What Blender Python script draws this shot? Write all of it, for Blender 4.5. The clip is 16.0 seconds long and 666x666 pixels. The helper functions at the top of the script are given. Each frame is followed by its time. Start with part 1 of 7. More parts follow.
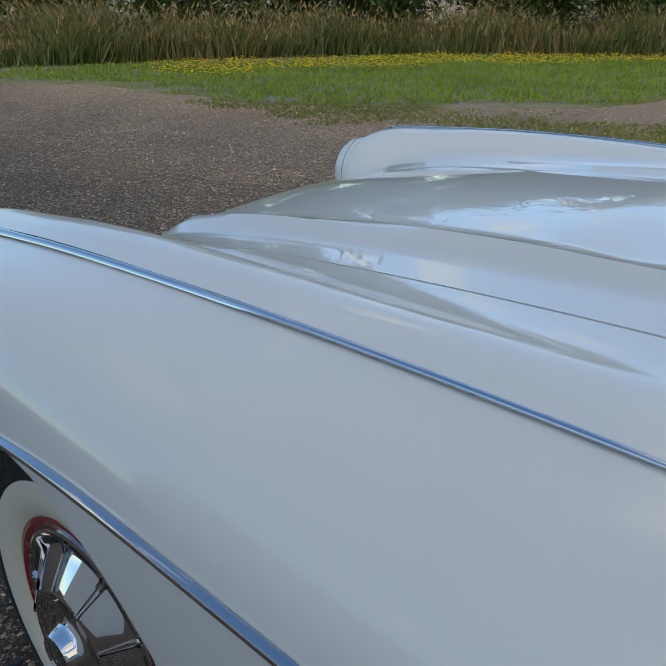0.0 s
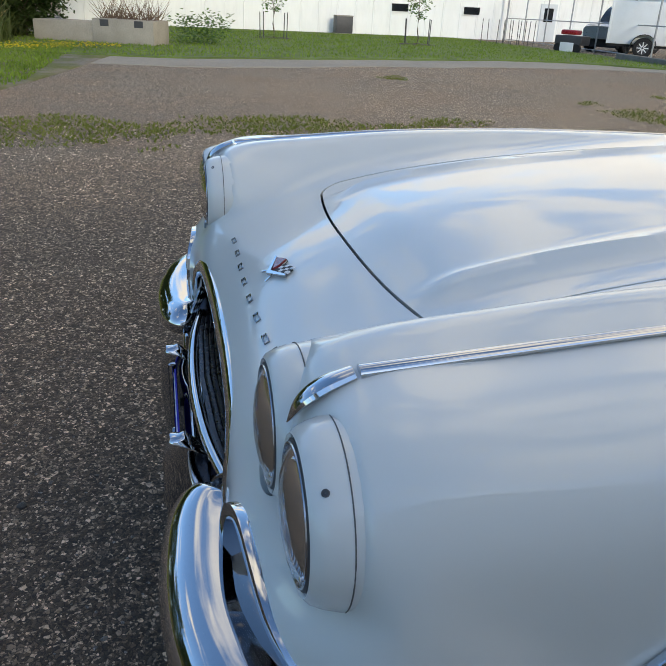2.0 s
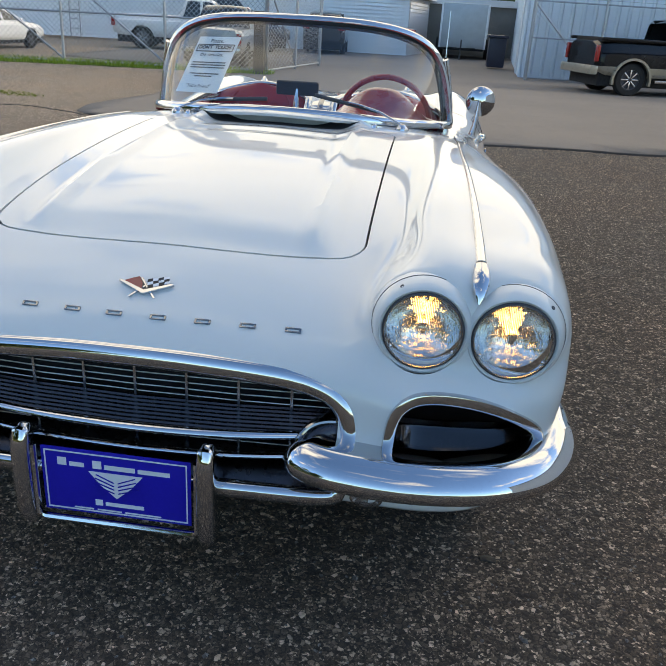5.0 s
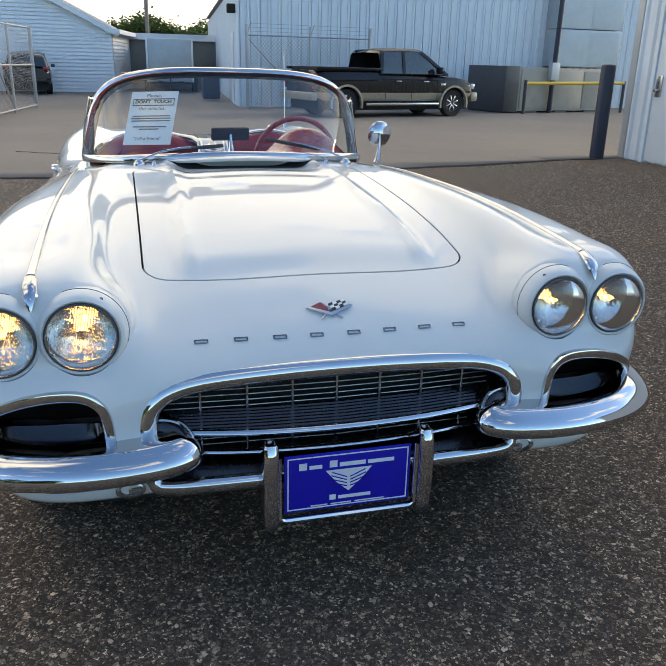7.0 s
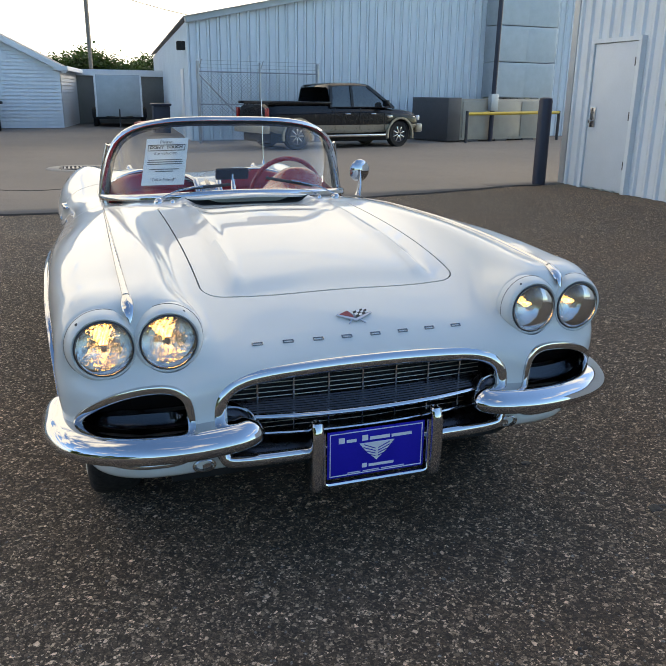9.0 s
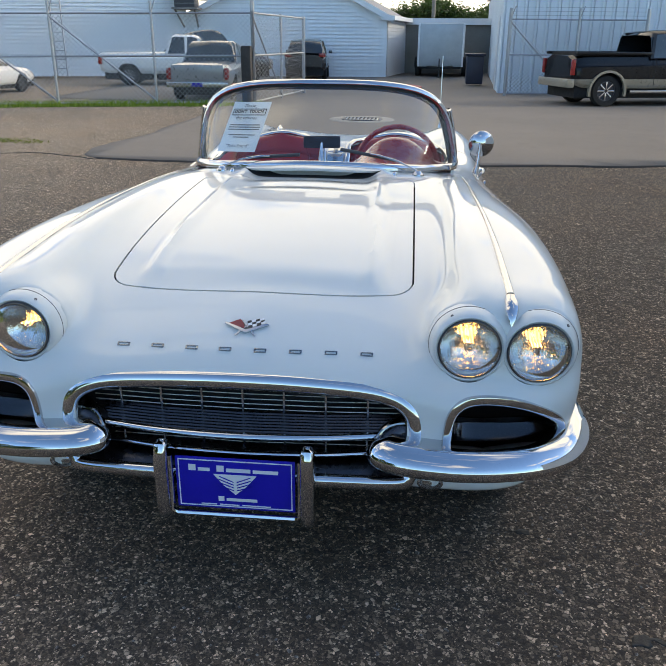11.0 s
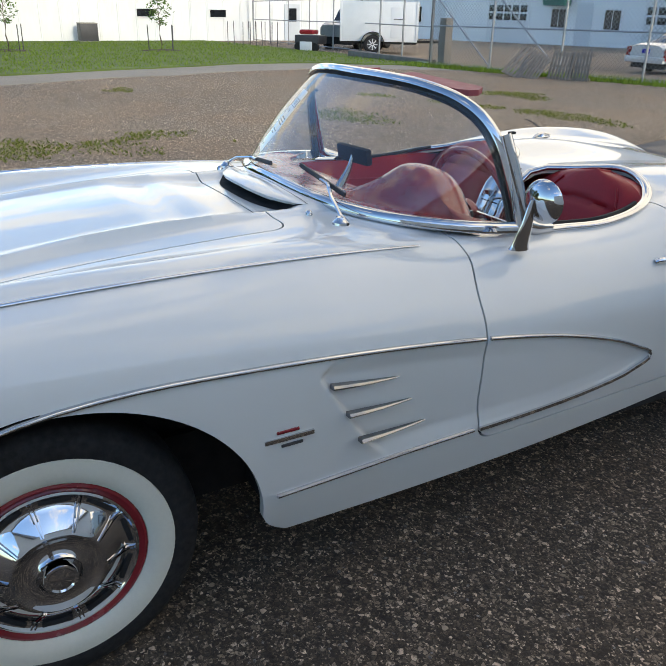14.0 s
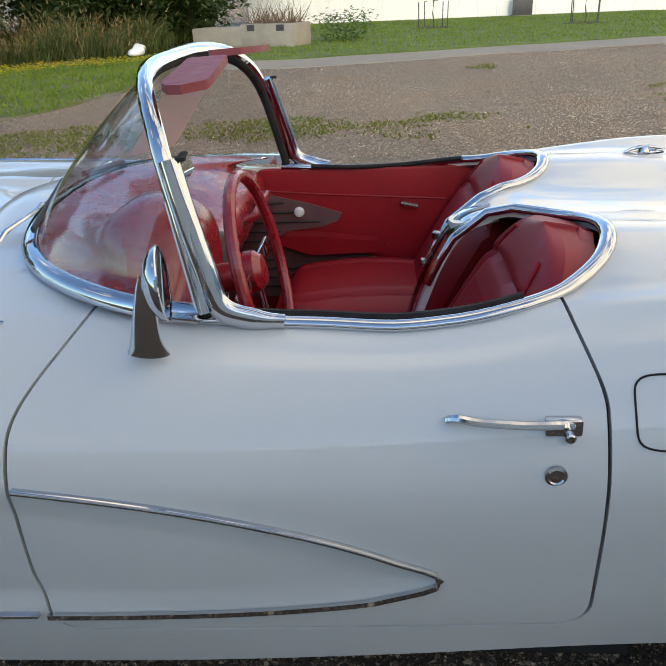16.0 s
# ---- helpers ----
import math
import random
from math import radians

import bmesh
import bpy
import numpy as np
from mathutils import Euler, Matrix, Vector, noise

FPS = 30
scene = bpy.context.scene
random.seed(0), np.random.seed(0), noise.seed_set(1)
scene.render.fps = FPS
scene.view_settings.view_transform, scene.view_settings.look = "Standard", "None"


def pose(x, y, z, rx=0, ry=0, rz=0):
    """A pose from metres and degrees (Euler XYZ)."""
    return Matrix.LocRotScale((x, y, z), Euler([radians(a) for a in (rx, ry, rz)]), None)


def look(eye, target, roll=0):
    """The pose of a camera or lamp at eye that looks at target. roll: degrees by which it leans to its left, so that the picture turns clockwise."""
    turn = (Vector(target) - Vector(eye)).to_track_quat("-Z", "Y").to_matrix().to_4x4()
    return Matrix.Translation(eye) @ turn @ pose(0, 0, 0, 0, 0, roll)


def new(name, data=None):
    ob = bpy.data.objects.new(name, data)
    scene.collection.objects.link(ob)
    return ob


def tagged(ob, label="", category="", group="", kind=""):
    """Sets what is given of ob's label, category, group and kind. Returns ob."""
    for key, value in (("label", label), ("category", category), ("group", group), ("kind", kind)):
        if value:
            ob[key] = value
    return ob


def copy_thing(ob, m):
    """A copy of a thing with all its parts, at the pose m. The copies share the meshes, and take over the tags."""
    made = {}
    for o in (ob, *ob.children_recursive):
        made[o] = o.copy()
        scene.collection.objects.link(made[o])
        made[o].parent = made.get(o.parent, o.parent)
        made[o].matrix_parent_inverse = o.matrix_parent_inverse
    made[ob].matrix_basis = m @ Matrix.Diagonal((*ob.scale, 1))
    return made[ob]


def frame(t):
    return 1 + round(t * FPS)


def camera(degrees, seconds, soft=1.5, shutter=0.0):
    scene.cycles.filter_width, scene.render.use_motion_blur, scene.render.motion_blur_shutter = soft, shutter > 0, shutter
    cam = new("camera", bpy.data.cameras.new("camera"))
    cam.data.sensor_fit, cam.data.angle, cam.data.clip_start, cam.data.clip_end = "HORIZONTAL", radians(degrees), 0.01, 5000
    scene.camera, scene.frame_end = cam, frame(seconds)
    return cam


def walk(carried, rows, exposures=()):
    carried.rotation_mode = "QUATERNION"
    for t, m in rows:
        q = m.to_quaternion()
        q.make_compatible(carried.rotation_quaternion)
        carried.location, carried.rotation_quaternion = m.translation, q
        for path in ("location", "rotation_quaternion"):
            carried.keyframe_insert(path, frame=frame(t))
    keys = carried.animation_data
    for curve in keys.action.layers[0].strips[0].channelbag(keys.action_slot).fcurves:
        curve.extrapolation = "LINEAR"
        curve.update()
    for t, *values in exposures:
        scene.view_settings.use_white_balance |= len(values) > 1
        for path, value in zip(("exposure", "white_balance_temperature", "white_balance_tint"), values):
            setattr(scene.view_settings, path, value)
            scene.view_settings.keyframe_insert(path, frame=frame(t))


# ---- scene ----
cam = camera(48.0, 16.0, soft=0.9)
PATH = [
    (0, (1.173, 0.863, 1.202), (-0.183, -0.354, 0.378), -0.2),
    (0.5, (1.211, 0.431, 1.201), (-0.369, -0.471, 0.371), -0.5),
    (1, (1.196, -0.011, 1.161), (-0.507, -0.65, 0.33), -0.9),
    (1.5, (1.192, -0.388, 1.162), (-0.626, -0.533, 0.341), 0.5),
    (2, (1.335, -0.724, 1.193), (-0.439, -0.294, 0.377), 2.9),
    (2.5, (1.328, -1.05, 1.16), (-0.277, -0.208, 0.316), 3.1),
    (3, (1.308, -1.361, 1.19), (-0.055, -0.119, 0.416), 1.1),
    (5.5, (0.272, -1.967, 1.254), (0.31, -0.113, 0.504), 3.7),
    (6, (0.013, -2.05, 1.268), (0.242, -0.193, 0.561), 2.2),
    (6.5, (-0.252, -2.121, 1.275), (0.109, -0.282, 0.578), 2.0),
    (7, (-0.451, -2.172, 1.277), (0.053, -0.359, 0.599), 1.4),
    (7.5, (-0.709, -2.339, 1.303), (-0.08, -0.545, 0.681), 0.2),
    (8, (-0.851, -2.47, 1.325), (-0.176, -0.687, 0.72), 0.7),
    (8.5, (-0.854, -2.539, 1.337), (-0.174, -0.755, 0.741), 0.9),
    (11, (0.399, -2.301, 1.415), (0.219, -0.448, 0.685), 0.4),
    (11.5, (0.778, -2.014, 1.397), (0.313, -0.229, 0.625), 1.4),
    (12, (1.144, -1.69, 1.406), (0.463, 0.019, 0.621), -1.0),
    (12.5, (1.51, -1.372, 1.438), (0.552, 0.185, 0.627), 0.5),
    (13, (1.768, -0.97, 1.44), (0.568, 0.388, 0.594), 1.5),
    (13.5, (2.023, -0.514, 1.434), (0.576, 0.602, 0.622), 0.1),
    (14, (2.177, -0.078, 1.43), (0.581, 0.82, 0.627), 1.1),
    (14.5, (2.196, 0.388, 1.441), (0.528, 1.157, 0.649), -0.9),
    (15, (2.187, 0.867, 1.424), (0.409, 1.337, 0.639), 1.7),
    (15.5, (2.021, 1.301, 1.37), (0.236, 1.522, 0.497), 0.6),
    (16, (1.79, 1.707, 1.367), (-0.017, 1.563, 0.521), -2.6),
]
EXPOSURES = [(0, 1.08, 8150, 7), (1.5, 1.14, 8050, 8), (3, 1.16, 7900, 8), (5.5, 1.58, 8450, 9), (7, 1.56, 8400, 9), (8.5, 1.45, 8400, 9), (11, 1.55, 8250, 9), (12.5, 1.4, 8050, 9), (13.5, 1.42, 8150, 9), (15, 1.34, 8400, 9), (16, 1.4, 8650, 9)]
walk(cam, [(t, look(eye, target, roll)) for t, eye, target, roll in PATH], EXPOSURES)
from mathutils.bvhtree import BVHTree

# ---- sky: bright broken cloud, the sun veiled ----
SUN_ELEVATION, SUN_TURN = 21, 82
world = bpy.data.worlds.new("sky")
scene.world = world
world.use_nodes = True
wn, wl = world.node_tree.nodes, world.node_tree.links
sky = wn.new("ShaderNodeTexSky")
sky.sky_type, sky.sun_disc = "NISHITA", False
sky.sun_elevation, sky.sun_rotation = radians(SUN_ELEVATION), radians(SUN_TURN)
sky.altitude, sky.air_density, sky.dust_density, sky.ozone_density = 200, 1.0, 0.45, 3.0
where = wn.new("ShaderNodeTexCoord")
split = wn.new("ShaderNodeSeparateXYZ")
wl.new(where.outputs["Generated"], split.inputs[0])
lift = wn.new("ShaderNodeMath")
lift.operation, lift.inputs[1].default_value = "MAXIMUM", 0.09
wl.new(split.outputs["Z"], lift.inputs[0])
flat = wn.new("ShaderNodeVectorMath")
flat.operation = "DIVIDE"
wl.new(where.outputs["Generated"], flat.inputs[0])
wl.new(lift.outputs[0], flat.inputs[1])
cloud = wn.new("ShaderNodeTexNoise")
cloud.inputs["Scale"].default_value, cloud.inputs["Detail"].default_value, cloud.inputs["Roughness"].default_value = 1.65, 7, 0.56
cloud.inputs["Distortion"].default_value = 0.25
wl.new(flat.outputs[0], cloud.inputs["Vector"])
cover = wn.new("ShaderNodeMapRange")
cover.inputs["From Min"].default_value, cover.inputs["From Max"].default_value = 0.44, 0.61
cover.interpolation_type = "SMOOTHSTEP"
# the cover closes to the north and opens to blue in the south and overhead
lean = wn.new("ShaderNodeVectorMath")
lean.operation = "DOT_PRODUCT"
lean.inputs[1].default_value = (0.0, 0.18, -0.02)
wl.new(where.outputs["Generated"], lean.inputs[0])
dense = wn.new("ShaderNodeMath")
dense.operation = "ADD"
wl.new(cloud.outputs["Fac"], dense.inputs[0])
wl.new(lean.outputs["Value"], dense.inputs[1])
wl.new(dense.outputs[0], cover.inputs["Value"])
shade = wn.new("ShaderNodeMapRange")
shade.inputs["From Min"].default_value, shade.inputs["From Max"].default_value = 0.50, 0.78
shade.inputs["To Min"].default_value, shade.inputs["To Max"].default_value = 4.3, 3.6
wl.new(cloud.outputs["Fac"], shade.inputs["Value"])
white = wn.new("ShaderNodeCombineColor")
for k, channel in enumerate(("Red", "Green", "Blue")):
    m = wn.new("ShaderNodeMath")
    m.operation, m.inputs[1].default_value = "MULTIPLY", (1.0, 0.995, 0.99)[k]
    wl.new(shade.outputs[0], m.inputs[0])
    wl.new(m.outputs[0], white.inputs[channel])
blend = wn.new("ShaderNodeMix")
blend.data_type = "RGBA"
wl.new(cover.outputs[0], blend.inputs["Factor"])
deep = wn.new("ShaderNodeMix")
deep.data_type, deep.blend_type = "RGBA", "MULTIPLY"
deep.inputs["Factor"].default_value, deep.inputs["B"].default_value = 1.0, (0.64, 0.82, 1.0, 1)
wl.new(sky.outputs[0], deep.inputs["A"])
wl.new(deep.outputs["Result"], blend.inputs["A"])
wl.new(white.outputs[0], blend.inputs["B"])
wl.new(blend.outputs["Result"], wn["Background"].inputs["Color"])
wn["Background"].inputs["Strength"].default_value = 0.148

sun = new("sun", bpy.data.lights.new("sun", "SUN"))
sun.data.energy, sun.data.angle, sun.data.color = .75, radians(12), (1.0, 0.965, 0.91)
_a, _e = radians(SUN_TURN), radians(SUN_ELEVATION)
sun.matrix_world = look((math.sin(_a) * math.cos(_e) * 60, math.cos(_a) * math.cos(_e) * 60, math.sin(_e) * 60), (0, 0, 0))
# ---- materials ----
class Nodes:
    def __init__(self, name):
        self.mat = bpy.data.materials.new(name)
        self.mat.use_nodes = True
        self.n, self.l = self.mat.node_tree.nodes, self.mat.node_tree.links
        self.b = self.n["Principled BSDF"]
        self.coord = self.n.new("ShaderNodeTexCoord").outputs["Object"]

    def set(self, **k):
        for key, v in k.items():
            self.b.inputs[key.replace("_", " ")].default_value = (*v, 1) if isinstance(v, tuple) and len(v) == 3 else v
        return self

    def noise(self, scale, detail=4, rough=0.55, stretch=None, coord=None):
        t = self.n.new("ShaderNodeTexNoise")
        t.inputs["Scale"].default_value, t.inputs["Detail"].default_value, t.inputs["Roughness"].default_value = scale, detail, rough
        c = coord or self.coord
        if stretch:
            m = self.n.new("ShaderNodeMapping")
            m.inputs["Scale"].default_value = stretch
            self.l.new(c, m.inputs[0])
            c = m.outputs[0]
        self.l.new(c, t.inputs["Vector"])
        return t.outputs["Fac"]

    def cells(self, scale, feature="F1", out="Distance", coord=None, rand=1.0):
        t = self.n.new("ShaderNodeTexVoronoi")
        t.feature = feature
        t.inputs["Scale"].default_value, t.inputs["Randomness"].default_value = scale, rand
        self.l.new(coord or self.coord, t.inputs["Vector"])
        return t.outputs[out]

    def ramp(self, fac, *stops):
        r = self.n.new("ShaderNodeValToRGB")
        e = r.color_ramp.elements
        while len(e) < len(stops):
            e.new(0.5)
        for k, (p, c) in enumerate(stops):
            e[k].position, e[k].color = p, (*c, 1) if isinstance(c, tuple) else (c, c, c, 1)
        self.l.new(fac, r.inputs[0])
        return r.outputs[0]

    def mix(self, fac, a, b, kind="MIX"):
        m = self.n.new("ShaderNodeMix")
        m.data_type, m.blend_type = "RGBA", kind
        for s, v in (("Factor", fac), ("A", a), ("B", b)):
            if isinstance(v, (int, float)):
                m.inputs[s].default_value = v if s == "Factor" else (v, v, v, 1)
            elif isinstance(v, tuple):
                m.inputs[s].default_value = (*v, 1)
            else:
                self.l.new(v, m.inputs[s])
        return m.outputs["Result"]

    def math(self, op, a, b=0.0):
        m = self.n.new("ShaderNodeMath")
        m.operation = op
        for k, v in enumerate((a, b)):
            if isinstance(v, (int, float)):
                m.inputs[k].default_value = v
            else:
                self.l.new(v, m.inputs[k])
        return m.outputs[0]

    def colour(self, socket):
        self.l.new(socket, self.b.inputs["Base Color"])
        return self

    def rough(self, socket):
        self.l.new(socket, self.b.inputs["Roughness"])
        return self

    def bump(self, socket, strength=0.3, distance=0.01):
        u = self.n.new("ShaderNodeBump")
        u.inputs["Strength"].default_value, u.inputs["Distance"].default_value = strength, distance
        self.l.new(socket, u.inputs["Height"])
        self.l.new(u.outputs[0], self.b.inputs["Normal"])
        return self


def plain(name, colour, rough=0.5, metal=0.0, vary=0.08, scale=6.0, bump=0.0, bump_scale=40.0, **k):
    """A surface with a little variation at two scales."""
    m = Nodes(name)
    m.set(Roughness=rough, Metallic=metal, **k)
    c = tuple(max(v * (1 - vary), 0) for v in colour)
    d = tuple(min(v * (1 + vary), 1) for v in colour)
    big = m.ramp(m.noise(scale, 5), (0.3, c), (0.7, d))
    m.colour(m.mix(0.35, big, m.ramp(m.noise(scale * 14, 3), (0.35, c), (0.65, d))))
    m.rough(m.ramp(m.noise(scale * 3, 4), (0.3, rough * 0.85), (0.7, min(rough * 1.15, 1))))
    if bump:
        m.bump(m.noise(bump_scale, 4), bump, 0.004)
    return m.mat


def paint():
    m = Nodes("white_paint")
    m.set(Roughness=0.3, Specular_IOR_Level=.15, Coat_Weight=1.0, Coat_Roughness=0.015, Coat_IOR=1.48)
    m.colour(m.ramp(m.noise(3, 4), (0.3, (.615, .635, .62)), (0.7, (.64, .655, .64))))
    return m.mat


PAINT = paint()
CHROME = plain("chrome", (.56, .57, .59), .05, 1.0, .03, 10)
TRIM_CHROME = plain("aged_chrome", (.27, .275, .285), .08, 1.0, .05, 12)
CHROME_SATIN = plain("dull_chrome", (.48, .48, .49), .22, 1.0, .08, 14)
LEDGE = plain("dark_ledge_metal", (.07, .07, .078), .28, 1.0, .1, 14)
GRILLE = plain("grille_metal", (.66, .64, .60), .33, .35, .1, 14)
VISOR = plain("visor_vinyl", (.27, .055, .065), .55, 0, .12, 9)
BLACK = plain("matt_black", (.012, .012, .013), .85, 0, .2)
DARK = plain("dark_grey", (.05, .05, .055), .5, 0, .15)
RUBBER = plain("tyre_rubber", (.010, .010, .0105), .8, 0, .2, 20, .2, 120)
WHITEWALL = plain("whitewall", (.66, .64, .55), .55, 0, .05, 8)
RED_PAINT = plain("red_enamel", (.22, .012, .02), .25, 0, .1, 10, Coat_Weight=.6)
GREY_RUBBER = plain("grey_rubber", (.10, .10, .10), .6, 0, .12, 12, .15, 90)


def leather():
    m = Nodes("red_vinyl")
    m.set(Roughness=.45, Specular_IOR_Level=.32, Coat_Weight=.06, Coat_Roughness=.3)
    m.colour(m.mix(.3, m.ramp(m.noise(4, 4), (.3, (.27, .006, .012)), (.7, (.35, .009, .017))), m.ramp(m.noise(60, 3), (.3, (.22, .005, .010)), (.7, (.36, .010, .018)))))
    m.bump(m.cells(420), .12, .002)
    return m.mat


VINYL = leather()
RED_PLASTIC = plain("red_plastic", (.30, .012, .02), .28, 0, .08, 9, Coat_Weight=.4)
RIBBED_GREY = plain("ribbed_grey", (.20, .115, .12), .35, .3, .1, 20)


def thin_glass(name, tint=(.92, .945, .94)):
    """A pane: clear straight through, with a mirror sheen that grows at grazing angles."""
    m = Nodes(name)
    out = m.n["Material Output"]
    clear, shine, both_ = m.n.new("ShaderNodeBsdfTransparent"), m.n.new("ShaderNodeBsdfGlossy"), m.n.new("ShaderNodeMixShader")
    clear.inputs[0].default_value = (*tint, 1)
    shine.inputs["Roughness"].default_value = 0.01
    lw = m.n.new("ShaderNodeLayerWeight")
    lw.inputs["Blend"].default_value = .5
    gloss = m.math("ADD", m.math("MULTIPLY", m.math("POWER", lw.outputs["Facing"], 4.5), .88), .075)
    dust = m.ramp(m.noise(5, 5), (.35, 0.0), (.8, .03))
    m.l.new(m.math("ADD", gloss, dust), both_.inputs[0])
    m.l.new(clear.outputs[0], both_.inputs[1])
    m.l.new(shine.outputs[0], both_.inputs[2])
    m.l.new(both_.outputs[0], out.inputs[0])
    return m.mat


GLASS = thin_glass("window_glass")
CAR_GLASS = plain("dark_car_glass", (.02, .026, .03), .04, 0, .2, 3, Coat_Weight=.5)


def asphalt():
    m = Nodes("old_asphalt")
    m.set(Roughness=.92)
    warp = m.n.new("ShaderNodeVectorMath")
    warp.operation = "ADD"
    shift = m.n.new("ShaderNodeVectorMath")
    shift.operation, shift.inputs[3].default_value = "SCALE", .010
    jig = m.n.new("ShaderNodeTexNoise")
    jig.inputs["Scale"].default_value = 90
    m.l.new(m.coord, jig.inputs["Vector"])
    m.l.new(jig.outputs["Color"], shift.inputs[0])
    m.l.new(m.coord, warp.inputs[0])
    m.l.new(shift.outputs[0], warp.inputs[1])
    at = warp.outputs[0]

    def layer(scale, gap):
        one = m.n.new("ShaderNodeSeparateColor")
        m.l.new(m.cells(scale, out="Color", coord=at), one.inputs[0])
        chip = m.ramp(one.outputs[0], (.0, (.016, .013, .011)), (.40, (.046, .039, .032)), (.70, (.100, .086, .070)), (.88, (.27, .235, .195)), (1.0, (.66, .59, .50)))
        return m.mix(m.ramp(m.cells(scale, "DISTANCE_TO_EDGE", coord=at), (gap * .4, .92), (gap, 0.0)), chip, (.013, .011, .009))

    dist = m.cells(72, coord=at)
    big = layer(72, .10)
    c = m.mix(m.ramp(m.noise(45, 3, .6), (.44, 0.0), (.54, 1.0)), big, layer(165, .09))
    c = m.mix(.15, c, m.ramp(m.noise(300, 3), (.3, (.012, .010, .008)), (.7, (.16, .135, .11))))
    c = m.mix(m.ramp(m.noise(11, 5, .7), (.56, 0.0), (.72, .5)), c, (.026, .022, .018))
    c = m.mix(m.ramp(m.noise(.55, 5, .6), (.40, 0.0), (.66, .6)), c, m.mix(1.0, c, (1.16, .98, .85), "MULTIPLY"))
    c = m.mix(m.ramp(m.noise(2.3, 6, .65), (.56, 0.0), (.74, .55)), c, (.030, .027, .025))
    c = m.mix(m.ramp(m.noise(.12, 4), (.42, 0.0), (.64, .5)), c, m.mix(1.0, c, (1.5, 1.42, 1.32), "MULTIPLY"))
    c = m.mix(1.0, c, m.ramp(m.noise(20, 5, .8), (.32, .66), (.68, 1.48)), "MULTIPLY")
    # paler towards the open yard: its brighter light is put into the colour
    axes = m.n.new("ShaderNodeSeparateXYZ")
    m.l.new(m.coord, axes.inputs[0])
    away = m.math("ADD", m.math("MULTIPLY", axes.outputs["X"], -.12), m.math("MULTIPLY", m.noise(.5, 5, .6), .8))
    c = m.mix(m.ramp(away, (.45, 0.0), (1.0, .75)), c, m.mix(1.0, c, (2.3, 2.35, 2.35), "MULTIPLY"))
    m.colour(m.mix(1.0, c, (1.08, .97, .86), "MULTIPLY"))
    m.bump(m.mix(.4, m.ramp(dist, (.0, 1.0), (.6, 0.0)), m.noise(150, 3)), .9, .007)
    return m.mat


ASPHALT = asphalt()


def tarmac(name, lo, hi):
    m = Nodes(name)
    m.set(Roughness=.9)
    c = m.ramp(m.noise(60, 4, .7), (.3, lo), (.7, hi))
    c = m.mix(m.ramp(m.noise(.35, 5, .6), (.35, 0.0), (.7, .6)), c, m.mix(1.0, c, (.72, .72, .74), "MULTIPLY"))
    c = m.mix(m.ramp(m.noise(3.0, 5, .7), (.56, 0.0), (.8, .5)), c, tuple(v * .6 for v in lo))
    m.colour(c)
    m.bump(m.noise(120, 4), .4, .004)
    return m.mat


SMOOTH_TARMAC = tarmac("smooth_tarmac", (.145, .124, .104), (.225, .194, .164))
GRAVEL = tarmac("grey_gravel", (.20, .18, .15), (.37, .335, .285))
CONCRETE = plain("weathered_concrete", (.30, .275, .235), .9, 0, .22, 2.0, .4, 30)
LAWN = plain("lawn_soil", (.090, .135, .026), .95, 0, .35, 1.2, .3, 20)


def sparse():
    """Asphalt grown over here and there by low moss and weeds."""
    m = Nodes("weedy_asphalt")
    m.set(Roughness=.95)
    stone = m.ramp(m.noise(110, 3, .7), (.3, (.09, .080, .068)), (.7, (.24, .22, .19)))
    weed = m.ramp(m.noise(40, 4, .7), (.3, (.045, .060, .014)), (.7, (.14, .155, .035)))
    m.colour(m.mix(m.ramp(m.noise(.9, 6, .7), (.40, 0.0), (.56, .95)), stone, weed))
    m.bump(m.noise(120, 4), .6, .006)
    return m.mat


SPARSE = sparse()


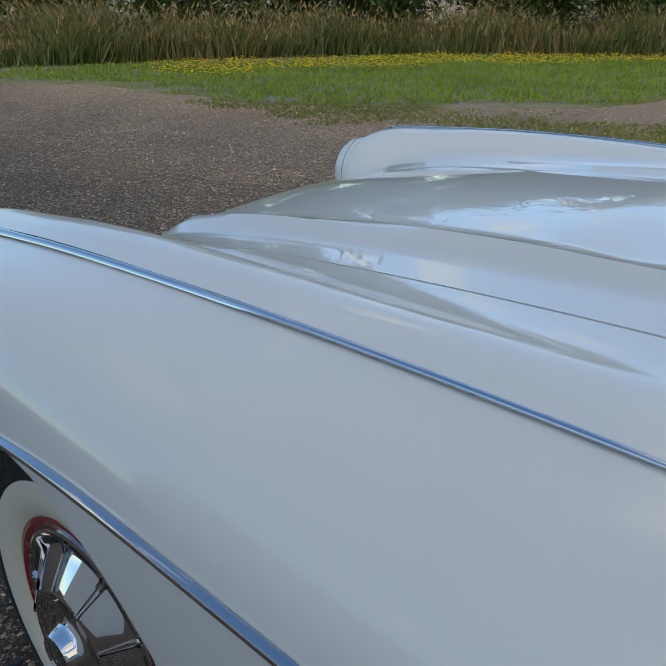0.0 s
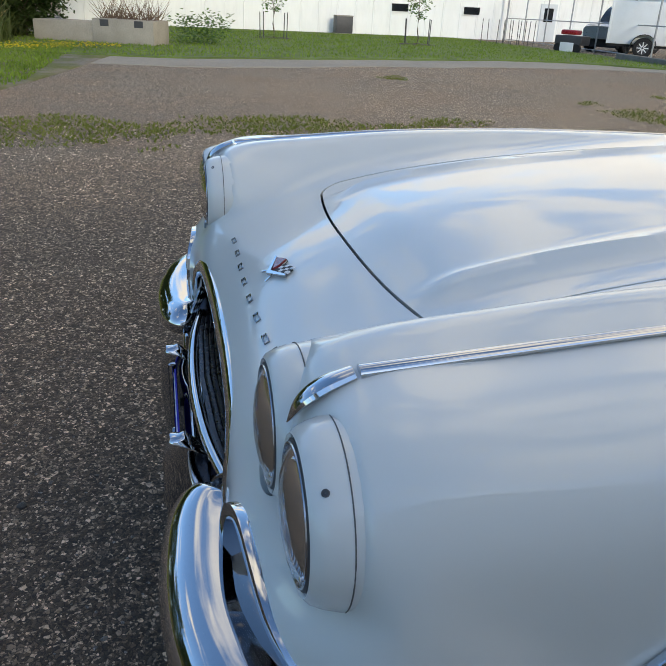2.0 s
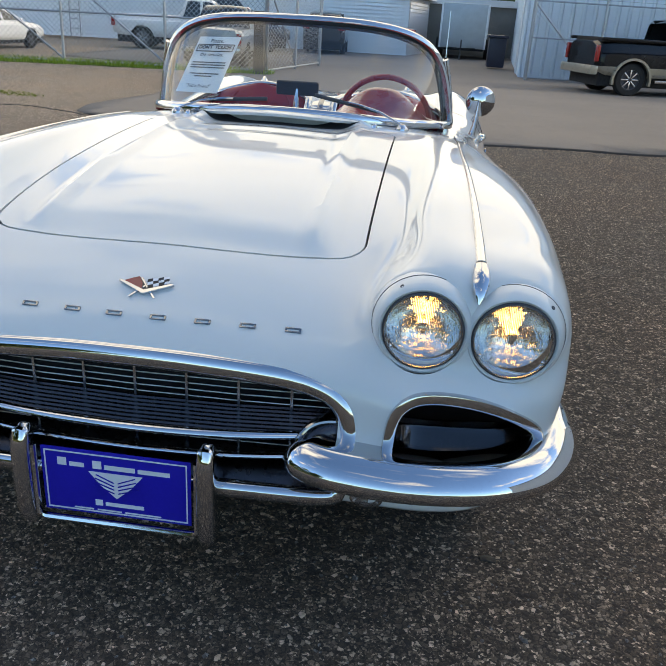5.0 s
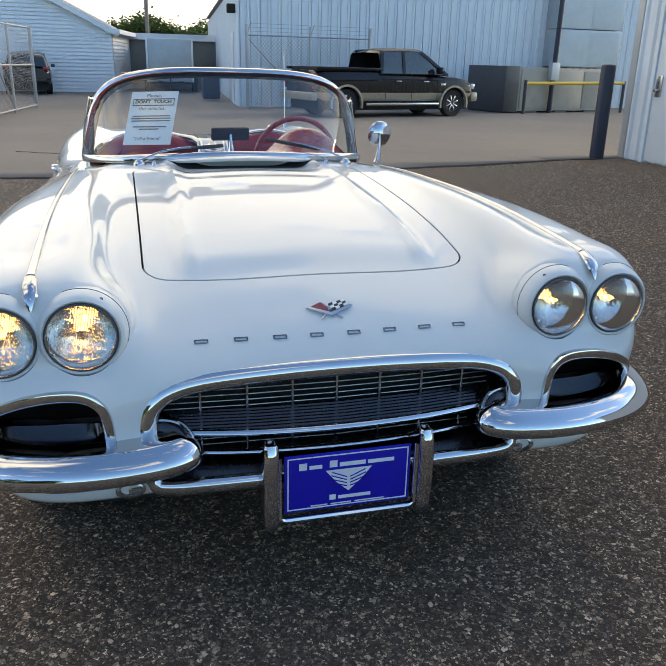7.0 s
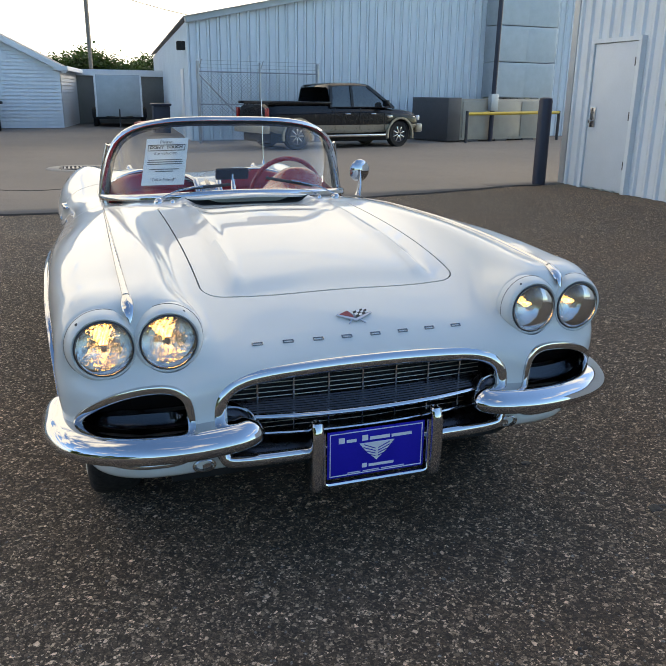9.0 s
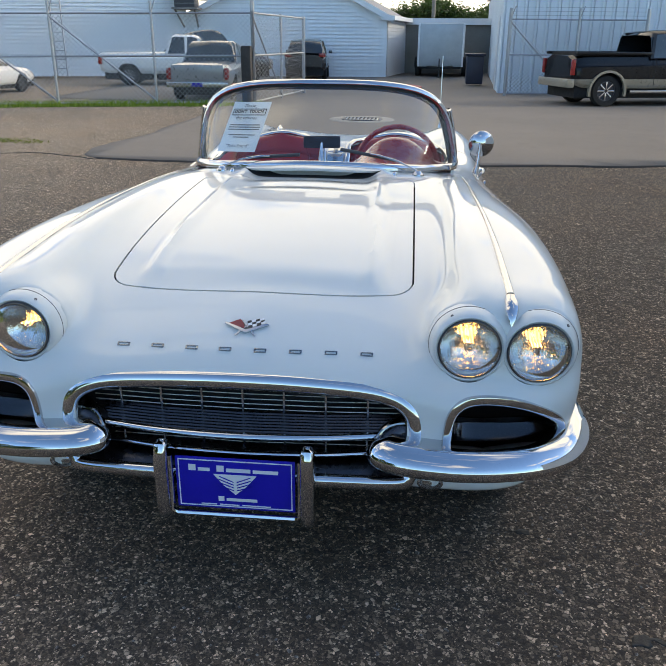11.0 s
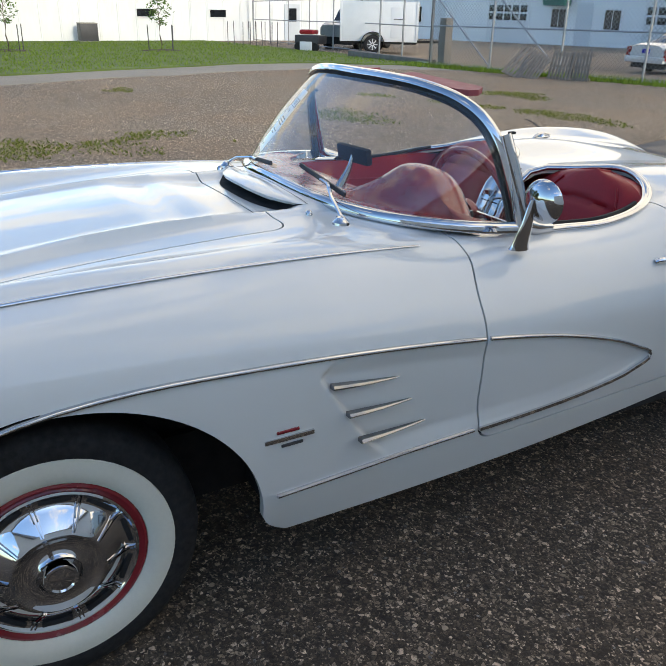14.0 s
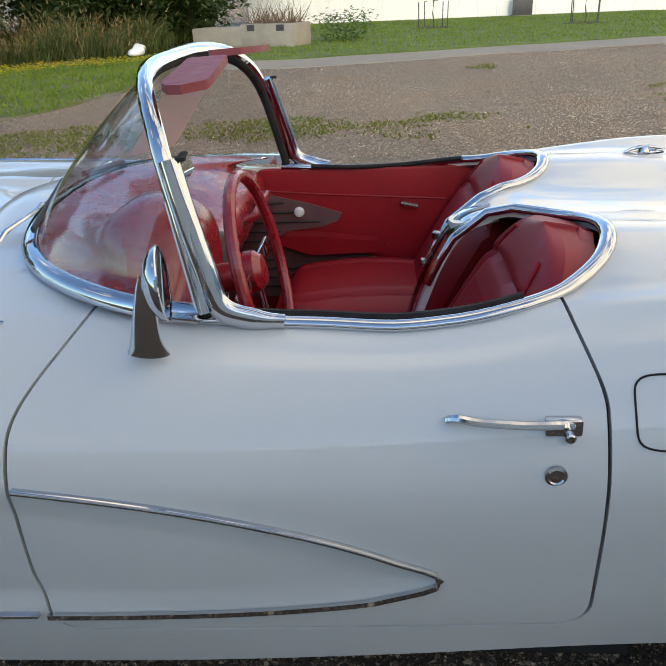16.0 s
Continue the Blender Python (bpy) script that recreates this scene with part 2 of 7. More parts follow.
def lamp_lens():
    """Fluted glass that bends what is seen through it."""
    m = Nodes("fluted_lens")
    out = m.n["Material Output"]
    clear, shine, both_ = m.n.new("ShaderNodeBsdfRefraction"), m.n.new("ShaderNodeBsdfGlossy"), m.n.new("ShaderNodeMixShader")
    clear.inputs["Color"].default_value = (.95, .95, .94, 1)
    clear.inputs["Roughness"].default_value, clear.inputs["IOR"].default_value = .0, 1.10
    shine.inputs["Roughness"].default_value = .03
    wave = m.n.new("ShaderNodeTexWave")
    wave.bands_direction = "X"
    wave.inputs["Scale"].default_value, wave.inputs["Distortion"].default_value = 100, .3
    m.l.new(m.coord, wave.inputs["Vector"])
    rows_ = m.n.new("ShaderNodeTexWave")
    rows_.bands_direction = "Z"
    rows_.inputs["Scale"].default_value, rows_.inputs["Distortion"].default_value = 17, .8
    m.l.new(m.coord, rows_.inputs["Vector"])
    u = m.n.new("ShaderNodeBump")
    u.inputs["Strength"].default_value, u.inputs["Distance"].default_value = .8, .010
    m.l.new(m.mix(.45, wave.outputs["Fac"], rows_.outputs["Fac"]), u.inputs["Height"])
    m.l.new(u.outputs[0], clear.inputs["Normal"])
    v = m.n.new("ShaderNodeBump")
    v.inputs["Strength"].default_value, v.inputs["Distance"].default_value = .12, .003
    m.l.new(wave.outputs["Fac"], v.inputs["Height"])
    m.l.new(v.outputs[0], shine.inputs["Normal"])
    fres = m.n.new("ShaderNodeFresnel")
    fres.inputs[0].default_value = 1.5
    m.l.new(fres.outputs[0], both_.inputs[0])
    m.l.new(clear.outputs[0], both_.inputs[1])
    m.l.new(shine.outputs[0], both_.inputs[2])
    m.l.new(both_.outputs[0], out.inputs[0])
    return m.mat


LENS = lamp_lens()


def reflector():
    m = Nodes("lamp_reflector")
    m.set(Metallic=1.0, Roughness=.08)
    m.colour(m.ramp(m.noise(30, 3), (.3, (.70, .70, .69)), (.7, (.86, .86, .85))))
    m.bump(m.noise(70, 2), .5, .005)
    return m.mat


REFLECTOR = reflector()


def glow(name, colour, strength):
    m = Nodes(name)
    m.set(Base_Color=colour, Emission_Color=colour, Emission_Strength=strength)
    return m.mat


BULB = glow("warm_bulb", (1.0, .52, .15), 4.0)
PLATE_BLUE = plain("blue_plate", (.004, .008, .36), .45, 0, .1, 9, Coat_Weight=.1, Specular_IOR_Level=.2)
WHITE_INK = plain("white_ink", (.75, .76, .78), .5, 0, .05)
PAPER = plain("paper", (.78, .79, .78), .7, 0, .03, 8)
INK = plain("black_ink", (.02, .02, .022), .6, 0, .1)
SILVER_GLASS = plain("mirror_glass", (.80, .82, .83), .02, 1.0, .02)
# ---- helpers for building ----
def mesh_of(name, verts, faces, mat=None, angle=35, mats=()):
    me = bpy.data.meshes.new(name)
    me.from_pydata([tuple(v) for v in verts], [], [tuple(f) for f in faces])
    me.update()
    me.polygons.foreach_set("use_smooth", [True] * len(me.polygons))
    if angle < 180:
        me.set_sharp_from_angle(angle=radians(angle))
    for m in ([mat] if mat else []) + list(mats):
        me.materials.append(m)
    return me


def piece(name, verts, faces, mat, parent=None, label="", angle=35):
    ob = new(name, mesh_of(name, verts, faces, mat, angle))
    ob.parent = parent
    if label:
        ob["label"] = label
    return ob


def part(name, bm, mat, parent=None, label="", angle=35):
    me = bpy.data.meshes.new(name)
    bm.to_mesh(me)
    bm.free()
    me.polygons.foreach_set("use_smooth", [True] * len(me.polygons))
    if angle < 180:
        me.set_sharp_from_angle(angle=radians(angle))
    me.materials.append(mat)
    ob = new(name, me)
    ob.parent = parent
    if label:
        ob["label"] = label
    return ob


def thing(name, label, category, group="", at=(0, 0, 0), turn=0, kind=""):
    e = new(name)
    e.empty_display_size = 0.1
    e.matrix_basis = pose(*at, 0, 0, turn)
    return tagged(e, label, category, group, kind)


def join(*meshes):
    V, F = [], []
    for v, f in meshes:
        n = len(V)
        V += list(v)
        F += [tuple(i + n for i in q) for q in f]
    return V, F


def box_vf(x0, x1, y0, y1, z0, z1, bevel=0.0):
    if not bevel:
        v = [(x, y, z) for x in (x0, x1) for y in (y0, y1) for z in (z0, z1)]
        return v, [(0, 1, 3, 2), (4, 6, 7, 5), (0, 4, 5, 1), (2, 3, 7, 6), (0, 2, 6, 4), (1, 5, 7, 3)]
    bm = bmesh.new()
    bmesh.ops.create_cube(bm, size=1)
    for v in bm.verts:
        v.co = ((x0 + x1) / 2 + v.co.x * (x1 - x0), (y0 + y1) / 2 + v.co.y * (y1 - y0), (z0 + z1) / 2 + v.co.z * (z1 - z0))
    bmesh.ops.bevel(bm, geom=bm.edges[:], offset=bevel, segments=2, profile=0.6, affect="EDGES")
    bm.verts.ensure_lookup_table()
    out = [tuple(v.co) for v in bm.verts], [tuple(v.index for v in f.verts) for f in bm.faces]
    bm.free()
    return out


def spline(ctrl, n=12, closed=False):
    """Catmull-Rom curve through the control points, n steps between two of them."""
    c = [Vector(p) for p in ctrl]
    if closed:
        P = [c[-1]] + c + [c[0], c[1]]
        segs = len(c)
    else:
        P = [c[0] * 2 - c[1]] + c + [c[-1] * 2 - c[-2]]
        segs = len(c) - 1
    out = []
    for i in range(segs):
        p0, p1, p2, p3 = P[i:i + 4]
        for k in range(n):
            u = k / n
            out.append(0.5 * (2 * p1 + (p2 - p0) * u + (2 * p0 - 5 * p1 + 4 * p2 - p3) * u * u + (3 * p1 - p0 - 3 * p2 + p3) * u ** 3))
    if not closed:
        out.append(c[-1].copy())
    return out


def sweep(path, profile, up=(0, 0, 1), closed=False, caps=True, scale=None):
    """A profile of (side, up) pairs carried along a path."""
    path = [Vector(p) for p in path]
    up = Vector(up)
    n, m = len(path), len(profile)
    V, F = [], []
    for i, p in enumerate(path):
        a, b = path[(i - 1) % n if closed else max(i - 1, 0)], path[(i + 1) % n if closed else min(i + 1, n - 1)]
        t = (b - a).normalized()
        s = t.cross(up)
        s = s.normalized() if s.length > 1e-5 else Vector((1, 0, 0))
        w = s.cross(t).normalized()
        k = scale(i / max(n - 1, 1)) if scale else 1
        V += [tuple(p + s * q[0] * k + w * q[1] * k) for q in profile]
    for i in range(n if closed else n - 1):
        j = (i + 1) % n
        F += [(i * m + k, i * m + (k + 1) % m, j * m + (k + 1) % m, j * m + k) for k in range(m)]
    if caps and not closed:
        F += [tuple(range(m))[::-1], tuple(range((n - 1) * m, n * m))]
    return V, F


def ring(rx, ry=None, n=10, power=2.0):
    ry = ry or rx
    out = []
    for k in range(n):
        a = 2 * math.pi * k / n
        c, s = math.cos(a), math.sin(a)
        out.append((rx * math.copysign(abs(c) ** (2 / power), c), ry * math.copysign(abs(s) ** (2 / power), s)))
    return out


def tube(path, r, n=8, ry=None, up=(0, 0, 1), closed=False, scale=None):
    return sweep(path, ring(r, ry, n), up, closed, True, scale)


def revolve(profile, n=48, axis="x", at=(0, 0, 0), caps=False):
    """profile: (along the axis, radius)."""
    V, F = [], []
    m = len(profile)
    for k in range(n):
        a = 2 * math.pi * k / n
        for d, r in profile:
            c, s = r * math.cos(a), r * math.sin(a)
            p = {"x": (d, c, s), "y": (c, d, s), "z": (c, s, d)}[axis]
            V.append((p[0] + at[0], p[1] + at[1], p[2] + at[2]))
    for k in range(n):
        j = (k + 1) % n
        F += [(k * m + i, k * m + i + 1, j * m + i + 1, j * m + i) for i in range(m - 1)]
    if caps:
        F += [tuple(k * m for k in range(n)), tuple(k * m + m - 1 for k in range(n))[::-1]]
    return V, F


def grid_vf(rows):
    m = len(rows[0])
    V = [tuple(p) for r in rows for p in r]
    F = [(i * m + k, i * m + k + 1, (i + 1) * m + k + 1, (i + 1) * m + k) for i in range(len(rows) - 1) for k in range(m - 1)]
    return V, F


def moved(vf, m):
    return [tuple(m @ Vector(v)) for v in vf[0]], vf[1]


def mirrored(vf):
    return [(-x, y, z) for x, y, z in vf[0]], [tuple(f[::-1]) for f in vf[1]]


def slab(outline, thick, plane=lambda u, v, d: (u, d, v)):
    """A flat plate from a 2D outline with a thickness."""
    n = len(outline)
    V = [plane(u, v, 0) for u, v in outline] + [plane(u, v, thick) for u, v in outline]
    F = [tuple(range(n)), tuple(range(n, 2 * n))[::-1]] + [(i, i + n, (i + 1) % n + n, (i + 1) % n) for i in range(n)]
    return V, F


def clip(vf, sdf, keep=1):
    """Cuts a surface along sdf = 0 and keeps the side where keep * sdf is positive."""
    V, F = vf
    d = [keep * sdf(v) for v in V]
    out, used, cut = [], {}, {}
    faces = []

    def old(i):
        if i not in used:
            used[i] = len(out)
            out.append(V[i])
        return used[i]

    def mid(i, j):
        key = (min(i, j), max(i, j))
        if key not in cut:
            a, b = key
            t = d[a] / (d[a] - d[b])
            for _ in range(3):
                p = tuple(V[a][k] + (V[b][k] - V[a][k]) * t for k in range(3))
                e = keep * sdf(p)
                t = min(max(t - e / ((d[b] - d[a]) or 1e-9), 0.0), 1.0)
            cut[key] = len(out)
            out.append(tuple(V[a][k] + (V[b][k] - V[a][k]) * t for k in range(3)))
        return cut[key]

    for f in F:
        if all(d[i] >= 0 for i in f):
            faces.append(tuple(old(i) for i in f))
        elif any(d[i] > 0 for i in f):
            q = []
            for k, i in enumerate(f):
                j = f[(k + 1) % len(f)]
                if d[i] >= 0:
                    q.append(old(i))
                if (d[i] >= 0) != (d[j] >= 0):
                    q.append(mid(i, j))
            q = [a for k, a in enumerate(q) if a != q[k - 1]]
            if len(q) > 2:
                faces.append(tuple(q))
    return out, faces


def hemmed(vf, depth):
    """Turns the open edges of a surface inwards, so that it reads as a shell with thickness."""
    V, F = [Vector(v) for v in vf[0]], list(vf[1])
    N = [Vector((0, 0, 0)) for _ in V]
    edges = {}
    for f in F:
        n = (V[f[1]] - V[f[0]]).cross(V[f[2]] - V[f[0]])
        for k, i in enumerate(f):
            N[i] += n
            e = (i, f[(k + 1) % len(f)])
            edges[(min(e), max(e))] = None if (min(e), max(e)) in edges else e
    inner = {}
    for e in [e for e in edges.values() if e]:
        for i in e:
            if i not in inner:
                inner[i] = len(V)
                V.append(V[i] - N[i].normalized() * depth)
        F.append((e[1], e[0], inner[e[0]], inner[e[1]]))
    return [tuple(v) for v in V], F


def smooth(a, b, x):
    t = min(max((x - a) / (b - a), 0.0), 1.0)
    return t * t * (3 - 2 * t)


def curve_at(keys, x):
    """A smooth curve through (x, value) keys."""
    if x <= keys[0][0]:
        return keys[0][1]
    for k in range(len(keys) - 1):
        (x0, v0), (x1, v1) = keys[k], keys[k + 1]
        if x <= x1:
            t = (x - x0) / (x1 - x0)
            m0 = (v1 - keys[k - 1][1]) / (x1 - keys[k - 1][0]) if k else (v1 - v0) / (x1 - x0)
            m1 = (keys[k + 2][1] - v0) / (keys[k + 2][0] - x0) if k + 2 < len(keys) else (v1 - v0) / (x1 - x0)
            h = x1 - x0
            return (2 * t ** 3 - 3 * t * t + 1) * v0 + (t ** 3 - 2 * t * t + t) * h * m0 + (3 * t * t - 2 * t ** 3) * v1 + (t ** 3 - t * t) * h * m1
    return keys[-1][1]


def rounded_sdf(u, v, cu, cv, hu, hv, r):
    """Signed distance to a rounded rectangle, negative inside."""
    a, b = abs(u - cu) - hu + r, abs(v - cv) - hv + r
    return math.hypot(max(a, 0), max(b, 0)) + min(max(a, b), 0) - r
# ---- ground and large structure ----
def drop(x):
    """The yard falls gently away beyond the parked roadster."""
    return -.012 * max(0, -x - 6)


xs, ys = [-2500, -400, -120, -60, -40, -25, -15, -10, -6, -3, 0, 3, 8, 20, 60, 400, 2500], [-2500, -300, -60, -20, -8, -3, 0, 3, 8, 20, 60, 300, 2500]
ground = piece("ground", *grid_vf([[(x, y, drop(max(x, -60))) for x in xs] for y in ys]), ASPHALT, None, "", 180)
tagged(ground, "worn dark asphalt yard with loose pale stones", "ground", kind="structure")


def wobble(x, y, s=1.0, k=0.0):
    return noise.noise(Vector((x * s, y * s, k)))


def patch(name, x0, x1, y0, y1, step, sdf, h, mat, label, category="", kind="structure", hem=0.03):
    """A flat layer on the ground with an uneven outline; sdf is negative inside."""
    nx, ny = max(2, int((x1 - x0) / step)), max(2, int((y1 - y0) / step))
    g = grid_vf([[(x0 + (x1 - x0) * i / nx, y0 + (y1 - y0) * j / ny, drop(x0 + (x1 - x0) * i / nx) + h) for i in range(nx + 1)] for j in range(ny + 1)])
    g = hemmed(clip(g, sdf, -1), hem)
    return tagged(piece(name, *g, mat, None, "", 180), label, category or name, kind=kind)


SEAM = [(-3.6, 6.95), (-1, 6.78), (1.5, 7.0), (3.6, 7.3), (6.4, 7.95), (30, 9.5)]
patch("road", -9, 40, 6, 60, .6, lambda p: max(curve_at(SEAM, p[0]) - p[1] + .10 * wobble(p[0], p[1], 1.2), -3.7 - p[0] + .35 * wobble(p[0], p[1], .7) - max(0, p[1] - 15.3) * 3), .014, SMOOTH_TARMAC, "smooth brown tarmac drive behind a cracked seam", "road")
crack = [Vector((x, curve_at(SEAM, x) + .10 * wobble(x, 7, 1.2) - .02, .004 + .004 * wobble(x, 3, 5))) for x in [-3.5 + .14 * k for k in range(72)]]
tagged(piece("road_crack", *sweep(crack, [(-.055, -.01), (.05, -.01), (.02, .012), (-.02, .013)]), BLACK), "black crack along the tarmac edge", "crack", kind="structure")
for pts in (((-3.5, 6.9), (-4.4, 7.3), (-5.2, 7.2), (-6.0, 7.6)), ((-1.9, 9.3), (-1.2, 9.0), (-.4, 9.3))):
    cr = [p + Vector((.05 * wobble(p.x, p.y, 6), .06 * wobble(p.x, p.y, 6, 4), .017 if p.x > -3.6 else .003)) for p in spline([(x, y, drop(x)) for x, y in pts], 9)]
    tagged(piece("ground_crack", *sweep(cr, [(-.02, -.004), (.02, -.004), (.01, .003), (-.01, .003)]), BLACK), "thin dark crack in the asphalt", "crack", kind="structure")
def lawn_side(p):
    """Negative on the lawn before the long hall."""
    x = curve_at([(-6, -19.5), (-3.5, -16.2), (-.5, -15.8), (2, -16.4), (6, -17.8), (10, -18.6), (13, -16.5), (15, -16.0), (30, -16)], p[1])
    return max(p[0] - x + .25 * wobble(p[0], p[1], .8), -4.5 - p[1] + .4 * wobble(p[0], p[1], .6), p[1] - 14.2 - .4 * wobble(p[0], p[1], .7))
patch("pale_drive", -24, -13, -6, 16, .4, lambda p: min(max(lawn_side((p[0] - 2.2 - .5 * wobble(p[0], p[1], .4), p[1], 0)), -7 - p[1]), 9), .005, GRAVEL, "pale worn gravel strip before the lawn", "gravel")
patch("lawn", -60, -14, -8, 16, .45, lawn_side, .03, LAWN, "mown green lawn", "lawn")
VERGE = [(-18.5, -4.2), (-17, -6.2), (-14.5, -9.3), (-10, -11.6), (-5, -13.2), (0, -14.6), (12, -17)]
def verge(p):
    """Negative on the rough grass between the asphalt and the tall meadow."""
    x, y = p[0], p[1]
    edge = curve_at([(-14, -3.7), (-11, -4.3), (-9, -5.1), (-6, -5.3), (-4, -6.6), (-2.5, -9.5), (0, -30)], y)
    return max(x - edge + .35 * wobble(x, y, .9), 0.0 - 40 - y)
patch("verge", -40, -2, -40, 0, .5, lambda p: verge(p), .012, SPARSE, "rough verge of grass, clover and gravel", "verge")
strip_sdf = lambda p: max(abs(p[0] + 6.1 + .12 * p[1]) - .95 - .55 * wobble(p[0], p[1], .9) + .35 * smooth(-1.5, 3.5, p[1]), p[1] - 3.0 - .6 * wobble(p[0], p[1], .7), -7 - p[1])
patch("fence_verge", -17, -2.8, 11.5, 17, .3, lambda p: abs(p[1] - (13.15 + (p[0] + 16) * .165)) - .30 - .35 * wobble(p[0], p[1], .9), .012, LAWN, "weedy strip along the fence foot", "grass")
# oil spots
OIL = plain("oil_stain", (.016, .014, .012), .6, 0, .3, 30, .5, 160)
for cx, cy, r in ((.80, -.32, .035), (1.05, -.75, .06), (.98, -1.0, .02), (1.05, .30, .05), (-.32, -1.1, .02), (.35, -1.25, .018), (1.35, -.62, .03)):
    patch("oil_spot", cx - .15, cx + .15, cy - .15, cy + .15, .012, lambda p: math.hypot(p[0] - cx, (p[1] - cy) * 1.5) - r * .55 - r * .9 * wobble(p[0], p[1], 34), .003, OIL, "black oil spot on the asphalt", "stain", hem=.002)


# loose stones on the asphalt round the car
def stones():
    m = Nodes("loose_stone")
    m.set(Roughness=.85)
    r = m.n.new("ShaderNodeNewGeometry").outputs["Random Per Island"]
    m.colour(m.mix(.3, m.ramp(r, (.0, (.05, .043, .036)), (.5, (.13, .112, .094)), (.85, (.22, .195, .165)), (1.0, (.36, .33, .29))), m.ramp(m.noise(300, 3), (.3, .06), (.7, .20))))
    return m.mat


rng = random.Random(77)
V, F = [], []
for k in range(6500):
    x, y = rng.uniform(-2.2, 3.4), rng.uniform(-2.9, 2.8)
    if k > 4500:
        x, y = rng.uniform(-6, 5), rng.uniform(-3.5, 6)
    r = rng.uniform(.003, .0065) * (1.5 if rng.random() < .06 else 1)
    a = rng.uniform(0, 6.283)
    c, s_ = math.cos(a), math.sin(a)
    n = len(V)
    for u, v, w in ((1, 0, .1), (.35, .8, .25), (-.75, .6, .15), (-.9, -.5, .2), (.25, -.85, .1)):
        u, v = u * r * rng.uniform(.8, 1.3), v * r * rng.uniform(.7, 1.1)
        V.append((x + u * c - v * s_, y + u * s_ + v * c, .0005 + w * r))
    V.append((x + r * .15, y, r * rng.uniform(.55, .9)))
    F += [(n + i, n + (i + 1) % 5, n + 5) for i in range(5)]
tagged(piece("loose_stones", V, F, stones(), None, "", 20), "loose pale stones on the worn asphalt", "stones", kind="stuff")


# ---- buildings ----
def siding(name, lo, hi, scale=1.0):
    m = Nodes(name)
    m.set(Roughness=.5)
    c = m.mix(.4, m.ramp(m.noise(.6 * scale, 5), (.3, lo), (.7, hi)), m.ramp(m.noise(5 * scale, 5, .6, (1, 1, .25)), (.35, lo), (.65, hi)))
    c = m.mix(m.ramp(m.noise(2.2, 6, .7, (1, 1, .15)), (.58, 0.0), (.75, .30)), c, tuple(v * .62 for v in lo))
    m.colour(c)
    return m.mat


STEEL_SIDING = siding("pale_steel_siding", (.66, .70, .72), (.74, .78, .80))
HALL_WHITE = siding("hall_white", (.80, .81, .80), (.88, .89, .88))
LAP_WHITE = siding("lap_white", (.70, .71, .71), (.80, .81, .81))
DOOR_GREY = plain("grey_door", (.62, .66, .69), .4, 0, .05, 3)
ROOF_GREY = plain("grey_roof", (.22, .22, .23), .7, 0, .15, 2)
TRIM_WHITE = plain("white_trim", (.74, .75, .75), .5, 0, .05, 3)
GALV = plain("galvanised", (.40, .43, .45), .45, .4, .10, 4)
NAVY = plain("navy_paint", (.012, .016, .035), .45, 0, .2, 5)
YELLOW = plain("yellow_paint", (.62, .40, .03), .5, 0, .12, 6)
BEIGE = plain("beige_paint", (.36, .33, .27), .6, 0, .12, 3)
WINDOW_DARK = plain("dark_window", (.012, .014, .016), .08, 0, .2, 3)
WIRE = plain("fence_steel", (.36, .37, .38), .45, .7, .12, 9)
WOOD = plain("grey_wood", (.20, .175, .15), .85, 0, .3, 5, .3, 50)


def frame_on(a, b):
    """Axes of a wall that runs from a to b: along, up and out towards the yard."""
    a, b = Vector((*a, 0)), Vector((*b, 0))
    u = (b - a).normalized()
    return a, u, Vector((u.y, -u.x, 0)), (b - a).length


def wall_box(a, u, n, s0, s1, z0, z1, d0, d1, bevel=0):
    v, f = box_vf(s0, s1, d0, d1, z0, z1, bevel)
    return [tuple(a + u * p[0] + n * p[1] + Vector((0, 0, p[2]))) for p in v], f


def ribbed_wall(name, a, b, z0, z1a, z1b, pitch, rib, depth, mat, label, holes=(), parent=None):
    """A steel wall with standing ribs; the top edge may slope from z1a to z1b."""
    a, u, n, length = frame_on(a, b)
    prof, s = [], 0.0
    while s < length:
        for ds, d in ((0, 0), (.004, -depth * 1.1), (rib * .55, -depth * 1.1), (rib * .55 + .004, 0), (pitch - rib * 1.6, 0), (pitch - rib * 1.2, depth), (pitch - rib * .4, depth)):
            prof.append((min(s + ds, length), d))
        s += pitch
    prof.append((length, 0))
    top = lambda q: z1a + (z1b - z1a) * q / length
    rows_ = []
    levels = [0.0, .25, .5, .75, 1.0]
    for t in levels:
        rows_.append([a + u * q + n * d + Vector((0, 0, z0 + (top(q) - z0) * t)) for q, d in prof])
    back = [[p - n * (.18 + d) for p, (q, d) in zip(r, prof)] for r in (rows_[0], rows_[-1])]
    F = grid_vf(rows_)
    B = grid_vf(back)
    ob = piece(name, *join(F, (B[0], [f[::-1] for f in B[1]]), grid_vf([rows_[-1], back[1]])), mat, parent, "", 20)
    return ob, (a, u, n, length)


SHED_Z = 3.35
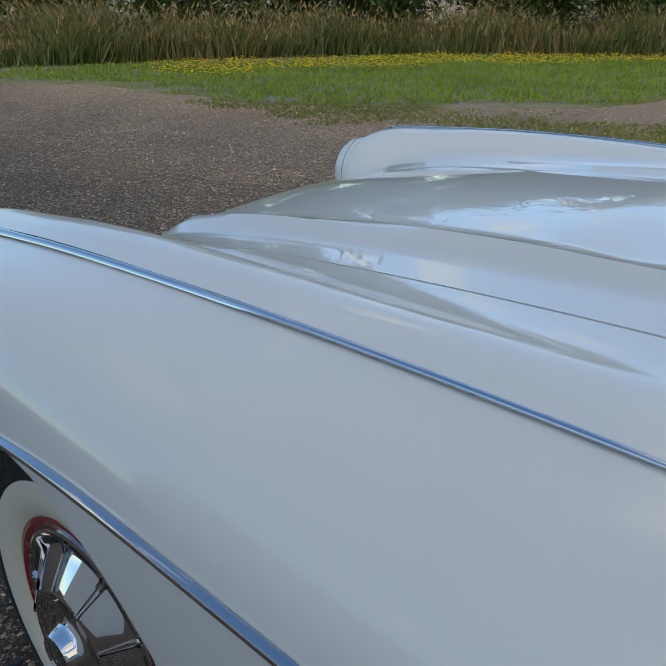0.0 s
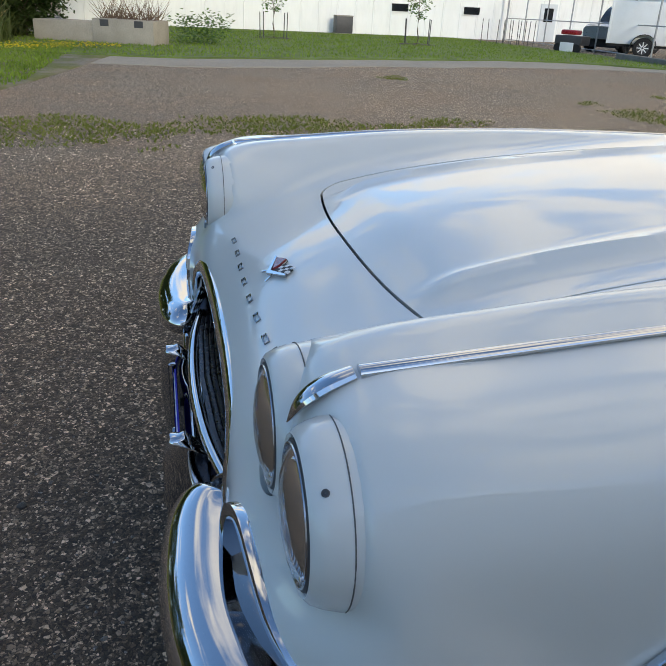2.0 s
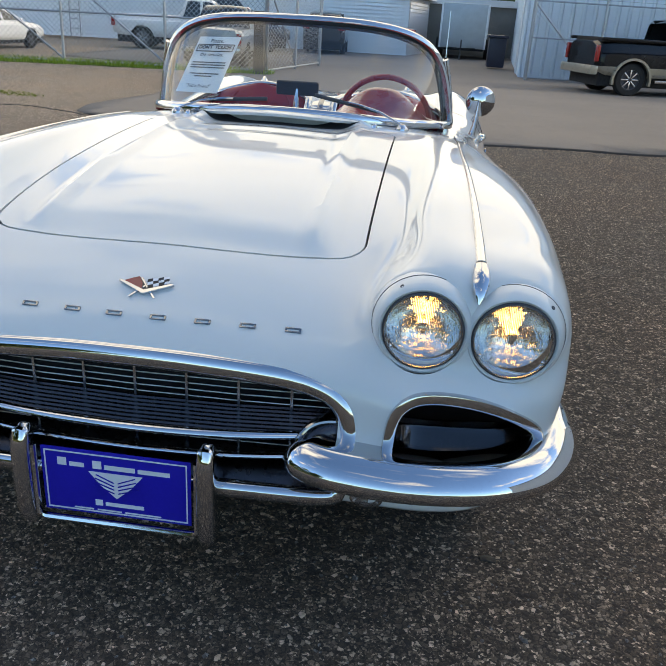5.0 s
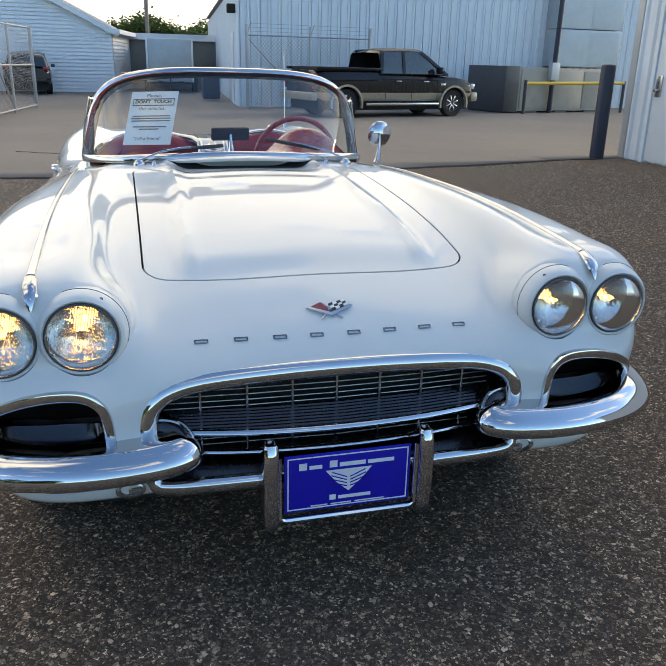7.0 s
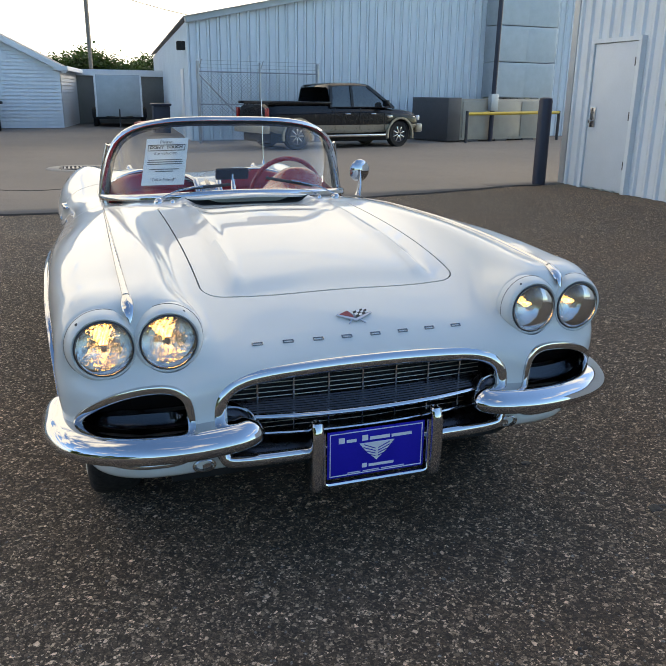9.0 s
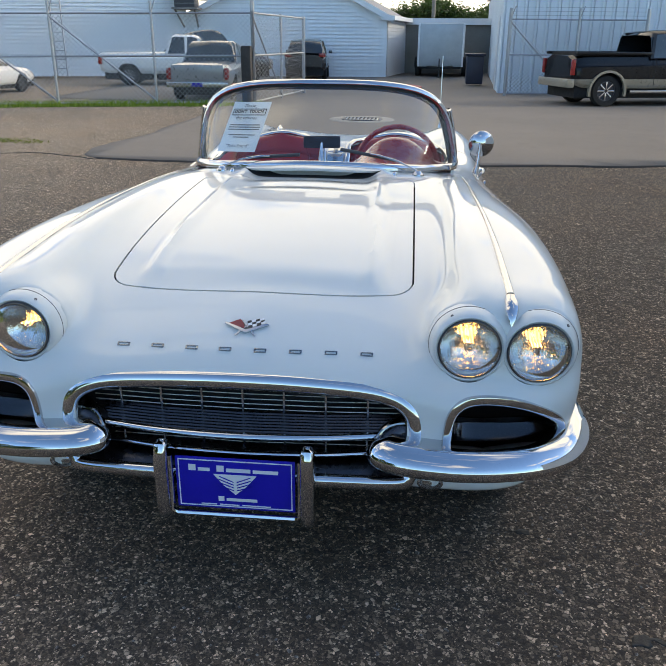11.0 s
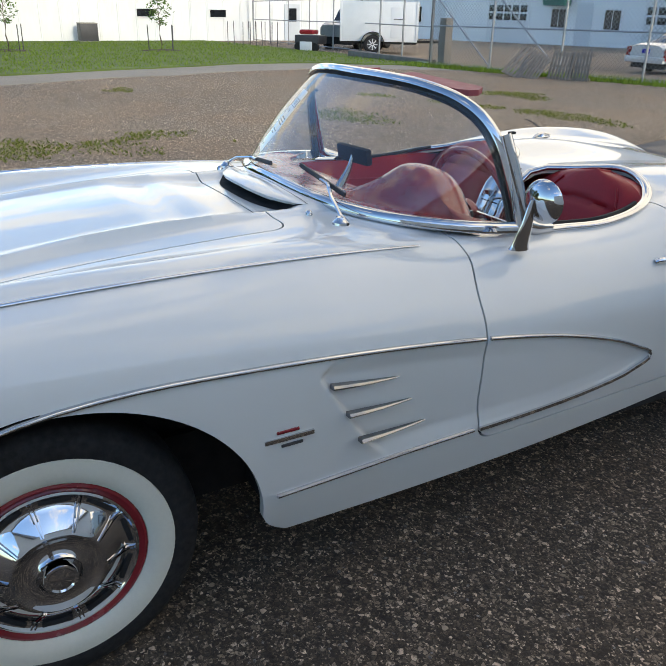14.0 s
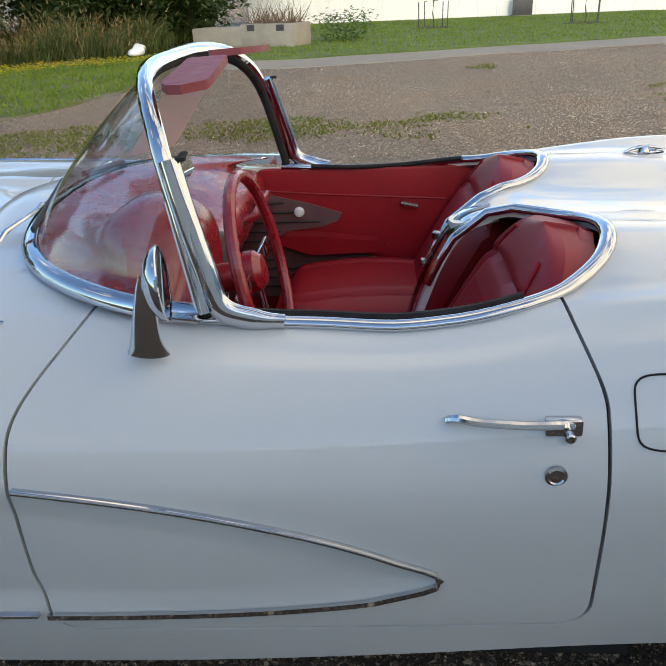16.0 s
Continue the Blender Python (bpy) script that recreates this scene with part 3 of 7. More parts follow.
# big ribbed steel building with its gable towards the yard
shed, fr_ = ribbed_wall("wall_north", (2.9, 20.6), (22, 22.4), 0, SHED_Z, SHED_Z + 4.1, .305, .055, .045, STEEL_SIDING, "")
tagged(shed, "tall pale ribbed steel building wall", "wall", kind="structure")
a, u, n, length = fr_
side, fs_ = ribbed_wall("wall_shed_side", (4.6, 44), (2.9, 20.6), 0, SHED_Z, SHED_Z, .305, .055, .045, STEEL_SIDING, "")
tagged(side, "pale ribbed steel side wall", "wall", kind="structure")
eave = [a + u * q + n * .06 + Vector((0, 0, SHED_Z + 4.1 * q / length + .05)) for q in (-.1, length)]
tagged(piece("trim", *sweep(eave, [(-.10, -.10), (.10, -.10), (.10, .08), (-.10, .08)]), GALV), "galvanised gable trim", "trim", kind="structure")
tagged(piece("roof_shed", *grid_vf([[a + u * q + n * .3 * (1 - k) + (Vector((4.6, 44, 0)) - Vector((2.9, 20.6, 0))) * k + Vector((0, 0, SHED_Z + 4.1 * q / length + .12)) for q in (-.2, length)] for k in (0, 1)]), ROOF_GREY), "grey steel roof", "roof", kind="structure")
# side door and wall lamp near the corner
a2, u2, n2, l2 = fs_
piece("door_1", *wall_box(a2, u2, n2, l2 - 2.6, l2 - 1.6, 0, 2.1, .03, .08), DOOR_GREY)
tagged(bpy.data.objects["door_1"], "grey steel door in the shed side", "door", kind="structure")
wl_ = tagged(piece("wall_lamp", *wall_box(a2, u2, n2, l2 - 1.15, l2 - .85, 2.6, 2.85, .03, .28, .03), BLACK), "black wall lamp on the shed side", "lamp")
# galvanised duct with cross-braced panels
duct = thing("wall_duct", "tall galvanised sheet-metal duct with cross-folded panels on the steel wall", "duct")
for k in range(5):
    z0 = 1.35 + 1.15 * k
    body_ = piece("duct_section", *wall_box(a, u, n, 10.25, 12.75, z0, z0 + 1.13, .03, .75, .015), GALV, duct)
    for s0, s1 in ((10.32, 11.48), (11.52, 12.68)):
        c_ = a + u * (s0 + s1) / 2 + n * .785 + Vector((0, 0, z0 + .565))
        q = [a + u * s + n * .752 + Vector((0, 0, z)) for s, z in ((s0, z0 + .04), (s1, z0 + .04), (s1, z0 + 1.09), (s0, z0 + 1.09))]
        piece("duct_panel", [tuple(p) for p in q] + [tuple(c_)], [(0, 1, 4), (1, 2, 4), (2, 3, 4), (3, 0, 4)], GALV, duct, "", 5)
# long low beige tank with a dark end, behind a yellow rail
tank = thing("equipment_bin", "beige steel equipment bin with panelled front beside the steel wall", "bin")
ta, tu, tn, tl = frame_on((10.35, 18.7), (14.6, 19.75))
piece("body", *wall_box(ta, tu, tn, .55, tl, .06, 1.30, -1.6, 0, .02), BEIGE, tank)
piece("end", *wall_box(ta, tu, tn, 0, .53, .04, 1.33, -1.7, .03, .02), DARK, tank)
for k in range(3):
    piece("panel", *wall_box(ta, tu, tn, .62 + 1.28 * k, 1.84 + 1.28 * k, .14, 1.22, .002, .022, .006), BEIGE, tank)
    piece("foot", *wall_box(ta, tu, tn, .8 + 1.25 * k, 1.3 + 1.25 * k, 0, .08, -.3, .05), DARK, tank)
piece("control_box", *wall_box(ta, tu, tn, 1.62, 1.92, .95, 1.45, .05, .2, .01), GALV, tank)
rail = thing("guard_rail", "yellow pipe guard rail on dark posts", "rail")
piece("pipe", *tube([ta + tu * .5 + tn * .35 + Vector((0, 0, .86)), ta + tu * 4.6 + tn * .35 + Vector((0, 0, .90))], .05, 10), YELLOW, rail)
for s in (.5, 4.6):
    piece("post", *tube([ta + tu * s + tn * .35, ta + tu * s + tn * .35 + Vector((0, 0, .95))], .05, 10), DARK, rail)
mast = thing("wall_conduit", "dark vertical conduit pipe rising past the wall", "pipe")
piece("pipe", *tube([ta + tu * 1.75 + tn * .12 + Vector((0, 0, 0)), ta + tu * 1.85 + tn * .12 + Vector((0, 0, 7))], .075, 10), NAVY, mast)
bol = tagged(piece("bollard", *revolve([(0, .105), (1.30, .105), (1.345, .095), (1.36, .06), (1.36, .001)], 28, "z", (6.5, 8.05, 0)), NAVY), "dark navy steel bollard beside the building corner", "bollard")

# near steel building with a grey door
near, fn_ = ribbed_wall("wall_east", (7.02, -5.5), (7.02, 8.1), 0, 3.95, 3.95, .23, .05, .04, STEEL_SIDING, "")
for v in near.data.vertices:
    v.co.x = 14.04 - v.co.x
near.data.flip_normals()
tagged(near, "pale ribbed steel wall of the near building", "wall", kind="structure")
end_, _f = ribbed_wall("wall_east_end", (20, 8.3), (7.1, 8.15), 0, 3.95, 3.95, .23, .05, .04, STEEL_SIDING, "")
tagged(end_, "pale ribbed end wall of the near building", "wall", kind="structure")
tagged(piece("trim_corner", *box_vf(6.97, 7.12, 8.06, 8.2, 0, 3.95, .008), GALV), "pale corner trim", "trim", kind="structure")
d2 = tagged(piece("door_2", *box_vf(6.955, 7.01, 6.62, 7.55, .03, 2.13, .004), DOOR_GREY), "plain grey steel door, closed", "door", kind="structure")
for b in ((6.93, 7.02, 6.54, 6.61, 0, 2.2), (6.93, 7.02, 7.56, 7.63, 0, 2.2), (6.93, 7.02, 6.61, 7.56, 2.14, 2.2)):
    piece("door_frame", *box_vf(*b), STEEL_SIDING, d2)
piece("lock_plate", *box_vf(6.935, 6.957, 7.38, 7.50, .93, 1.22, .004), CHROME_SATIN, d2)
piece("knob", *revolve([(0, .02), (-.03, .018), (-.045, .03), (-.06, .025), (-.062, .001)], 16, "x", (6.94, 7.44, 1.02)), CHROME_SATIN, d2)
for z in (.35, 1.05, 1.8):
    piece("hinge", *box_vf(6.935, 6.957, 6.605, 6.64, z, z + .12, .003), DARK, d2)
tagged(piece("roof_east", *box_vf(6.85, 20, -5.6, 8.35, 3.93, 4.1), ROOF_GREY), "grey roof of the near building", "roof", kind="structure")


def lap_wall(name, a, b, z0, z1, gable=None, label="", pitch=.135, mat=None):
    """A wall of overlapping boards; gable gives the peak as (part of the length, height)."""
    a, u, n, length = frame_on(a, b)
    lines, z, peak = [], z0, gable[1] if gable else z1
    while z < peak - .02:
        zt = min(z + pitch, peak)
        for h, d in ((z, .042), (zt, .002)):
            t = max(0, (h - z1) / (peak - z1)) if gable else 0
            s0, s1 = (gable[0] * length * t, length - (length - gable[0] * length) * t) if gable else (0, length)
            lines.append([a + u * s0 + n * d + Vector((0, 0, h)), a + u * s1 + n * d + Vector((0, 0, h))])
        z = zt
    V, F = grid_vf(lines)
    body_ = wall_box(a, u, n, 0, length, z0, z1, -.2, -.001)
    ob = piece(name, *join((V, F), body_), mat or LAP_WHITE, None, "", 10)
    tagged(ob, label or "white lap-sided wall", "wall", kind="structure")
    return a, u, n, length


# white lap-sided building at the back of the yard, two gables side by side
w1_ = lap_wall("wall_house_right", (-8.6, 29.2), (-.65, 30.1), 0, 2.2, (.5, 4.15))
w2_ = lap_wall("wall_house_left", (-18.5, 26.2), (-8.6, 29.2), 0, 2.9, (.5, 4.7))
w3_ = lap_wall("wall_house_side", (-.65, 30.1), (.03, 34.7), 0, 2.2)
for (a, u, n, length), g in ((w1_, (.5, 4.15)), (w2_, (.5, 4.7))):
    pk = a + u * length * g[0] + Vector((0, 0, g[1] + .1))
    for s_, tgt in ((-.2, pk), (length + .25, pk)):
        q0 = a + u * s_ + Vector((0, 0, 2.15 if g[1] < 4.5 else 2.85))
        tagged(piece("trim", *sweep([q0 + n * .12, tgt + n * .12], [(-.16, -.11), (.12, -.11), (.12, .09), (-.16, .09)]), TRIM_WHITE), "white barge board", "trim", kind="structure")
        back = Vector((1.0, 9, 0))
        tagged(piece("roof_house", *grid_vf([[q0 + n * .2, tgt + n * .2], [q0 + back, tgt + back]]), ROOF_GREY), "grey shingle roof", "roof", kind="structure")
a, u, n, length = w3_
tagged(piece("trim", *wall_box(a, u, n, -.3, length, 2.16, 2.32, -.2, .35), TRIM_WHITE), "white eave board", "trim", kind="structure")
# block wall with a white fascia closing the yard
bw_ = frame_on((.03, 34.7), (4.3, 34.9))
tagged(piece("wall_yard_end", *wall_box(*bw_[:3], 0, bw_[3], 0, 2.08, -.3, 0), plain("grey_block", (.24, .23, .21), .9, 0, .15, 1.5, .3, 12)), "grey block wall closing the yard", "wall", kind="structure")
tagged(piece("trim_fascia", *wall_box(*bw_[:3], -.6, bw_[3] + .5, 2.08, 2.35, -.5, .25), TRIM_WHITE), "white fascia over the block wall", "trim", kind="structure")
# workshop with a roller door further back
sh_ = lap_wall("wall_workshop", (-46, 28), (-18.5, 31.5), -.45, 3.6, None, "white workshop wall", .2, HALL_WHITE)
a, u, n, length = sh_
tagged(piece("roof_workshop", *grid_vf([[a + u * s_ + n * .3 + Vector((0, 0, 3.6)) for s_ in (-.3, length + .3)], [a + u * s_ - n * 5 + Vector((0, 0, 5.0)) for s_ in (-.3, length + .3)]]), ROOF_GREY), "grey workshop roof", "roof", kind="structure")
def garage_door(s0, w, h=2.5):
    g = tagged(piece("garage_door", *wall_box(a, u, n, s0, s0 + w, -.42, h - .4, .02, .06), TRIM_WHITE), "white panelled garage door with small windows", "garage door")
    for j in range(5):
        for r_ in (0, 1):
            s1 = s0 + .12 + j * (w - .2) / 5
            piece("pane", *wall_box(a, u, n, s1, s1 + (w - .2) / 5 - .12, .85 + .42 * r_, 1.17 + .42 * r_, .055, .075, .004), WINDOW_DARK, g)
garage_door(12.6, 3.0)
garage_door(22.4, 3.0)
for s0, w in ((8.2, 1.0), (18.6, .95)):
    piece("door_3", *wall_box(a, u, n, s0, s0 + w, -.42, 1.75, .02, .06), DOOR_GREY)
    tagged(bpy.data.objects["door_3" if s0 < 10 else "door_3.001"], "grey workshop door", "door", kind="structure")
for s0 in (6.2, 17.0, 20.2, 26.0):
    wq = tagged(piece("window_1", *wall_box(a, u, n, s0, s0 + 1.0, .5, 1.5, .02, .06), TRIM_WHITE), "white framed workshop window", "window", kind="structure")
    for r_ in (0, 1):
        piece("pane", *wall_box(a, u, n, s0 + .07 + .45 * r_, s0 + .48 + .45 * r_, .57, 1.43, .055, .07), WINDOW_DARK, wq)
aw = tagged(piece("awning", *wall_box(a, u, n, 16.8, 18.2, 1.6, 2.0, .05, .6, .05), plain("green_canvas", (.02, .14, .10), .8)), "green canvas awning over a workshop window", "awning")

# long low white hall beyond the lawn
HX, HZ = -37.0, drop(-37)
hall, fh_ = ribbed_wall("wall_west", (HX, -4.6), (HX, 23), HZ, HZ + 2.30, HZ + 2.30, .9, .04, .02, HALL_WHITE, "")
tagged(hall, "long low white steel hall with streaked paint", "wall", kind="structure")
tagged(piece("wall_west_end", *box_vf(HX - 14, HX - .02, -4.75, -4.6, HZ, HZ + 2.28), HALL_WHITE), "white end wall of the hall", "wall", kind="structure")
tagged(piece("roof_west", *grid_vf([[(HX + .35, y, HZ + 2.32) for y in (-5, 23.2)], [(HX - 8, y, HZ + 3.6) for y in (-5, 23.2)]]), HALL_WHITE), "low white steel roof", "roof", kind="structure")
for y in (11.1, 14.85):
    wq = tagged(piece("window_2", *box_vf(HX + .015, HX + .06, y - .47, y + .47, .72, 1.14), TRIM_WHITE), "small dark hall window", "window", kind="structure")
    piece("pane", *box_vf(HX + .062, HX + .07, y - .42, y + .42, .76, 1.10), WINDOW_DARK, wq)
d4 = tagged(piece("door_4", *box_vf(HX + .02, HX + .07, 18.6, 19.5, HZ, HZ + 1.8), DOOR_GREY), "white hall door with a dark pane", "door", kind="structure")
piece("pane", *box_vf(HX + .072, HX + .08, 18.8, 19.3, HZ + .95, HZ + 1.6), WINDOW_DARK, d4)
# ---- the white roadster: body ----
# Character lines of one half of the body, from the lower nose over the bonnet to the tail: (x, y, z) at each station.
CENTRE = [(0, -.655, .455), (0, -.650, .575), (0, -.626, .625), (0, -.522, .712), (0, -.30, .800), (0, 0, .852), (0, .4, .886), (0, .83, .905), (0, 1.3, .905), (0, 1.7, .895), (0, 2.1, .875), (0, 2.6, .85), (0, 3.1, .79), (0, 3.42, .66), (0, 3.50, .42)]
BONNET_EDGE = [(.44, -.66, .455), (.44, -.652, .575), (.445, -.628, .632), (.445, -.530, .705), (.445, -.29, .788), (.45, 0, .838), (.455, .4, .870), (.45, .84, .882), (.46, 1.3, .868), (.46, 1.7, .865), (.45, 2.1, .87), (.45, 2.6, .862), (.43, 3.1, .80), (.42, 3.42, .67), (.42, 3.50, .42)]
VALLEY = [(.555, -.665, .455), (.555, -.668, .585), (.555, -.612, .645), (.548, -.566, .814), (.554, -.30, .866), (.560, 0, .888), (.560, .4, .889), (.550, .84, .879), (.55, 1.3, .845), (.55, 1.7, .833), (.55, 2.1, .860), (.56, 2.6, .882), (.54, 3.1, .83), (.52, 3.42, .69), (.52, 3.49, .42)]
CREST = [(.66, -.655, .455), (.66, -.658, .585), (.66, -.612, .645), (.662, -.570, .818), (.662, -.33, .851), (.66, 0, .871), (.65, .4, .876), (.643, .84, .866), (.625, 1.3, .839), (.610, 1.7, .824), (.625, 2.1, .860), (.655, 2.6, .898), (.64, 3.1, .85), (.61, 3.40, .70), (.61, 3.47, .42)]
SHOULDER = [(.765, -.615, .49), (.768, -.625, .585), (.768, -.585, .645), (.786, -.548, .810), (.800, -.33, .834), (.803, 0, .845), (.796, .4, .837), (.768, .84, .816), (.748, 1.3, .796), (.742, 1.7, .785), (.75, 2.1, .808), (.772, 2.6, .83), (.74, 3.1, .79), (.69, 3.36, .67), (.68, 3.42, .42)]
FLANK = [(.842, -.53, .48), (.850, -.548, .585), (.850, -.536, .645), (.850, -.510, .735), (.862, -.30, .748), (.875, 0, .742), (.880, .4, .730), (.874, .84, .702), (.852, 1.3, .665), (.836, 1.7, .645), (.835, 2.1, .665), (.845, 2.6, .69), (.80, 3.1, .67), (.74, 3.31, .59), (.72, 3.36, .42)]
LOWER = [(.850, -.42, .46), (.858, -.43, .55), (.864, -.425, .595), (.860, -.38, .61), (.860, -.27, .55), (.874, 0, .46), (.881, .4, .42), (.860, .84, .402), (.850, 1.3, .40), (.836, 1.7, .41), (.828, 2.1, .43), (.84, 2.6, .46), (.80, 3.1, .46), (.75, 3.26, .46), (.72, 3.32, .36)]
SILL = [(.848, -.335, .445), (.853, -.335, .46), (.856, -.33, .465), (.858, -.315, .45), (.858, -.25, .40), (.855, 0, .30), (.838, .4, .265), (.822, .84, .245), (.820, 1.3, .252), (.812, 1.7, .268), (.80, 2.1, .29), (.80, 2.6, .32), (.77, 3.1, .34), (.73, 3.22, .34), (.70, 3.28, .33)]
ALONG = [6, 6, 16, 20, 14, 18, 64, 60, 18, 18, 14, 12, 8, 5]
ACROSS = [22, 9, 10, 12, 14, 46, 8]

WHEEL_Y, AXLE_Y2 = 0.034, 2.61
cols = []
for line in (CENTRE, BONNET_EDGE, VALLEY, CREST, SHOULDER, FLANK, LOWER, SILL):
    P = [Vector(p) for p in line]
    P = [P[0] * 2 - P[1]] + P + [P[-1] * 2 - P[-2]]
    pts = []
    for i, n in enumerate(ALONG):
        p0, p1, p2, p3 = P[i:i + 4]
        for k in range(n):
            u = k / n
            pts.append(0.5 * (2 * p1 + (p2 - p0) * u + (2 * p0 - 5 * p1 + 4 * p2 - p3) * u * u + (3 * p1 - p0 - 3 * p2 + p3) * u ** 3))
    pts.append(P[-2].copy())
    cols.append(pts)

COVE_TOP = [(-.1, .745), (.12, .739), (.29, .732), (.47, .724), (.655, .712), (.91, .688), (1.12, .659), (1.36, .617), (1.567, .564), (1.70, .515), (1.785, .470)]
COVE_LOW = [(.50, .398), (.69, .398), (.94, .402), (1.11, .403), (1.25, .404), (1.45, .409), (1.60, .420), (1.70, .435), (1.785, .468)]


def cove_depth(y, z):
    if y > 1.79 or y < .6 or z > .75 or z < .38:
        return 0
    edge = .622 + (.66 * (.672 - z) if z < .672 else .9 * (z - .672) + 4 * (z - .672) ** 2) + 9 * max(0, .462 - z) ** 2
    front = (y - edge) * .84
    s = min(curve_at(COVE_TOP, y) - z, z - curve_at(COVE_LOW, y))
    return .014 * smooth(0, .006, front) * smooth(-.004, .05, s) * (1 - .7 * smooth(.8, 1.45, y))


def body_point(i, j, u):
    p1, p2 = cols[j][i], cols[j + 1][i]
    p0 = cols[j - 1][i] if j else Vector((-p2.x, p2.y, p2.z))
    p3 = cols[j + 2][i] if j + 2 < len(cols) else p2 * 2 - p1
    return 0.5 * (2 * p1 + (p2 - p0) * u + (2 * p0 - 5 * p1 + 4 * p2 - p3) * u * u + (3 * p1 - p0 - 3 * p2 + p3) * u ** 3)


base = []
for i in range(len(cols[0])):
    base.append([tuple(body_point(i, j, k / n)) for j, n in enumerate(ACROSS) for k in range(n + (j == len(ACROSS) - 1))])
# fair the surface so that reflections run smoothly
base = np.array(base)
def vent_y(x):
    """Middle of the crescent opening ahead of the windscreen."""
    return .786 + .086 * min(abs(x) / .29, 1.15) ** 2.6


PODS = ((.566, -.606, .722, .1014), (.732, -.600, .717, .1034))


def swell(g):
    """Bring the fender out to the two lamp bezels behind their seams, fading rearwards."""
    d, n = [], []
    for cx, cy, cz, r in PODS:
        v = np.stack([g[..., 0] - cx, np.zeros(g.shape[:2]), g[..., 2] - cz], axis=-1)
        far = np.maximum(np.linalg.norm(v, axis=-1), 1e-4)
        d.append(far - (r - .055 * np.clip((g[..., 1] - cy - .10) / .42, 0, 1) ** 1.3))
        n.append(v / far[..., None])
    k = .045
    h = np.clip(.5 + .5 * (d[1] - d[0]) / k, 0, 1)
    u = d[1] * (1 - h) + d[0] * h - k * h * (1 - h)
    way_ = n[0] * h[..., None] + n[1] * (1 - h)[..., None]
    way_ /= np.maximum(np.linalg.norm(way_, axis=-1), 1e-4)[..., None]
    push = np.where(-u > .012, -u, np.clip(.012 - u, 0, 1) ** 2 / .048)
    behind = np.clip((g[..., 1] + .572) / .018, 0, 1)
    behind = behind * behind * (3 - 2 * behind) * np.clip((.10 - g[..., 1]) / .2, 0, 1) * (g[..., 2] > .60)
    return g + way_ * np.minimum(push * behind, .06)[..., None]


base = swell(base)
for _ in range(14):
    wide = np.concatenate([base[:, 1:2] * np.array((-1, 1, 1)), base], axis=1)
    base[1:-1, :-1] = base[1:-1, :-1] * .5 + (wide[1:-1, :-2] + wide[1:-1, 2:]) * .125 + (base[:-2, :-1] + base[2:, :-1]) * .125
base = swell(base)
rows = []
for line in base:
    row = []
    for q in line:
            p = Vector(q)
            # raised panel of the bonnet with two long flutes beside it, fading at both ends
            if p.z > .7 and -.45 < p.y < .95 and p.x < .5:
                edge = .325 - .03 * smooth(-.3, .7, p.y)
                lift = smooth(edge + .03, edge - .01, p.x)
                fade = smooth(-.37, -.27, p.y)
                p.z += .013 * lift * fade + .012 * math.exp(-((p.x - edge + .012) / .018) ** 2) * fade * smooth(.80, .55, p.y)
                # dip that runs back under the cowl cap
                p.z -= (.014 * smooth(.42, .56, p.y) + .018 * smooth(.60, .76, p.y)) * smooth(.885, .84, p.y) * smooth(edge + .03, edge - .08, p.x)
            if p.x > .75:
                p.x -= cove_depth(p.y, p.z)
            # the tongue between the seats dips forward
            if 1.7 < p.y < 2.05 and p.z > .7:
                p.z -= .055 * smooth(2.01, 1.86, p.y) * smooth(.13, .05, p.x)
            # twin fairings behind the seats
            if p.y > 1.9 and p.z > .7:
                p.z += .035 * math.exp(-((p.x - .33) / .17) ** 2) * smooth(1.9, 2.15, p.y) * smooth(3.0, 2.3, p.y)
            row.append(p)
    rows.append(row)
HALF = grid_vf(rows)


def arch_front(p):
    if p[0] < .5 or p[2] > .79 or p[1] > .8:
        return 1
    y, z = p[1] - .055, p[2] - .335
    if y > 0:
        return math.hypot(y / .43, z / .385) - 1 if z > 0 else (y + z * .42 - 11 * max(0, -z - .02) ** 2) / .43 - 1
    return math.hypot(y / .405, z / .397) - 1 if z > 0 else abs(y) / .405 - 1


def arch_rear(p):
    if p[0] < .5 or p[2] > .79 or p[1] < 2:
        return 1
    y, z = p[1] - AXLE_Y2, p[2] - .335
    return math.hypot(y / .40, max(z, 0) / .36) - 1


def grille_hole(p):
    if p[1] > -.5:
        return 1
    return rounded_sdf(p[0], p[2], 0, .48, .425, .138, .085)


SCOOP = [(.520, .49), (.524, .55), (.538, .582), (.565, .600), (.61, .606), (.67, .602), (.73, .587), (.78, .560), (.808, .527), (.820, .49)]


def scoop_hole(p):
    if p[1] > -.40 or p[0] < .3:
        return 1
    return max(abs(p[0] - .670) - .149, p[2] - curve_at(SCOOP, p[0]))


def lamp_hole(p):
    if p[1] > -.45 or p[0] < .3:
        return 1
    gaps = []
    for cx, cy, cz, r in PODS:
        off = math.hypot(p[0] - cx, p[2] - cz)
        gaps.append(max(off - .084, p[1] + .535))
        gaps.append(max(off - r + .006, p[1] - cy - .064, -.574 - p[1]))
    return min(gaps)


def cockpit(p):
    if p[2] < .6:
        return 1
    x, y = abs(p[0]), p[1]
    a = rounded_sdf(x, y, 0, 1.39, .60, .47, .16)
    b = (math.hypot((x - .325) / .285, (y - 1.80) / .34) - 1) * .285
    wind = y - (.985 + .36 * (x / .62) ** 2.4)
    k = .05
    h = min(max(.5 + .5 * (b - a) / k, 0), 1)
    u = b + (a - b) * h - k * h * (1 - h)
    return max(u, -wind)


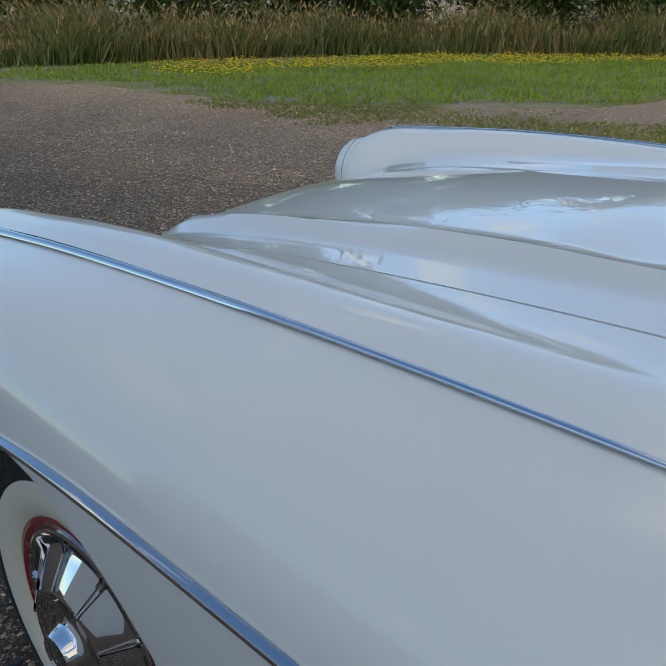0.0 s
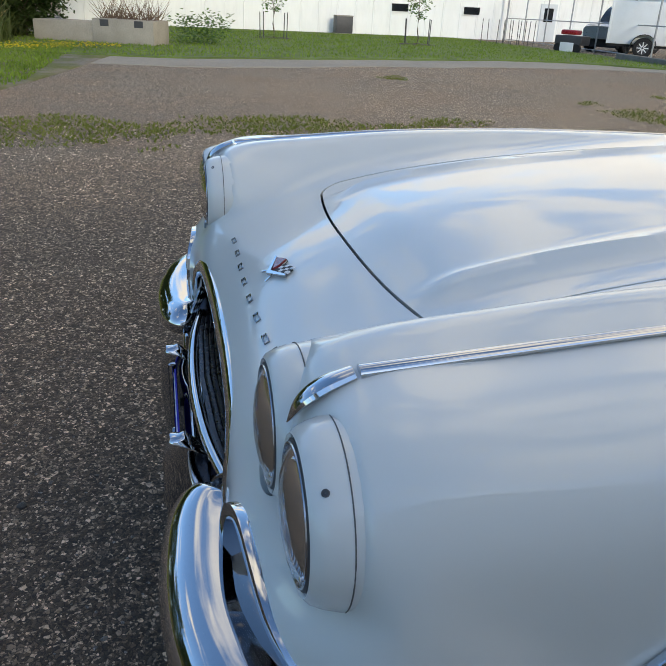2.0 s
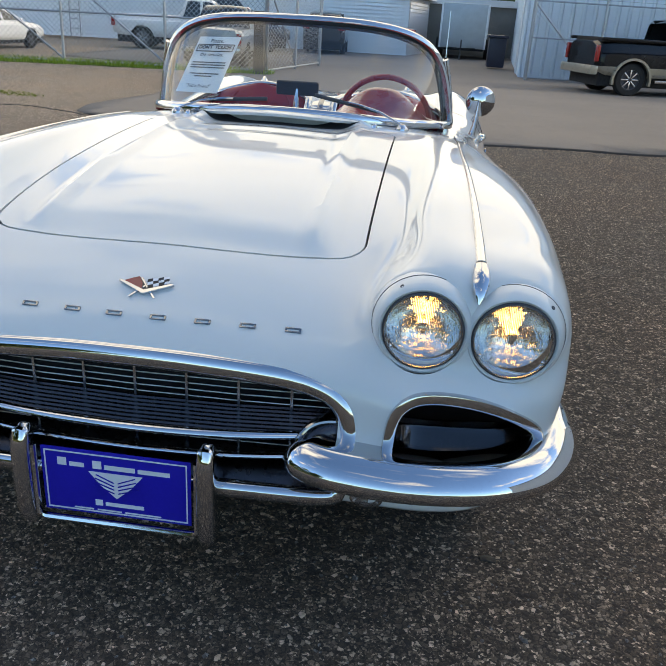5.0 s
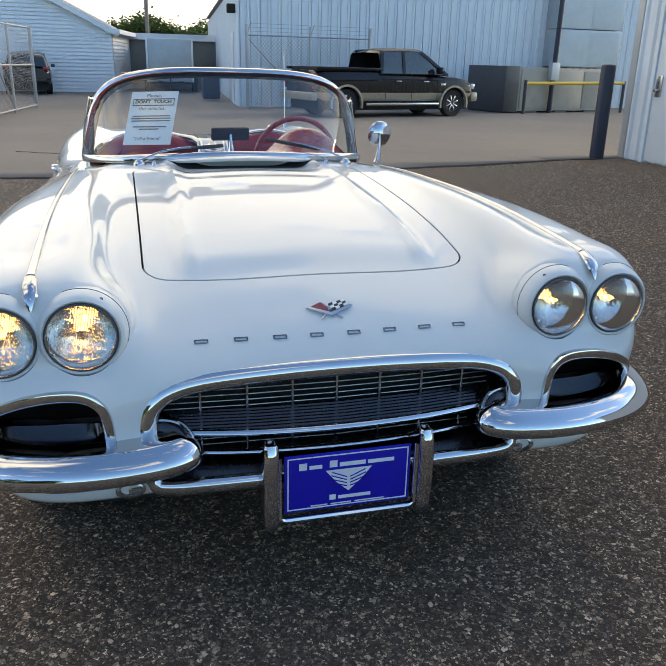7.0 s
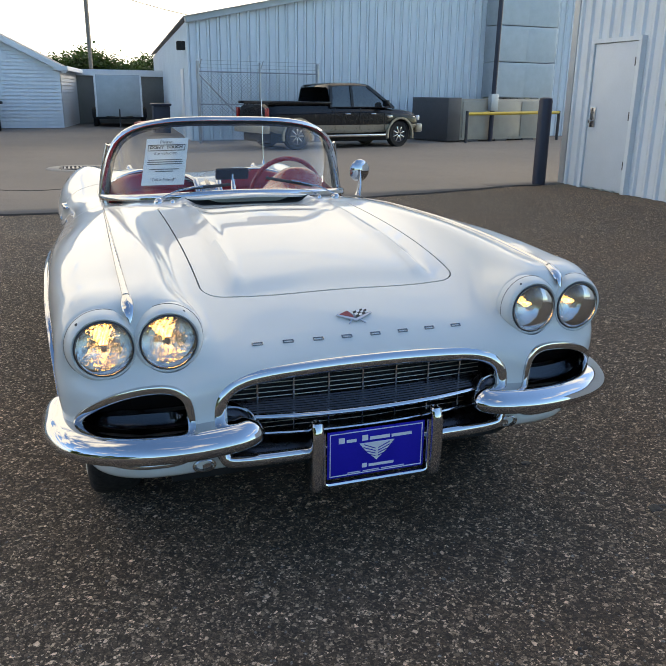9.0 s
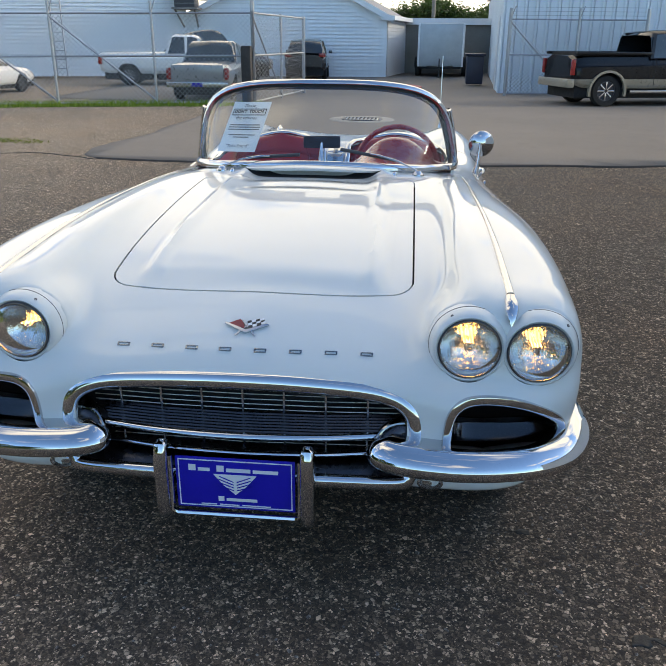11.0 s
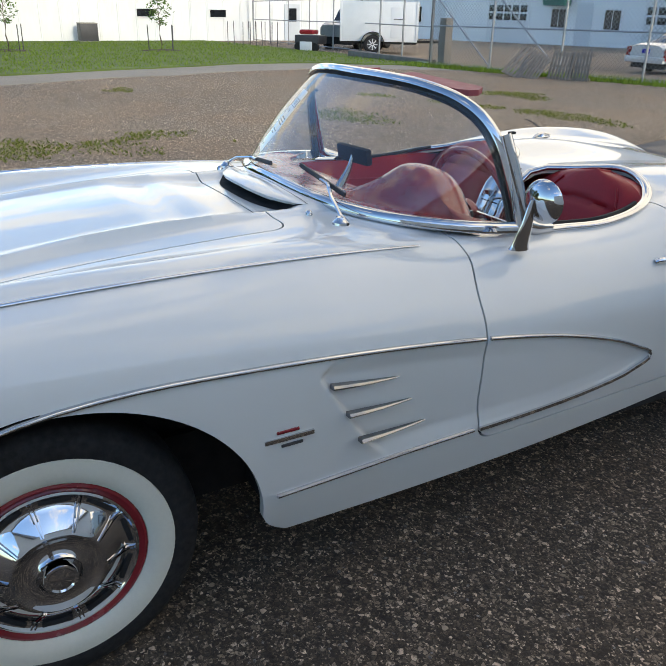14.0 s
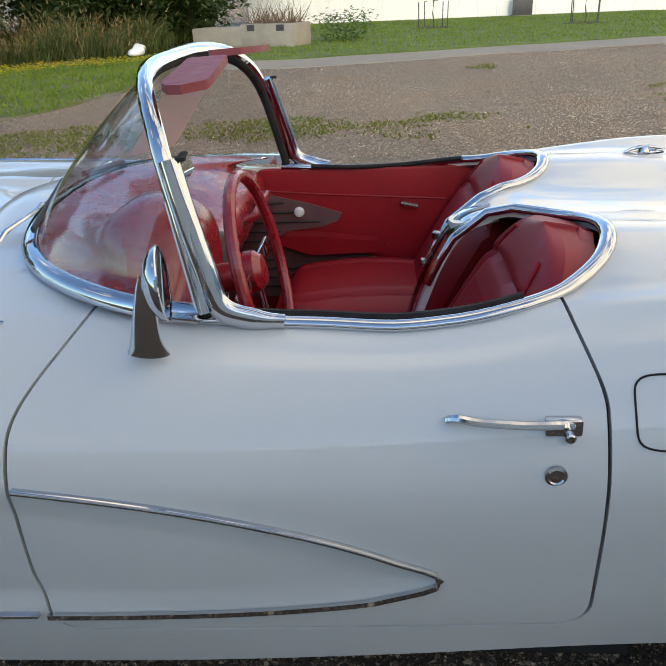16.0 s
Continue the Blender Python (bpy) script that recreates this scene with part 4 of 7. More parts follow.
def bonnet(p):
    if p[2] < .6 or p[1] < -.5 or p[1] > 1:
        return 1
    w = .428
    f = p[1] + .386 - .045 * (p[0] / .45) ** 2
    r = .05
    a, b = abs(p[0]) - w + r, -f + r
    s1 = math.hypot(max(a, 0), max(b, 0)) + min(max(a, b), 0) - r
    back = p[1] - (.747 + .030 * (p[0] / .45) ** 2)
    u, v = s1 + .06, back + .06
    return math.hypot(max(u, 0), max(v, 0)) + min(max(u, v), 0) - .06


def door(p):
    if p[0] < .5 or p[2] < .2:
        return 1
    y, z = p[1], p[2]
    front = 1.108 + .092 * smooth(.73, .90, z) ** 1.2 + .012 * smooth(.5, .4, z)
    rear = 2.042 - .035 * smooth(.76, .88, z)
    r = .055
    cy, hy = (front + rear) / 2, (rear - front) / 2
    return rounded_sdf(y, z, cy, .354 + .5, hy, .5, r)


shell = HALF
for s in (arch_front, arch_rear, grille_hole, scoop_hole, lamp_hole, cockpit):
    shell = clip(shell, s)
liner_vf = shell
GAP = .0044
bonnet_vf = clip(shell, lambda p: bonnet(p) + GAP * .6, -1)
rest = clip(shell, lambda p: bonnet(p) - GAP * .6)
door_vf = clip(rest, lambda p: door(p) + GAP * .7, -1)
rest = clip(rest, lambda p: door(p) - GAP * .7)

roadster = thing("roadster", "white vintage two-seat convertible with red interior and chrome trim", "car")
piece("body", *join(hemmed(rest, .018), mirrored(hemmed(rest, .018))), PAINT, roadster, "glossy white body with a sculpted side cove", 50)
piece("bonnet", *join(hemmed(bonnet_vf, .014), mirrored(hemmed(bonnet_vf, .014))), PAINT, roadster, "white bonnet with raised centre panel", 50)
door_l = piece("door", *hemmed(door_vf, .016), PAINT, roadster, "white door with chrome handle", 50)
door_r = piece("door", *mirrored(hemmed(door_vf, .016)), PAINT, roadster, "", 50)
# black inner shell behind the panel gaps, and the floor pan
inner = []
V, F = [Vector(v) for v in liner_vf[0]], liner_vf[1]
N = [Vector() for _ in V]
for f in F:
    n = (V[f[1]] - V[f[0]]).cross(V[f[2]] - V[f[0]])
    for i in f:
        N[i] += n
inner = ([tuple(v - n.normalized() * .022) for v, n in zip(V, N)], F)
piece("inner_shell", *join(inner, mirrored(inner)), BLACK, roadster, "", 50)
for _b in ((-.74, .74, .62, 2.15, .20, .24), (-.56, .56, -.45, .62, .22, .42), (-.72, .72, 2.15, 3.2, .24, .40)):
    piece("floor_pan", *box_vf(*_b), BLACK, roadster)
for _flip in (False, True):
    _vf = join(box_vf(.50, .53, -.36, .56, .24, .72), box_vf(.53, .80, .56, .60, .24, .72), box_vf(.53, .78, -.41, -.38, .44, .70))
    piece("wheel_well", *(mirrored(_vf) if _flip else _vf), BLACK, roadster)
HALF_TREE = BVHTree.FromPolygons([Vector(v) for v in HALF[0]], HALF[1])


def on_side(y, z, out=.0):
    """The point of the driver's flank at (y, z)."""
    hit = HALF_TREE.ray_cast(Vector((2, y, z)), Vector((-1, 0, 0)))
    if not hit[0]:
        hit = HALF_TREE.find_nearest(Vector((.88, y, z)))
    return hit[0] + hit[1] * out


def on_top(x, y, out=.0):
    hit = HALF_TREE.ray_cast(Vector((abs(x), y, 2)), Vector((0, 0, -1)))
    if not hit[0]:
        hit = HALF_TREE.find_nearest(Vector((abs(x), y, .8)))
    p = hit[0] + hit[1] * out
    return Vector((p.x if x >= 0 else -p.x, p.y, p.z))


def on_nose(x, z, out=.0):
    hit = HALF_TREE.ray_cast(Vector((abs(x), -2, z)), Vector((0, 1, 0)))
    if not hit[0]:
        hit = HALF_TREE.find_nearest(Vector((abs(x), -.65, z)))
    n = hit[1]
    p = hit[0] + n * out
    return Vector((p.x if x >= 0 else -p.x, p.y, p.z))


def eased(pts):
    """The same line with its small jogs sideways smoothed out."""
    for _ in range(4):
        pts = [pts[0]] + [Vector(((a.x + 2 * b.x + c.x) / 4, b.y, b.z)) for a, b, c in zip(pts, pts[1:], pts[2:])] + [pts[-1]]
    return pts


def both(name, vf, mat, label="", angle=35, parent=None):
    piece(name, *vf, mat, parent or roadster, label, angle)
    piece(name, *mirrored(vf), mat, parent or roadster, label, angle)


# ---- chrome lines of the body ----
crest = [on_top(x, y, .003) for x, y in ((.662, -.53), (.662, -.33), (.660, -.1), (.656, .2), (.650, .45), (.645, .75), (.638, 1.04))]
both("fender_trim", sweep(spline(crest, 10), [(-.011, -.002), (-.0095, .003), (-.006, .0058), (0, .0068), (.006, .0058), (.0095, .003), (.011, -.002)], scale=lambda t: 1 - .72 * t), CHROME, "slim chrome strip along the fender crest")
tip = [on_top(.662, -.535, .004), on_top(.662, -.565, .006), Vector((.6615, -.592, .806)), Vector((.661, -.606, .782))]
both("fender_tip", sweep(spline(tip, 8), ring(.017, .008, 10), up=(0, -.5, .8), scale=lambda t: .75 + .25 * math.sin(math.pi * t) - .68 * t ** 3), CHROME, "pointed chrome tip")
top_line = [on_side(y, curve_at(COVE_TOP, y) + .010, .006) - Vector((0, 0, .005)) for y in [-.02 + .062 * k for k in range(19)]]
arch_line = [on_side(.055 + .412 * math.cos(a), .335 + .407 * math.sin(a), .006) for a in [math.pi * (.985 - .03 * k) for k in range(15)]]
TRIM = [(-.006, -.0050), (.000, -.0048), (.0035, -.0034), (.0050, -.0010), (.0050, .0010), (.0035, .0034), (.000, .0048), (-.006, .0050)]
line = arch_line[:-1] + eased(top_line[2:])
for _ in range(8):
    line = [line[0]] + [(a + b * 2 + c) / 4 for a, b, c in zip(line, line[1:], line[2:])] + [line[-1]]
both("arch_trim", sweep([p + Vector((.002, 0, 0)) for p in line], TRIM, up=(0, 0, 1)), CHROME, "chrome strip over the wheel arch")
door_top = [on_side(y, curve_at(COVE_TOP, y) + .010, .006) - Vector((0, 0, .005)) for y in [1.116 + .0505 * k for k in range(13)]]
door_low = [on_side(y, curve_at(COVE_LOW, y) - .010, .006) + Vector((0, 0, .005)) for y in [1.73 - .051 * k for k in range(13)]]
end = [on_side(1.762, .494, .004), on_side(1.783, .482, .004), on_side(1.790, .470, .004), on_side(1.783, .459, .004), on_side(1.762, .449, .004)]
for sgn, d in ((1, door_l), (-1, door_r)):
    vf = sweep(eased(door_top + end + door_low), TRIM)
    piece("cove_trim", *(vf if sgn > 0 else mirrored(vf)), CHROME, d, "chrome strip round the cove")
low_line = [on_side(y, curve_at(COVE_LOW, y) - .010, .006) + Vector((0, 0, .005)) for y in [.515 + .0532 * k for k in range(12)]]
both("cove_trim", sweep(eased(low_line), TRIM), CHROME)
# three spears in the cove
for y0, z0, y1, z1 in ((.650, .646, .840, .622), (.690, .568, .886, .550), (.728, .487, .936, .472)):
    a, b = Vector((.838, y0, z0)), Vector((.838, y1, z1))
    a.x, b.x = on_side(y0, z0).x, on_side(y1, z1).x
    pts = [a + (b - a) * (k / 8) + Vector((.014 * (1 - (k / 8) ** 2) + .002, 0, 0)) for k in range(9)]
    both("cove_spear", sweep(pts, [(-.012, -.005), (.004, -.006), (.008, 0), (.003, .005), (-.012, .006)], scale=lambda t: 1 - .78 * t ** 1.5), TRIM_CHROME, "chrome spear")
# side emblem: a long bar between two short ones
for k, (y0, y1, z, h, m) in enumerate(((.482, .604, .548, .0055, CHROME), (.511, .566, .5665, .0032, RED_PAINT), (.523, .576, .530, .0032, DARK))):
    x = on_side((y0 + y1) / 2, z).x
    vf = box_vf(x - .004, x + .0045, y0, y1, z - h, z + h, .0015)
    both("side_emblem", vf, m)

# ---- nose: headlamps, grille, bumpers ----
INNER_POD = [(.15, .080), (.10, .097), (.055, .1000), (.02, .0960), (.006, .0915), (-.004, .0868), (-.008, .0810), (-.006, .0770), (.004, .0745)]
OUTER_POD = [(.17, .080), (.115, .101), (.06, .1020), (.028, .0985), (.010, .0935), (-.002, .0880), (-.008, .0815), (-.006, .0770), (.004, .0745)]
for sgn in (-1, 1):
    for x, y, z, pod, seam in ((.566, -.606, .722, INNER_POD, (.0305, .0976)), (.732, -.600, .717, OUTER_POD, (.0305, .0990))):
        c = (sgn * x, y, z)
        lamp = piece("headlamp", *revolve(pod, 64, "y", c), PAINT, roadster, "round sealed-beam headlamp in a white bezel, lit", 60)
        piece("bezel_seam", *tube([(c[0] + seam[1] * math.cos(a), c[1] + seam[0], c[2] + seam[1] * math.sin(a)) for a in [2 * math.pi * k / 64 for k in range(64)]], .0008, 5, closed=True), GREY_RUBBER, lamp)
        piece("gasket", *revolve([(.006, .0768), (-.007, .0762), (-.009, .0735), (-.004, .0715), (.006, .0715)], 56, "y", c), DARK, lamp)
        piece("retaining_ring", *revolve([(-.008, .0736), (-.0105, .0728), (-.0105, .0712), (-.006, .0706)], 56, "y", c), CHROME_SATIN, lamp)
        piece("reflector", *revolve([(.001, .0720), (.012, .0655), (.024, .056), (.034, .045), (.042, .033), (.047, .020), (.050, .010), (.050, .001)], 48, "y", c), REFLECTOR, lamp)
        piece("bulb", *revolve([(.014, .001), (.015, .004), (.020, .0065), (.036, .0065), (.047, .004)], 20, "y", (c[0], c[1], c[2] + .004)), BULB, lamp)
        piece("bulb_shield", *revolve([(.008, .001), (.009, .010), (.012, .012)], 20, "y", (c[0], c[1], c[2] - .004)), REFLECTOR, lamp)
        lens = piece("lens", *revolve([(-.006, .0715), (-.012, .062), (-.018, .045), (-.0215, .024), (-.0225, .001)], 56, "y", c), LENS, lamp, "clear fluted lens")
        lens.visible_shadow = False
        for a in (90, 210, 330):
            piece("aiming_pad", *revolve([(-.003, .001), (-.002, .0026), (.004, .003)], 10, "y", (c[0] + .066 * math.cos(radians(a)), c[1] - .010, c[2] + .066 * math.sin(radians(a)))), REFLECTOR, lamp)
        u = Vector((sgn * (-.50 if x < .6 else .67), 0, .86 if x < .6 else .74)).normalized()
        out = (u * .86 + Vector((0, -.5, 0))).normalized()
        q = Vector(c) + u * (.0915 if x < .6 else .0932) + Vector((0, .0075, 0))
        turn = out.to_track_quat("Z", "Y").to_matrix().to_4x4()
        piece("bezel_screw", *moved(revolve([(-.004, .0040), (.0006, .0040), (.0010, .0030), (.0004, .0012), (.0004, .0003)], 14, "z"), Matrix.Translation(q) @ turn), DARK, lamp)

surround = [(.445, -.650, .470), (.446, -.649, .520), (.432, -.645, .562), (.395, -.638, .589), (.32, -.631, .604), (.16, -.626, .611), (0, -.625, .613)]
surround = surround + [(-x, y, z) for x, y, z in surround[-2::-1]]
piece("grille_surround", *sweep(spline(surround, 10), ring(.021, .012, 14), up=(0, -1, .25)), CHROME, roadster, "polished chrome grille surround")
piece("grille_backing", *box_vf(-.47, .47, -.50, -.48, .33, .64), BLACK, roadster)
BAR = [(-.001, -.0010), (.001, -.0010), (.0016, 0), (.001, .0010), (-.001, .0010)]
for k in range(8):
    z = .590 - .0142 * k
    w = .405 - .07 * smooth(.56, .592, z)
    piece("grille_bar", *sweep([(-w, -.572, z), (-w * .5, -.585, z), (0, -.589, z), (w * .5, -.585, z), (w, -.572, z)], BAR), GRILLE, roadster)
for k in range(4):
    z = .466 - .0150 * k
    piece("grille_bar", *sweep([(-.36, -.572, z), (0, -.589, z), (.36, -.572, z)], BAR), GRILLE, roadster)
for k in range(-3, 4):
    piece("grille_post", *box_vf(.108 * k - .0030, .108 * k + .0030, -.597, -.590, .488, .606, .0015), CHROME_SATIN, roadster)
    piece("grille_post", *box_vf(.108 * k - .0028, .108 * k + .0028, -.597, -.590, .405, .474, .0015), CHROME_SATIN, roadster)
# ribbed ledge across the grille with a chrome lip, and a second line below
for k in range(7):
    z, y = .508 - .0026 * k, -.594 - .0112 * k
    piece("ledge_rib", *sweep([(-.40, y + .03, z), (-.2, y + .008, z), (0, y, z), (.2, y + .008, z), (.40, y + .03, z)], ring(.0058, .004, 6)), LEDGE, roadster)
for z, y, r in ((.488, -.678, .0085), (.430, -.660, .0060)):
    piece("ledge_lip", *sweep(spline([(-.375, y + .040, z + .002), (-.2, y + .010, z), (0, y, z - .001), (.2, y + .010, z), (.375, y + .040, z + .002)], 6), ring(r * 1.3, r, 12)), CHROME, roadster, "chrome lip across the grille")
lower_bar = spline([(-.446, -.640, .470), (-.446, -.652, .430), (-.436, -.664, .392), (-.40, -.672, .374), (-.2, -.678, .371), (0, -.680, .370), (.2, -.678, .371), (.40, -.672, .374), (.436, -.664, .392), (.446, -.652, .430), (.446, -.640, .470)], 8)
piece("lower_bar", *sweep(lower_bar, ring(.018, .021, 16), up=(0, -.5, .85)), CHROME, roadster, "chrome lower grille bar")
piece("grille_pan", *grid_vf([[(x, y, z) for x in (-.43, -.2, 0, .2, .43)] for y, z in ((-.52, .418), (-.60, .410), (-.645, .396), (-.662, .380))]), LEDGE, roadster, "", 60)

arch_s = [on_nose(p.x, p.z, .001) for p in spline([(x, 0, z) for x, z in SCOOP], 5)]
for _ in range(6):
    arch_s = [arch_s[0]] + [(a + b * 2 + c) / 4 for a, b, c in zip(arch_s, arch_s[1:], arch_s[2:])] + [arch_s[-1]]
both("scoop_surround", sweep(arch_s[:-2], [(-.005, -.045), (.006, -.045), (.010, -.010), (.0125, .001), (.005, .006), (-.007, .005), (-.011, -.006)], up=(0, -1, .2)), CHROME, "chrome arch over the side intake", 60)
both("scoop_duct", join(box_vf(.49, .82, -.47, -.45, .40, .60), box_vf(.48, .49, -.60, -.46, .40, .58)), BLACK)
tray = [[Vector((x, -.640 + .42 * max(0, x - .60) ** 1.35 + d, z - .02 * smooth(.70, .84, x))) for x in [.50 + .032 * k for k in range(11)]] for d, z in ((-.035, .492), (-.010, .499), (.010, .508), (.028, .520), (.040, .528), (.048, .530), (.056, .527), (.066, .510), (.076, .470))]
both("scoop_tray", grid_vf(tray), TRIM_CHROME, "dark polished tray in the side intake", 60)
blade = spline([(.347, -.662, .474), (.362, -.684, .471), (.400, -.702, .467), (.46, -.711, .464), (.55, -.714, .462), (.645, -.704, .462), (.742, -.677, .464), (.822, -.622, .467), (.868, -.53, .469), (.876, -.43, .474), (.867, -.325, .481)], 8)
BLADE = [(-.050, -.034), (-.025, -.0385), (.000, -.0400), (.014, -.0385), (.025, -.0345), (.0330, -.0280), (.0375, -.0200), (.0390, -.0115), (.0372, -.0020), (.0320, .0080), (.0240, .0175), (.0140, .0255), (.0020, .0315), (-.012, .0350), (-.032, .0365), (-.060, .0355), (-.090, .034)]
both("bumper", sweep(blade, BLADE, scale=lambda t: (.30 + .70 * math.sqrt(smooth(-.02, .13, t))) * (1 - .12 * smooth(.75, 1, t)) * (1 - .5 * max(0, (t - .94) / .06) ** 2.6)), CHROME, "curved chrome front bumper", 70)
for k in range(8):
    q = k / 7
    both("bumper_flute", tube(spline([(.350 + .030 * q, -.668 + .040 * q, .470), (.352 + .034 * q, -.664 + .044 * q, .496 + .006 * q), (.372 + .034 * q, -.650 + .050 * q, .517 + .006 * q), (.405 + .026 * q, -.640 + .056 * q, .526 + .004 * q), (.445, -.632 + .060 * q, .522)], 5), .0056, 8), TRIM_CHROME)
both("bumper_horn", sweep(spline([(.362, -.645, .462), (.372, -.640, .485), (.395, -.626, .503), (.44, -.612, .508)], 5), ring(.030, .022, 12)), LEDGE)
valance = [Vector((p.x, p.y, 0)) for p in spline([(0, -.620, 0), (.3, -.620, 0), (.45, -.625, 0), (.60, -.628, 0), (.70, -.600, 0), (.765, -.54, 0), (.80, -.45, 0), (.82, -.38, 0)], 8)]
val_rows = []
for p in valance:
    rise = .045 * smooth(.42, .46, p.x) * smooth(.55, .505, p.x)
    val_rows.append([Vector((p.x, p.y + .05, .325)), Vector((p.x, p.y + .004, .334)), Vector((p.x, p.y - .006, .345)), Vector((p.x, p.y - .008, .358 + rise * .3)), Vector((p.x, p.y - .004, .368 + rise * .8)), Vector((p.x, p.y + .02, .372 + rise))])
vf = grid_vf(val_rows)
piece("valance", *join(vf, mirrored(vf)), PAINT, roadster, "white lower front valance", 60)
both("valance_slot", sweep(spline([(.524, -.625, .415), (.530, -.634, .395), (.548, -.637, .382), (.60, -.634, .376), (.68, -.618, .376), (.75, -.570, .384), (.80, -.47, .41)], 6), ring(.010, .007, 10), up=(0, -1, .2)), CHROME_SATIN)
lamp_v, lamp_f = revolve([(-.634, .001), (-.633, .014), (-.642, .019), (-.640, .023), (-.61, .024)], 28, "y")
both("parking_lamp", ([(.490 + x * 1.45, y, .358 + z * .85) for x, y, z in lamp_v], lamp_f), CHROME_SATIN, "oval parking lamp")
# plate with its frame and two uprights
plate = new("licence_plate")
plate.parent = roadster
plate["label"] = "blue dealer plate with white lettering in a chrome frame"
PY, PZ0, PZ1 = -.715, .295, .442
piece("plate", *box_vf(-.152, .152, PY, PY + .004, PZ0, PZ1, .0012), PLATE_BLUE, plate)
def border(x, z0, z1, w):
    return join(box_vf(-x, x, PY - .0015, PY + .001, z1 - w, z1), box_vf(-x, x, PY - .0015, PY + .001, z0, z0 + w), box_vf(-x, -x + w, PY - .0015, PY + .001, z0 + w, z1 - w), box_vf(x - w, x, PY - .0015, PY + .001, z0 + w, z1 - w))
piece("plate_line", *border(.145, PZ0 + .006, PZ1 - .006, .0025), WHITE_INK, plate)
bars = [box_vf(x0, x1, PY - .0015, PY + .001, z0, z1) for x0, x1, z0, z1 in ((-.118, -.100, .404, .421), (-.094, -.064, .404, .413), (-.046, -.028, .404, .421), (-.022, .040, .404, .414), (.046, .110, .404, .413), (-.045, -.030, .318, .331), (-.024, .055, .319, .327), (-.090, -.05, .306, .3085), (-.042, .008, .306, .3085), (.016, .09, .306, .3085))]
for b in bars:
    piece("plate_bar", *b, WHITE_INK, plate)
piece("plate_badge", *slab([(-.055, .396), (.055, .396), (.030, .365), (0, .338), (-.030, .365)], .0025, lambda u, v, d: (u, PY - .0015 + d, v)), WHITE_INK, plate)
for k in range(4):
    for sg in (-1, 1):
        piece("badge_line", *slab([(sg * .004, .350 + .008 * k), (sg * (.046 - .002 * k), .388 + .0006 * k - .008 * (3 - k)), (sg * (.046 - .002 * k), .3905 + .0006 * k - .008 * (3 - k)), (sg * .004, .3525 + .008 * k)][::sg], .001, lambda u, v, d: (u, PY - .0026 + d, v)), PLATE_BLUE, plate)
frame_path = [(-.166, PY - .004, .446), (-.166, PY - .004, .288), (-.150, PY - .004, .280), (.150, PY - .004, .280), (.166, PY - .004, .288), (.166, PY - .004, .446)]
piece("plate_frame", *sweep(frame_path, ring(.008, .008, 8), up=(0, -1, 0)), CHROME, plate)
GUARD = [(-.046, -.006), (-.044, -.014), (-.034, -.018), (.030, -.018), (.038, -.012), (.038, .012), (.030, .018), (-.034, .018), (-.044, .014), (-.046, .006)]
both("plate_guard", sweep(spline([(.184, PY + .034, .284), (.184, PY + .026, .290), (.185, PY + .022, .31), (.185, PY + .018, .36), (.185, PY + .018, .43), (.184, PY + .024, .456), (.184, PY + .032, .466)], 6), GUARD, up=(1, 0, 0), scale=lambda t: .35 + .65 * math.sqrt(max(0, math.sin(math.pi * min(max(t, .001), .999)))) if t < .12 or t > .88 else 1), CHROME, "thick chrome bumper guard", 60, parent=plate)
both("plate_bracket", box_vf(.165, .185, PY + .01, -.60, .34, .36), BLACK, parent=plate)

# nose letters as plain bars, and the winged badge as plain shapes
for k in range(8):
    x = -.314 + .0905 * k + (.0 if k < 3 else -.003)
    p = on_nose(x, .677)
    q = on_nose(x, .687) - p
    z = Vector((0, q.y, q.z)).normalized()
    ux = (on_nose(x + .01, .677) - on_nose(x - .01, .677)).normalized()
    n = ux.cross(z)
    V, F = join(box_vf(-.016, .016, -.0055, -.0030, -.001, .003, .0006), box_vf(-.016, .016, .0030, .0055, -.001, .003, .0006), box_vf(-.016, -.0125, -.0032, .0032, -.001, .0028), box_vf(.0125, .016, -.0032, .0032, -.001, .0028))
    piece("nose_letter", [tuple(p + ux * a + z * b - n * -c) for a, b, c in V], F, TRIM_CHROME, roadster)
badge = new("nose_badge")
badge.parent = roadster
badge["label"] = "crossed-flags chrome badge with a red and a chequered half"
p0 = on_nose(0, .716)
zz = (on_nose(0, .726) - on_nose(0, .706)).normalized()
nn = Vector((1, 0, 0)).cross(zz)
def badge_shape(pts, lift, thick=.004):
    pts = [(a * 1.12, b * 1.12) for a, b in pts]
    n = len(pts)
    return [tuple(p0 + Vector((1, 0, 0)) * a + zz * b + nn * lift) for a, b in pts] + [tuple(p0 + Vector((1, 0, 0)) * a + zz * b + nn * (lift + thick)) for a, b in pts], [tuple(range(n))[::-1], tuple(range(n, 2 * n))] + [(i, (i + 1) % n, (i + 1) % n + n, i + n) for i in range(n)]
piece("badge_wing", *badge_shape([(-.052, .006), (-.046, .008), (0, -.012), (.046, .008), (.052, .006), (0, -.021)], .002, .006), CHROME, badge)
piece("badge_back", *badge_shape([(-.050, .006), (0, -.015), (.050, .006), (.020, .021), (.012, .021), (0, .004), (-.012, .021), (-.020, .021)], .001, .002), DARK, badge)
for sg in (-1, 1):
    piece("badge_pole", *badge_shape([(sg * .022, -.028), (sg * .025, -.027), (sg * -.012, .020), (sg * -.015, .019)][::sg], .0015, .003), CHROME, badge)
